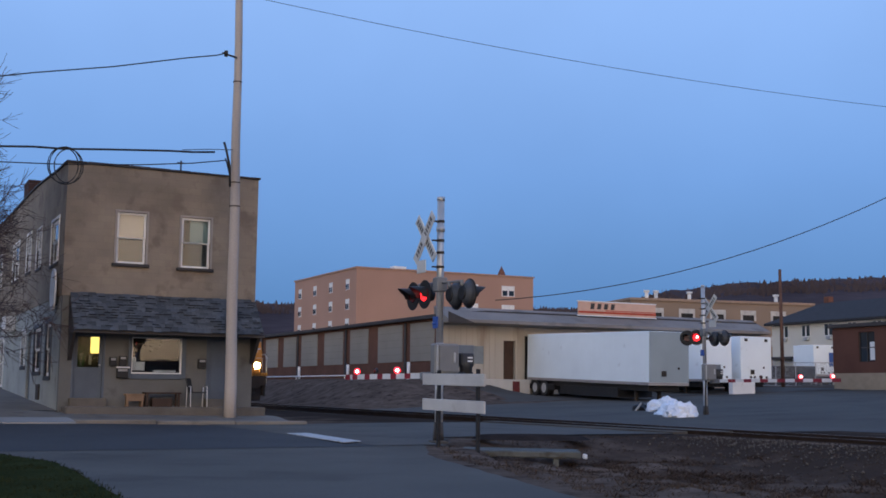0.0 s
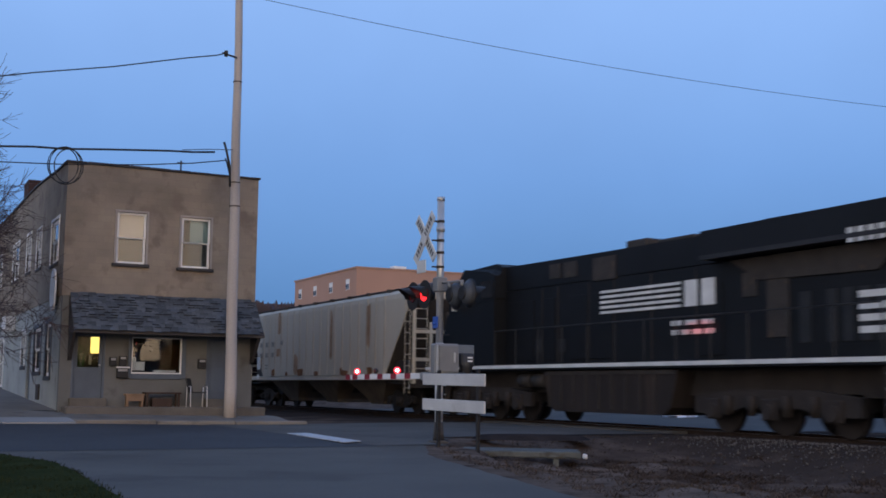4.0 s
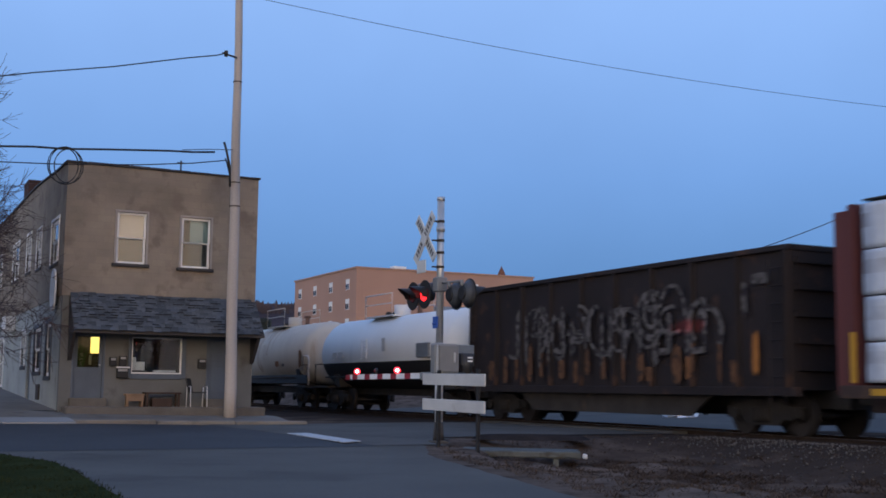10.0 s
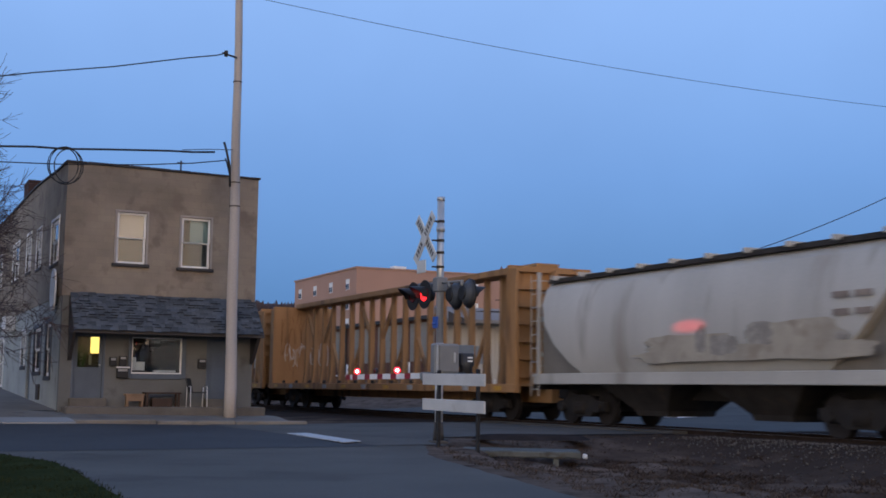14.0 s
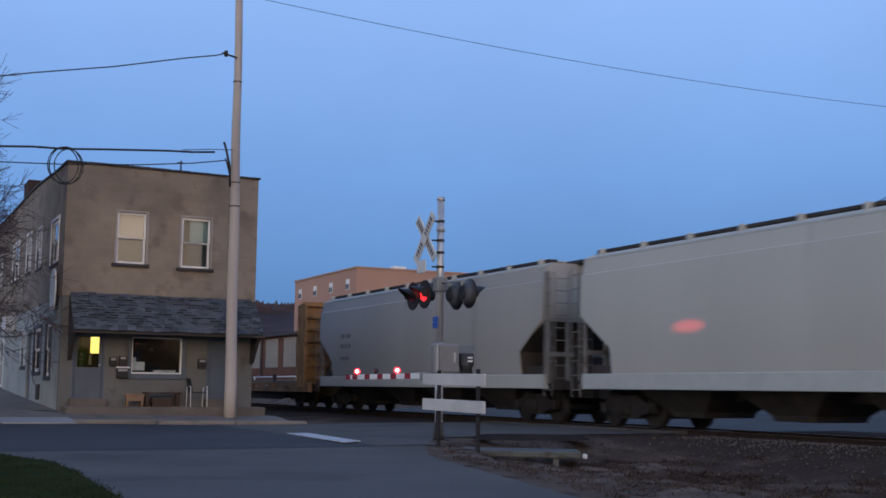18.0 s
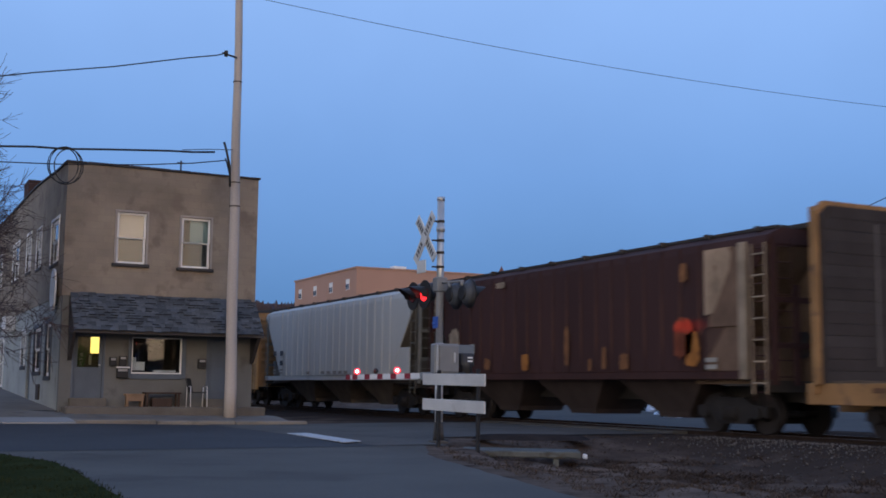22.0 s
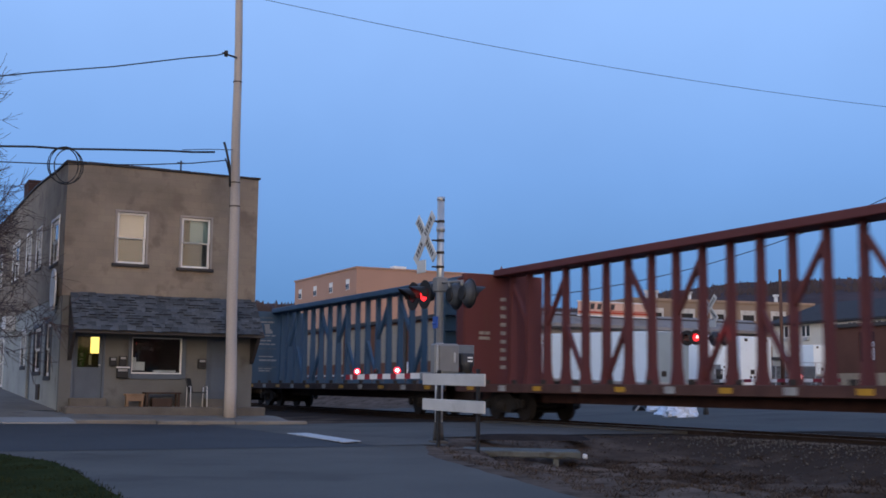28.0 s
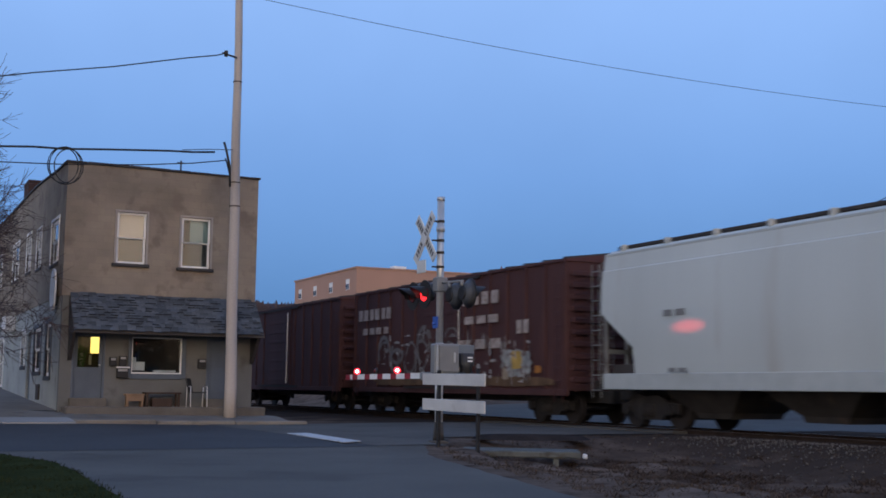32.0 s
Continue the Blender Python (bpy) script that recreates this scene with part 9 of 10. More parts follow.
def graffiti(car, m, q0, q1, z0, z1, n, x, seed, name="graffiti", at=None, thin=1.0):
    """Sprayed letter-like loops without meaning, as thin paint."""
    r = random.Random(seed)
    w = (q1 - q0) / n

    def ribbon(pts, t, lift):
        bm = B()
        last = None
        for i, (u, v) in enumerate(pts):
            du, dv = pts[min(i + 1, len(pts) - 1)][0] - pts[max(i - 1, 0)][0], pts[min(i + 1, len(pts) - 1)][1] - pts[max(i - 1, 0)][1]
            k_ = t / 2 / max(1e-6, math.hypot(du, dv))
            pair = (bm.verts.new((x - lift, u - dv * k_, v + du * k_)), bm.verts.new((x - lift, u + dv * k_, v - du * k_)))
            if last:
                bm.faces.new((*last, pair[1], pair[0]))
            last = pair
        part(name, bm, m, car, "", at)
    for k in range(n):
        uc, vc = q0 + (k + 0.5) * w, (z0 + z1) / 2
        for j in range(r.choice((2, 3, 3))):
            a0, sw = r.uniform(0, 6.28), r.choice((-1, 1)) * r.uniform(2.0, 5.0)
            ru, rv = w * r.uniform(0.25, 0.55), (z1 - z0) * r.uniform(0.22, 0.5)
            cu_, cv = uc + r.uniform(-0.2, 0.2) * w, vc + r.uniform(-0.2, 0.2) * (z1 - z0)
            ribbon([(cu_ + ru * math.cos(a0 + sw * i / 9), cv + rv * math.sin(a0 + sw * i / 9)) for i in range(10)], thin * r.uniform(0.07, 0.17), 0.002 + 0.0015 * j)


GRAF_WORN = mat("graffiti_worn", (0.105, 0.094, 0.088), 0.85, var=0.5, scale=3, over=(0.028, 0.022, 0.022), over_at=0.46)
hh_ = L_of(7) / 2
rg = random.Random(17)
# tall worn letter shapes: broken strokes, drips and bars
for k in range(15):
    q = 3.4 + k * 0.62 + rg.uniform(-0.12, 0.12)
    top_ = 3.35 - 0.45 * abs(rg.gauss(0, 0.6))
    patch(c, GRAF_WORN, q - hh_, q + rg.uniform(0.10, 0.26) - hh_, rg.uniform(1.5, 2.1), top_, -1.612, 400 + k, "graffiti", "faded pale spray paint")
    if k % 3 != 1:
        zz_ = rg.choice((top_ - 0.12, 2.5, 1.9))
        patch(c, GRAF_WORN, q - hh_, q + rg.uniform(0.45, 0.8) - hh_, zz_ - 0.09, zz_ + 0.09, -1.613, 430 + k, "graffiti", "faded pale spray paint")
graffiti(c, GRAF_WORN, 3.0 - hh_, 11.5 - hh_, 1.9, 3.3, 8, -1.611, 3)
patch(c, GRAF_WORN, 1.3 - hh_, 1.9 - hh_, 3.3, 3.55, -1.612, 460, "graffiti", "faded pale spray paint")
patch(c, GRAF_WORN, 2.0 - hh_, 2.2 - hh_, 2.6, 3.4, -1.612, 461, "graffiti", "faded pale spray paint")
RUST_DIM = mat("rust_dim", (0.105, 0.05, 0.024), 0.9, var=0.5, scale=3, bump=0.1, over=(0.03, 0.024, 0.022), over_at=0.54)
for i in range(17):
    q = 1.6 + i * 0.74 + rg.uniform(-0.25, 0.25)
    patch(c, RUST_DIM, q - hh_, q + rg.uniform(0.10, 0.42) - hh_, rg.uniform(1.05, 1.35), rg.uniform(1.5, 2.25), -1.6115, 100 + i)
patch(c, RUST_ORANGE, 1.65 - hh_, 1.85 - hh_, 1.3, 2.3, -1.614, 130)
patch(c, RUST_BROWN, 4.0 - hh_, 4.2 - hh_, 1.2, 1.8, -1.614, 131)
c = add(tank_car(L_of(8), "white tank car with a black painted belly", TANK_WHITE, BLACK, 1.45, 2.32, 1.92, 0.75, 1.1))
bm = B()
box(bm, -1.53, -1.44, -4.75, -3.75, 2.02, 2.52, 0.01)
part("dark_panel", bm, mat("grey_panel", (0.14, 0.15, 0.16), 0.6), c, "dark grey panel on the tank")
bars(c, mat("grey_print", (0.42, 0.42, 0.42), 0.6), [(3.2, 4.6, 2.1, 0.25, 2), (-1.0, -0.6, 2.3, 0.5, 1)], -1.505, 3)
c = add(tank_car(L_of(9), "dirty cream tank car with rust stains", TANK_CREAM, BLACK, 1.42, 2.46, 0, 0.6, -0.4))
RUST_RUN = mat("rust_run", (0.42, 0.34, 0.27), 0.85, var=0.4, scale=3)
RUST_DEEP = mat("rust_run_deep", (0.26, 0.175, 0.12), 0.85, var=0.4, scale=3)
for i, (y_, w_, a0_, a1_, m_) in enumerate(((0.75, 0.34, 100, 188, RUST_RUN), (1.15, 0.2, 105, 180, RUST_DEEP), (1.45, 0.3, 100, 165, RUST_RUN), (-0.75, 0.42, 100, 182, RUST_RUN), (-0.35, 0.2, 100, 150, RUST_DEEP), (-1.4, 0.2, 100, 170, RUST_RUN), (0.3, 0.3, 100, 140, RUST_RUN), (5.5, 0.5, 190, 215, RUST_DEEP), (5.9, 0.35, 150, 215, RUST_RUN))):
    tank_streak(c, m_, 1.42, 2.46, y_, w_, a0_, a1_, 300 + i)
bars(c, BAR_DARK, [(L_of(9) / 2 - 3.6, L_of(9) / 2 - 1.8, 2.45, 0.17, 5), (L_of(9) / 2 - 3.6, L_of(9) / 2 - 1.9, 2.15, 0.1, 3)], -1.432, 3)
hh_ = L_of(9) / 2
patch(c, RUST_BROWN, 1.25 - hh_, 1.65 - hh_, 1.75, 2.6, -1.455, 90, "rust_stain", "brown rust stain on the tank")
patch(c, RUST_ORANGE, hh_ - 1.0, hh_ - 0.7, 1.75, 2.3, -1.40, 91, "rust_stain", "orange rust stain on the tank")
patch(c, BAR_DARK, 3.6 - hh_, 4.0 - hh_, 1.85, 2.0, -1.44, 92, "stain", "dark stain on the tank")
patch(c, RUST_BROWN, 4.4 - hh_, 5.0 - hh_, 1.85, 2.15, -1.44, 93, "rust_stain", "brown rust stain on the tank")
add(loaded_centerbeam(L_of(10), "dark green centerbeam car stacked with green printed lumber wraps", LUM_GREEN, WRAP_GREEN, "green", 10))
c = add(covered_hopper(L_of(11), "dirty grey rounded covered hopper car", TEAR_HOP, "teardrop", 2, seed=11))
marks(c, mat("stencil_brown", (0.25, 0.20, 0.165), 0.8, var=0.4), (1.7, 2.3), (2.5, 2.85), 0.45, 0.13, -1.60, L_of(11))
hh_ = L_of(11) / 2
TAN_WASH = mat("tan_wash", (0.385, 0.335, 0.265), 0.85, var=0.25, scale=1.2, over=(0.31, 0.26, 0.20), over_at=0.56)
SOOT = mat("soot_smudge", (0.275, 0.248, 0.215), 0.85, var=0.3, scale=3, over=(0.38, 0.34, 0.285), over_at=0.50)
for i, (q0, q1, z0, z1, m_) in enumerate(((1.4, 9.5, 1.62, 2.05, TAN_WASH), (2.2, 5.2, 1.9, 2.5, TAN_WASH), (5.6, 9.0, 1.9, 2.3, TAN_WASH), (4.3, 5.2, 1.95, 2.5, SOOT), (5.4, 6.4, 1.75, 2.25, SOOT), (6.5, 6.9, 1.8, 2.5, SOOT), (2.1, 2.5, 2.0, 2.2, SOOT), (1.4, 2.6, 1.65, 2.0, TAN_WASH), (7.4, 9.0, 1.6, 1.95, TAN_WASH))):
    patch(c, m_, q0 - hh_, q1 - hh_, z0, z1, -1.585 - 0.001 * i, 140 + i, "dirt_streak", "brown dirt smeared over the lower side")
c = add(empty_centerbeam(L_of(12), "empty ochre centerbeam lumber car with graffiti", LUM_OCHRE))
c = add(empty_centerbeam(L_of(13), "empty ochre centerbeam lumber car with pale scrawls", LUM_OCHRE))
c = add(covered_hopper(L_of(14), "grey covered hopper car with smooth curved sides", GREY_HOP, "round", 4, sill_m=GREY_SILL, seed=14, end_m=mat("hopper_end_grey", (0.19, 0.185, 0.175), 0.7, var=0.25, scale=1.0, over=(0.11, 0.10, 0.095), over_at=0.56)))
c = add(covered_hopper(L_of(15), "grey covered hopper car with a pale lower sill", mat("hopper_mid_grey", (0.355, 0.348, 0.325), 0.5, var=0.10, scale=0.5, bump=0.03, over=(0.29, 0.28, 0.26), over_at=0.60, streak=True), "round", 4, sill_m=GREY_HOP, seed=15, end_m=mat("hopper_end_grey", (0.27, 0.27, 0.26))))
bars(c, mat("stencil_mid_grey", (0.19, 0.19, 0.185), 0.7, var=0.2), [(L_of(15) / 2 - 4.6, L_of(15) / 2 - 3.4, 2.9, 0.16, 2), (L_of(15) / 2 - 4.6, L_of(15) / 2 - 3.4, 2.5, 0.16, 3), (L_of(15) / 2 - 4.4, L_of(15) / 2 - 3.4, 2.05, 0.1, 3), (-4.6, -4.2, 2.0, 0.3, 1)], -1.612, 3)
FLAT_OCHRE = mat("flat_car_ochre", (0.29, 0.155, 0.062), 0.8, var=0.3, scale=1.6, bump=0.06, over=(0.16, 0.095, 0.055), over_at=0.54)
add(bulkhead_flat(L_of(16), "empty ochre bulkhead flat car with a rusty brown frame", FLAT_OCHRE, mat("flat_car_dark_frame", (0.20, 0.115, 0.056), 0.85, var=0.35, scale=1.6, bump=0.08)))
add(bulkhead_flat(L_of(17), "empty ochre bulkhead flat car with dark boards", FLAT_OCHRE))
c = add(covered_hopper(L_of(18), "dark brown rusty covered hopper car", DARK_HOP, "ribbed", 3, seed=18, low_panel=(-1, 1), slope_m=mat("slope_rusty", (0.13, 0.085, 0.055), 0.9, var=0.5, scale=1.2)))
hh_ = L_of(18) / 2
for i, (q0, q1, z0, z1, m_) in enumerate(((2.75, 3.35, 1.5, 2.35, RUST_ORANGE), (3.0, 3.75, 1.7, 2.75, mat("rust_red", (0.17, 0.045, 0.02), 0.9, var=0.5, scale=3)), (6.6, 6.8, 1.45, 2.1, RUST_BROWN), (7.3, 7.45, 1.45, 1.8, RUST_BROWN), (8.4, 8.65, 1.5, 2.7, RUST_BROWN), (16.2, 16.9, 3.2, 4.1, DIRT_TAN), (15.0, 15.8, 1.6, 2.9, DIRT_TAN), (14.2, 14.5, 3.5, 4.2, RUST_BROWN), (10.6, 11.0, 1.45, 2.0, RUST_ORANGE), (5.6, 6.0, 1.45, 1.9, RUST_BROWN), (3.2, 3.5, 3.5, 4.0, RUST_BROWN), (12.9, 13.3, 1.5, 1.9, RUST_BROWN), (12.0, 12.6, 4.0, 4.2, DIRT_TAN))):
    patch(c, m_, q0 - hh_, q1 - hh_, z0, z1, -1.604, 60 + i)
marks(c, PRIMER, (14.1,), (2.05,), 0.3, 0.3, -1.61, L_of(18))
PALE_TAN = mat("pale_tan_dirt", (0.33, 0.235, 0.155), 0.9, var=0.45, scale=1.6, bump=0.1, over=(0.14, 0.08, 0.05), over_at=0.55)
DULL_TAN = mat("dull_tan_dirt_shade", (0.16, 0.10, 0.065), 0.9, var=0.4, scale=1.6, bump=0.1)
part("end_gusset", prism(B(), [(q - hh_, z) for q, z in ((2.62, 2.7), (2.62, 4.22), (1.62, 4.22), (1.74, 3.7), (2.3, 2.75))], "x", -1.572, -1.552), PALE_TAN, c, "pale tan gusset plate")
# second gusset: brown shading of the open space under the slope, drawn as a plate
part("end_gusset", prism(B(), [(q - hh_, z) for q, z in ((2.5, 2.42), (2.45, 2.7), (1.8, 3.75), (1.66, 4.2), (1.25, 4.2), (1.25, 2.42))], "x", -1.566, -1.548), DULL_TAN, c, "brown plate standing in for shade under the slope")
part("low_panel", box(B(), -1.53, -1.515, 1.25 - hh_, 2.62 - hh_, 1.42, 2.42), DULL_TAN, c, "dirty tan lower corner panel")
part("end_post", box(B(), -1.60, -1.53, 1.16 - hh_, 1.42 - hh_, 1.22, 4.28, 0.01), DIRT_TAN, c, "tan corner post")
part("ladder", ladder(B(), -1.60, 0.52 - hh_, 0.96 - hh_, 0.9, 4.2, 7, r=0.022), DIRT_TAN, c, "tan ladder")
marks(c, PRIMER, (2.35,), (1.46, 1.62), 0.4, 0.1, -1.61, L_of(18))
c = add(covered_hopper(L_of(19), "pale grey ribbed covered hopper car", mat("hopper_pale_warm", (0.55, 0.545, 0.51), 0.6, var=0.10, scale=0.6, bump=0.03, over=(0.47, 0.45, 0.41), over_at=0.58, streak=True), "ribbed", 3, seed=19, rib=0.02, bay_m=mat("bay_dark_tan", (0.125, 0.10, 0.08), 0.9, var=0.35), low_panel=(-1,), slope_m=mat("slope_pale_shaded", (0.11, 0.095, 0.08), 0.85, var=0.35, scale=0.8), end_m=mat("end_dull_grey", (0.17, 0.165, 0.15), 0.8, var=0.25)))
marks(c, BAR_DARK, (15.95, 15.0), (2.35, 1.90), 0.42, 0.22, -1.61, L_of(19))
marks(c, STENCIL_GREY, (15.95, 15.0), (1.52, 1.66), 0.4, 0.07, -1.61, L_of(19))
marks(c, STENCIL_GREY, (4.0, 7.0, 7.6, 8.2, 8.9, 9.6, 11.4), (1.48,), 0.4, 0.12, -1.61, L_of(19))
# end colour darkened for both the rust and the shading between its ribs
c = add(boxcar(L_of(20), "yellow boxcar with a black sliding door and graffiti", BOX_YELLOW, BOX_BLACK, (7.2, 10.4), ROOF_DARK, 12, end_m=mat("boxcar_end_rust_shade", (0.33, 0.19, 0.085), 0.75, var=0.3, scale=1.2, bump=0.05, over=(0.15, 0.075, 0.038), over_at=0.56, streak=True), key="yellow"))
h = L_of(20) / 2
bm = B()
box(bm, -1.565, -1.555, h - 6.4, h - 2.6, 0.85, 3.1)
part("fresh_panel", bm, mat("boxcar_orange_panel", (0.54, 0.25, 0.05), 0.6, var=0.08), c, "brighter orange painted panel")
bars(c, BAR_DARK, [(h - 3.9, h - 1.9, 3.65, 0.30, 4), (h - 3.3, h - 1.7, 3.45, 0.06, 1), (h - 2.9, h - 2.0, 3.2, 0.06, 1), (h - 5.6, h - 4.2, 3.15, 0.26, 2), (2.0 - h, 2.6 - h, 3.25, 0.12, 1), (1.2 - h, 1.8 - h, 2.6, 0.06, 1), (4.2 - h, 4.8 - h, 2.25, 0.1, 1), (h - 5.0, h - 3.2, 2.2, 0.3, 2)], -1.56, 3)
for k in range(4):
    part("panel_rib", box(B(), -1.585, -1.566, h - 6.2 + 1.13 * k, h - 6.1 + 1.13 * k, 0.9, 3.05, 0.005), mat("boxcar_orange_panel", (0.54, 0.25, 0.05)), c)
PALE_PINK = mat("graffiti_pink", (0.42, 0.25, 0.19), 0.8, var=0.3)
DARK_SPRAY = mat("graffiti_dark", (0.10, 0.07, 0.06), 0.8, var=0.3)
GREY_SPRAY = mat("graffiti_grey", (0.30, 0.27, 0.26), 0.8, var=0.3)
WHITE_SPRAY = mat("graffiti_pale", (0.33, 0.33, 0.34), 0.8, var=0.4)
for i, (q0, q1, z0, z1, m_, n_) in enumerate(((3.3, 4.7, 2.3, 3.2, GREY_SPRAY, 8), (5.0, 5.5, 1.2, 2.3, DARK_SPRAY, 5), (2.85, 3.4, 1.3, 2.0, GREY_SPRAY, 8), (2.9, 3.2, 1.35, 1.8, DARK_SPRAY, 5), (5.8, 6.2, 1.5, 3.2, DARK_SPRAY, 4), (4.7, 7.0, 2.2, 3.1, PALE_PINK, 9), (4.2, 6.6, 1.2, 2.6, PALE_PINK, 7), (1.0, 3.6, 0.95, 1.4, RUST_BROWN, 12), (3.0, 7.0, 0.92, 1.5, RUST_BROWN, 11), (1.2, 6.8, 1.6, 3.6, RUST_BROWN, 9), (11.0, 15.8, 0.95, 1.8, RUST_BROWN, 10), (15.2, 15.9, 1.0, 2.3, GREY_SPRAY, 4), (1.2, 7.0, 3.4, 4.2, DARK_SPRAY, 5))):
    scuff(c, m_, q0 - h, q1 - h, z0, z1, -1.567 - 0.001 * i, 150 + i, n_)
for i, (q0, q1, z0, z1) in enumerate(((11.3, 11.5, 1.0, 2.6), (13.0, 13.4, 1.7, 2.3))):
    patch(c, DARK_SPRAY, q0 - h, q1 - h, z0, z1, -1.59, 162 + i, "graffiti", "dark sprayed mark")
patch(c, YELLOW_MARK, 1.45 - h, 1.75 - h, 1.1, 2.15, -1.568, 170, "reflector", "yellow strip")
for i, (q0, q1, z0, z1, n_) in enumerate(((7.5, 10.2, 1.3, 1.9, 12), (7.6, 10.2, 2.3, 3.0, 12), (8.0, 10.0, 3.1, 4.1, 14))):
    scuff(c, WHITE_SPRAY, q0 - h, q1 - h, z0, z1, -1.586, 180 + i, n_, label="worn white spray on the door")
c = add(gondola(L_of(21), "dark blue-grey gondola car with pale placard", GON_BLUE, 3.92, 12, LOAD, 21))
bm = B()
box(bm, -1.63, -1.615, 0.25, 0.82, 2.74, 3.36)
part("placard", bm, BAR_WHITE, c, "white placard on the side")
bars(c, BAR_WHITE, [(4.2, 5.8, 2.15, 0.25, 2)], -1.62, 2)
hh_ = L_of(21) / 2
patch(c, RUST_ORANGE, 1.35 - hh_, 1.62 - hh_, 1.4, 2.6, -1.612, 80)
patch(c, mat("rust_dull", (0.085, 0.05, 0.03), 0.9, var=0.4, scale=3), 0.95 - hh_, 1.6 - hh_, 2.2, 3.6, -1.611, 81)
for i, q in enumerate((7.2, 9.6)):
    patch(c, RUST_BROWN, q - hh_, q + 0.3 - hh_, 1.4, 1.9, -1.611, 82 + i)
for i, q in enumerate((3.8, 6.0, 10.2, 12.4, 14.0)):
    patch(c, mat("grime_red", (0.038, 0.018, 0.016), 0.9, var=0.4, scale=2), q - hh_, q + 1.5 - hh_, 1.08, 1.5 + 0.2 * (i % 2), -1.496, 150 + i, "grime", "dark red grime along the lower side")
for q in (2.05, 3.25):
    bm = B()
    for a_, b_, z0, z1 in ((0, 0.5, 1.45, 1.475), (0, 0.5, 1.875, 1.90), (0, 0.025, 1.475, 1.875), (0.475, 0.5, 1.475, 1.875)):
        box(bm, -1.618, -1.612, q + a_ - hh_, q + b_ - hh_, z0, z1)
    part("outline_mark", bm, PLACARD, c, "thin white outlined square")
patch(c, mat("graffiti_teal", (0.05, 0.16, 0.15), 0.8), -2.55, -1.85, 1.3, 1.95, -1.62, 84, "graffiti", "teal sprayed blot")
c = add(boxcar(L_of(22), "red boxcar with a smooth side and faded marks", BOX_RED, BOX_RED, (8.6, 11.4), ROOF_RED, 14, key="red"))
bars(c, mat("faded_pale_print", (0.22, 0.17, 0.155), 0.8), [(L_of(22) / 2 - 5.0, L_of(22) / 2 - 1.4, 3.55, 0.42, 5), (L_of(22) / 2 - 2.4, L_of(22) / 2 - 1.4, 2.7, 0.2, 2), (L_of(22) / 2 - 2.9, L_of(22) / 2 - 1.4, 2.2, 0.2, 3)], -1.56, 3)
c = add(boxcar(L_of(23), "dark red boxcar with large faded marks and graffiti", BOX_DARKRED, BOX_DARKRED, (6.9, 9.9), ROOF_RED, 14, key="darkred"))
bars(c, mat("faded_pale_print", (0.32, 0.25, 0.22)), [(L_of(23) / 2 - 4.6, L_of(23) / 2 - 1.5, 3.45, 0.55, 3), (L_of(23) / 2 - 3.2, L_of(23) / 2 - 2.0, 2.3, 0.35, 2)], -1.56, 3)
bm = B()
box(bm, -1.56, -1.55, L_of(23) / 2 - 2.1, L_of(23) / 2 - 1.4, 1.25, 1.45)
part("reflector", bm, YELLOW_MARK, c)
graffiti(c, mat("graffiti_purple", (0.14, 0.08, 0.14), 0.8), L_of(23) / 2 - 6.0, L_of(23) / 2 - 3.0, 1.1, 2.2, 4, -1.562, 4)
graffiti(c, GRAF, -6.8, -4.0, 1.4, 2.4, 4, -1.562, 14)
c = add(empty_centerbeam(L_of(24), "empty dark red centerbeam lumber car", LUM_RED, sill_m=mat("sill_brown_red", (0.085, 0.04, 0.032), 0.8, var=0.3)))
for k in range(9):
    part("stencil_bar", box(B(), -0.14, 0.06, L_of(24) / 2 - 1.125, L_of(24) / 2 - 1.118, 1.6 + 0.28 * k, 1.72 + 0.28 * k), STENCIL_GREY, c)
for z in (2.55, 2.72):
    part("stencil_bar", box(B(), -0.95, -0.55, L_of(24) / 2 - 1.125, L_of(24) / 2 - 1.118, z, z + 0.1), STENCIL_GREY, c)
c = add(empty_centerbeam(L_of(25), "empty blue centerbeam lumber car", LUM_BLUE, sill_m=GRIMY_SILL))
STENCIL_BLUE = mat("stencil_worn_white", (0.27, 0.29, 0.31), 0.8, var=0.3)
STENCIL_DIM = mat("stencil_dim", (0.10, 0.135, 0.17), 0.8, var=0.3)
yb_ = L_of(25) / 2 - 1.118
rs_ = random.Random(9)
part("emblem", prism(B(), [(-0.80, 4.06), (-0.52, 4.08), (-0.50, 3.84), (-0.36, 3.72), (-0.36, 3.60), (-0.72, 3.58), (-0.74, 3.80)], "y", yb_ - 0.008, yb_), STENCIL_BLUE, c, "worn white plain emblem")
for z, hz, m_ in ((4.36, 0.07, STENCIL_DIM), (4.13, 0.08, STENCIL_BLUE), (3.45, 0.07, STENCIL_BLUE), (3.32, 0.05, STENCIL_DIM), (3.20, 0.07, STENCIL_BLUE), (3.02, 0.07, STENCIL_BLUE), (2.80, 0.05, STENCIL_DIM), (2.40, 0.06, STENCIL_BLUE), (2.20, 0.09, STENCIL_BLUE), (1.88, 0.05, STENCIL_DIM), (1.80, 0.05, STENCIL_BLUE), (1.68, 0.07, STENCIL_BLUE)):
    x_ = rs_.uniform(-1.08, -0.98)
    while x_ < -0.35:
        w_ = rs_.uniform(0.16, 0.42)
        part("stencil_bar", box(B(), x_, min(x_ + w_, -0.12), yb_ - 0.006, yb_, z, z + hz), m_, c)
        x_ += w_ + rs_.uniform(0.03, 0.09)
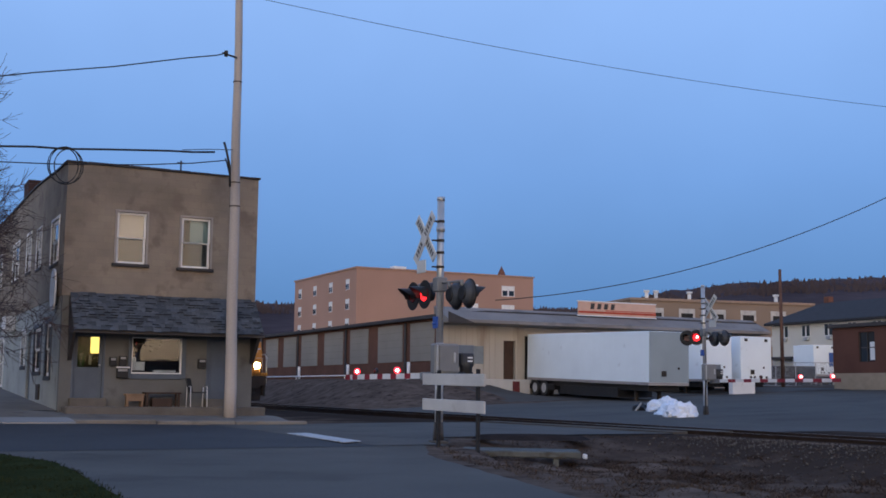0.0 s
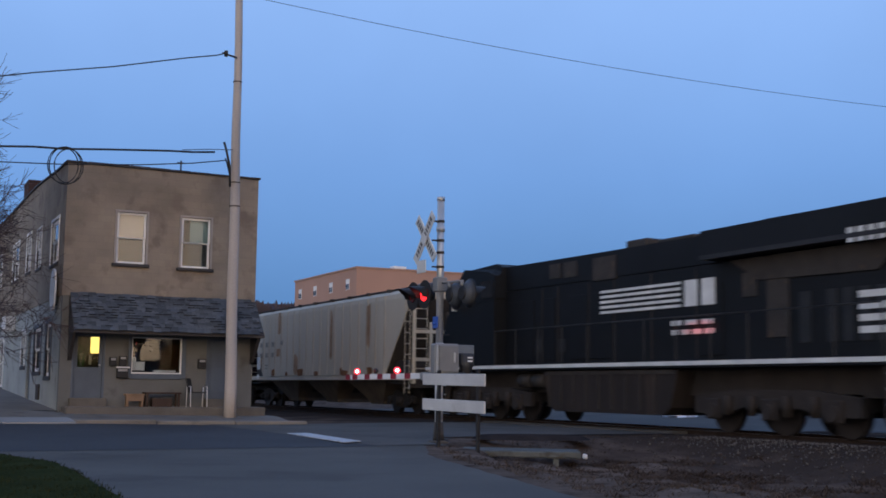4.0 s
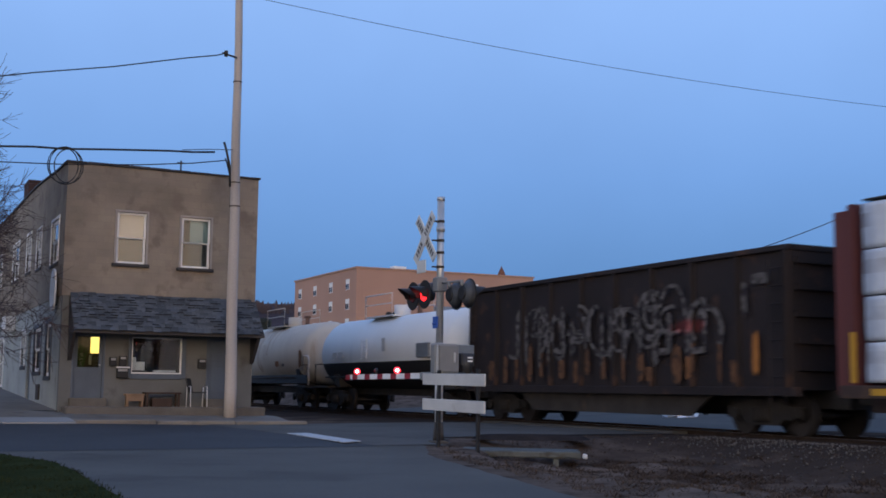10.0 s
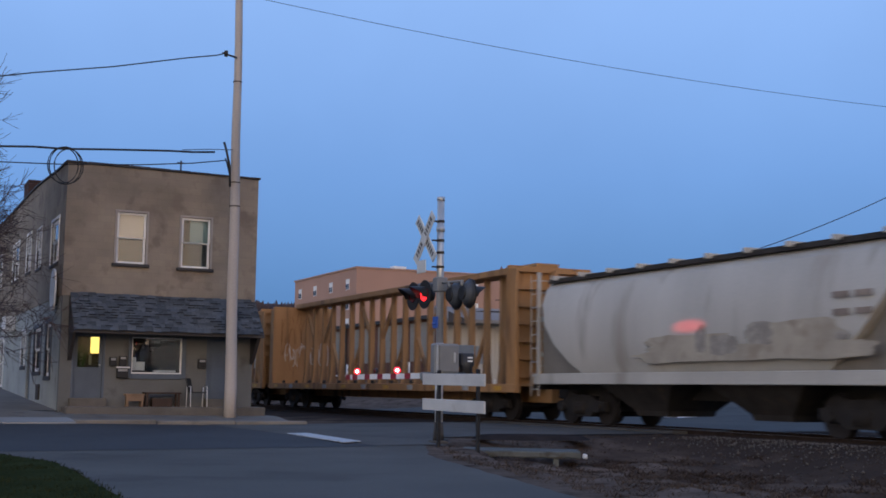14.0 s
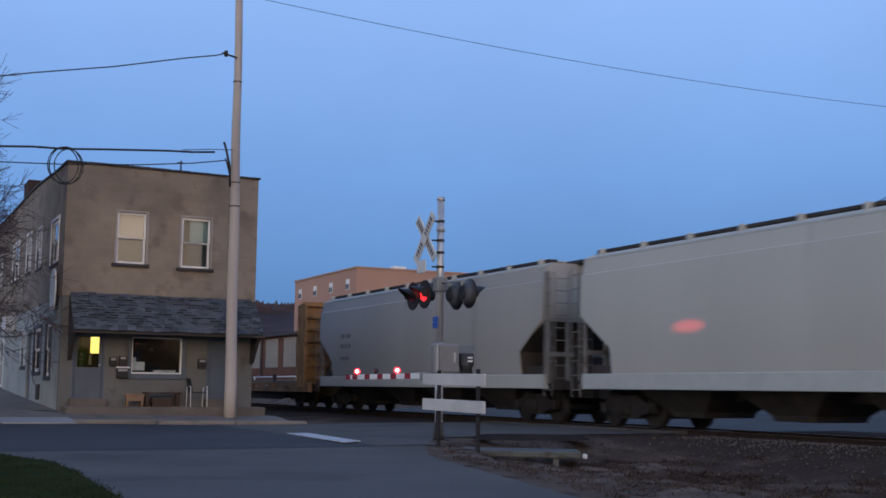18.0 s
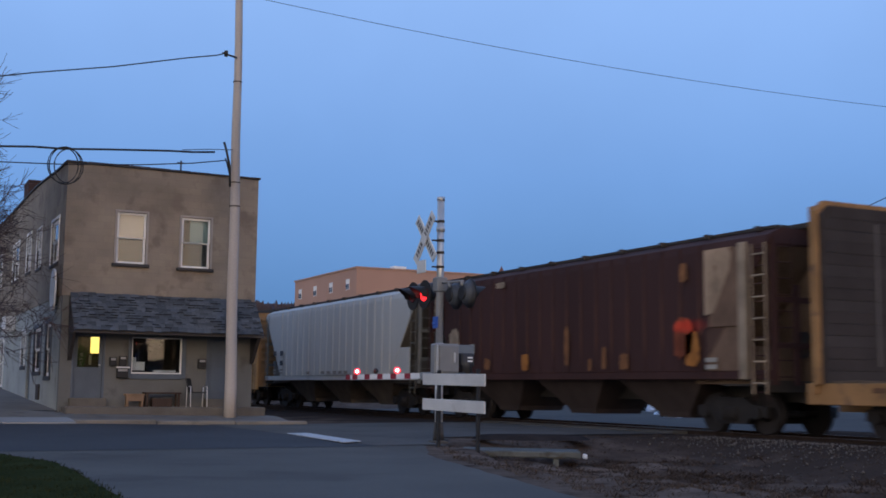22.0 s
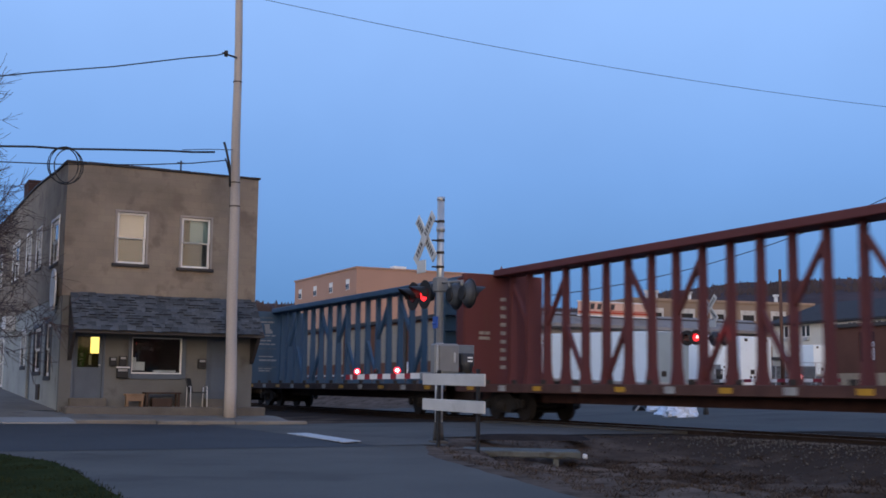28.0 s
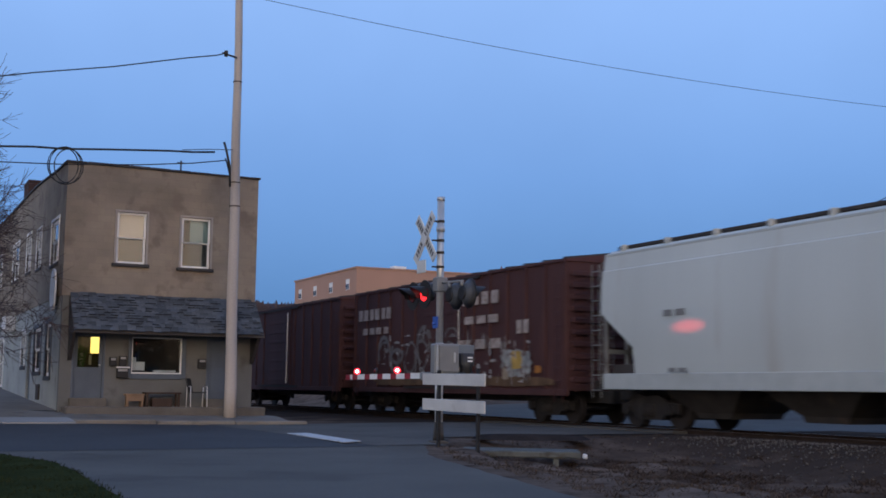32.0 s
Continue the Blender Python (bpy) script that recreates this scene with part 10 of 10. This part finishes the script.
for x_, z in ((0.30, 2.36), (0.42, 4.05), (0.95, 2.34), (0.40, 1.66), (0.35, 3.0)):
    part("stencil_bar", box(B(), x_, x_ + 0.34, yb_ - 0.006, yb_, z, z + 0.06), STENCIL_DIM, c)
c = add(empty_centerbeam(L_of(26), "empty tan centerbeam lumber car", LUM_TAN, sill_m=mat("sill_tan_brown", (0.16, 0.105, 0.06), 0.8, var=0.35, over=(0.08, 0.055, 0.04), over_at=0.55), top_m=mat("chord_grey_brown", (0.19, 0.145, 0.10), 0.75, var=0.25)))
c = add(covered_hopper(L_of(27), "light grey covered hopper car with smooth sides", LIGHT_HOP, "round", 4, sill_m=GREY_SILL, seed=27, end_m=mat("hopper_end_grey", (0.27, 0.27, 0.26))))
bars(c, mat("stencil_mid_grey", (0.19, 0.19, 0.185)), [(L_of(27) / 2 - 4.6, L_of(27) / 2 - 3.6, 2.75, 0.16, 2), (L_of(27) / 2 - 4.6, L_of(27) / 2 - 3.8, 1.4, 0.1, 2), (-5.0, -4.6, 2.0, 0.35, 1)], -1.612, 3)
c = add(boxcar(L_of(28), "dark red boxcar covered with pale graffiti", BOX_DARKRED, BOX_DARKRED, (6.9, 9.9), ROOF_RED, 14, key="darkred"))
h = L_of(28) / 2
bars(c, mat("letter_pale", (0.36, 0.30, 0.265), 0.8, var=0.4, scale=4, over=(0.13, 0.06, 0.05), over_at=0.57), [(h - 4.4, h - 1.2, 3.5, 0.42, 6), (h - 4.2, h - 1.6, 2.95, 0.25, 4), (-4.0, -1.4, 3.6, 0.4, 4), (-4.0, -1.6, 3.0, 0.25, 3), (-5.8, -5.0, 2.6, 0.4, 2), (-4.2, -1.2, 2.2, 0.3, 3)], -1.56, 8)
GRAF_PALE = mat("graffiti_pale_wash", (0.33, 0.32, 0.30), 0.8, var=0.5, scale=3, over=(0.11, 0.05, 0.042), over_at=0.55)
for i, (q0, q1, z0, z1, n_) in enumerate(((5.2, 8.6, 1.5, 2.7, 26), (2.4, 5.2, 1.3, 2.4, 22), (9.4, 13.4, 1.5, 2.9, 20), (3.0, 12.0, 1.1, 1.5, 18))):
    scuff(c, GRAF_PALE, q0 - h, q1 - h, z0, z1, -1.588, 610 + i, n_, label="pale sprayed strokes, worn")
graffiti(c, mat("graffiti_faded", (0.15, 0.135, 0.13), 0.8, var=0.4), -1.5, 5.5, 1.4, 2.9, 6, -1.562, 24)
# yellow blot: reflected light put into colour; the rest spray, mud, rust
for i, (q0, q1, z0, z1, m_) in enumerate(((2.6, 4.6, 1.25, 2.2, mat("graffiti_pale_blue", (0.27, 0.28, 0.27), 0.8, var=0.6, scale=3, over=(0.10, 0.04, 0.03), over_at=0.52)), (3.2, 3.9, 1.5, 2.1, mat("yellow_reflection", (0.42, 0.27, 0.07), 0.8, var=0.5, scale=3)), (1.2, 6.6, 1.02, 1.32, mat("mud_brown", (0.11, 0.065, 0.035), 0.9, var=0.5, scale=2)), (9.0, 14.5, 1.02, 1.28, mat("mud_brown", (0.11, 0.065, 0.035))), (2.1, 2.5, 1.4, 1.65, RUST_ORANGE), (4.0, 4.4, 1.2, 1.6, DIRT_TAN))):
    patch(c, m_, q0 - h, q1 - h, z0, z1, -1.563 - 0.001 * i, 200 + i, "graffiti", "faded sprayed blot, one a yellow reflection")
add(boxcar(L_of(29), "dark red boxcar at the end of the view", BOX_DARKRED, BOX_DARKRED, (6.9, 9.9), ROOF_RED, 14, key="darkred"))
for k_ in (11, 12):
    hh_ = SIZE[k_] / 2
    graffiti(TRAIN[k_], mat("graffiti_scrawl", (0.55, 0.50, 0.43), 0.8, var=0.3), -1.35, 0.95, 1.95, 3.05, 9, -0.115, 31 + k_, at=pose(0, hh_ - 1.0, 0, 0, 0, 90), thin=0.26)
    graffiti(TRAIN[k_], RUST_BROWN, -1.35, 1.2, 1.8, 4.2, 7, -0.1145, 51 + k_, at=pose(0, hh_ - 1.0, 0, 0, 0, 90), thin=0.16)


def run(t):
    """How far the train has come after t seconds."""
    return 18.05431 * t - 0.0213777 * t * t + 0.00077959 * t ** 3 + 2.1 * max(0.0, 1 - t / 2.0) ** 1.6


def motions():
    for k, car in enumerate(TRAIN):
        mid = (JOINT[k] + JOINT[k + 1]) / 2
        walk(car, [(t, pose(TRACK_X, mid - run(t), GRADE * (mid - run(t) - 18), math.degrees(GRADE))) for t in (0, 0.25, 0.5, 1, 1.5, 2, 3, 4, 8, 12, 16, 20, 24, 28, 30, 31, 32)])


motions()
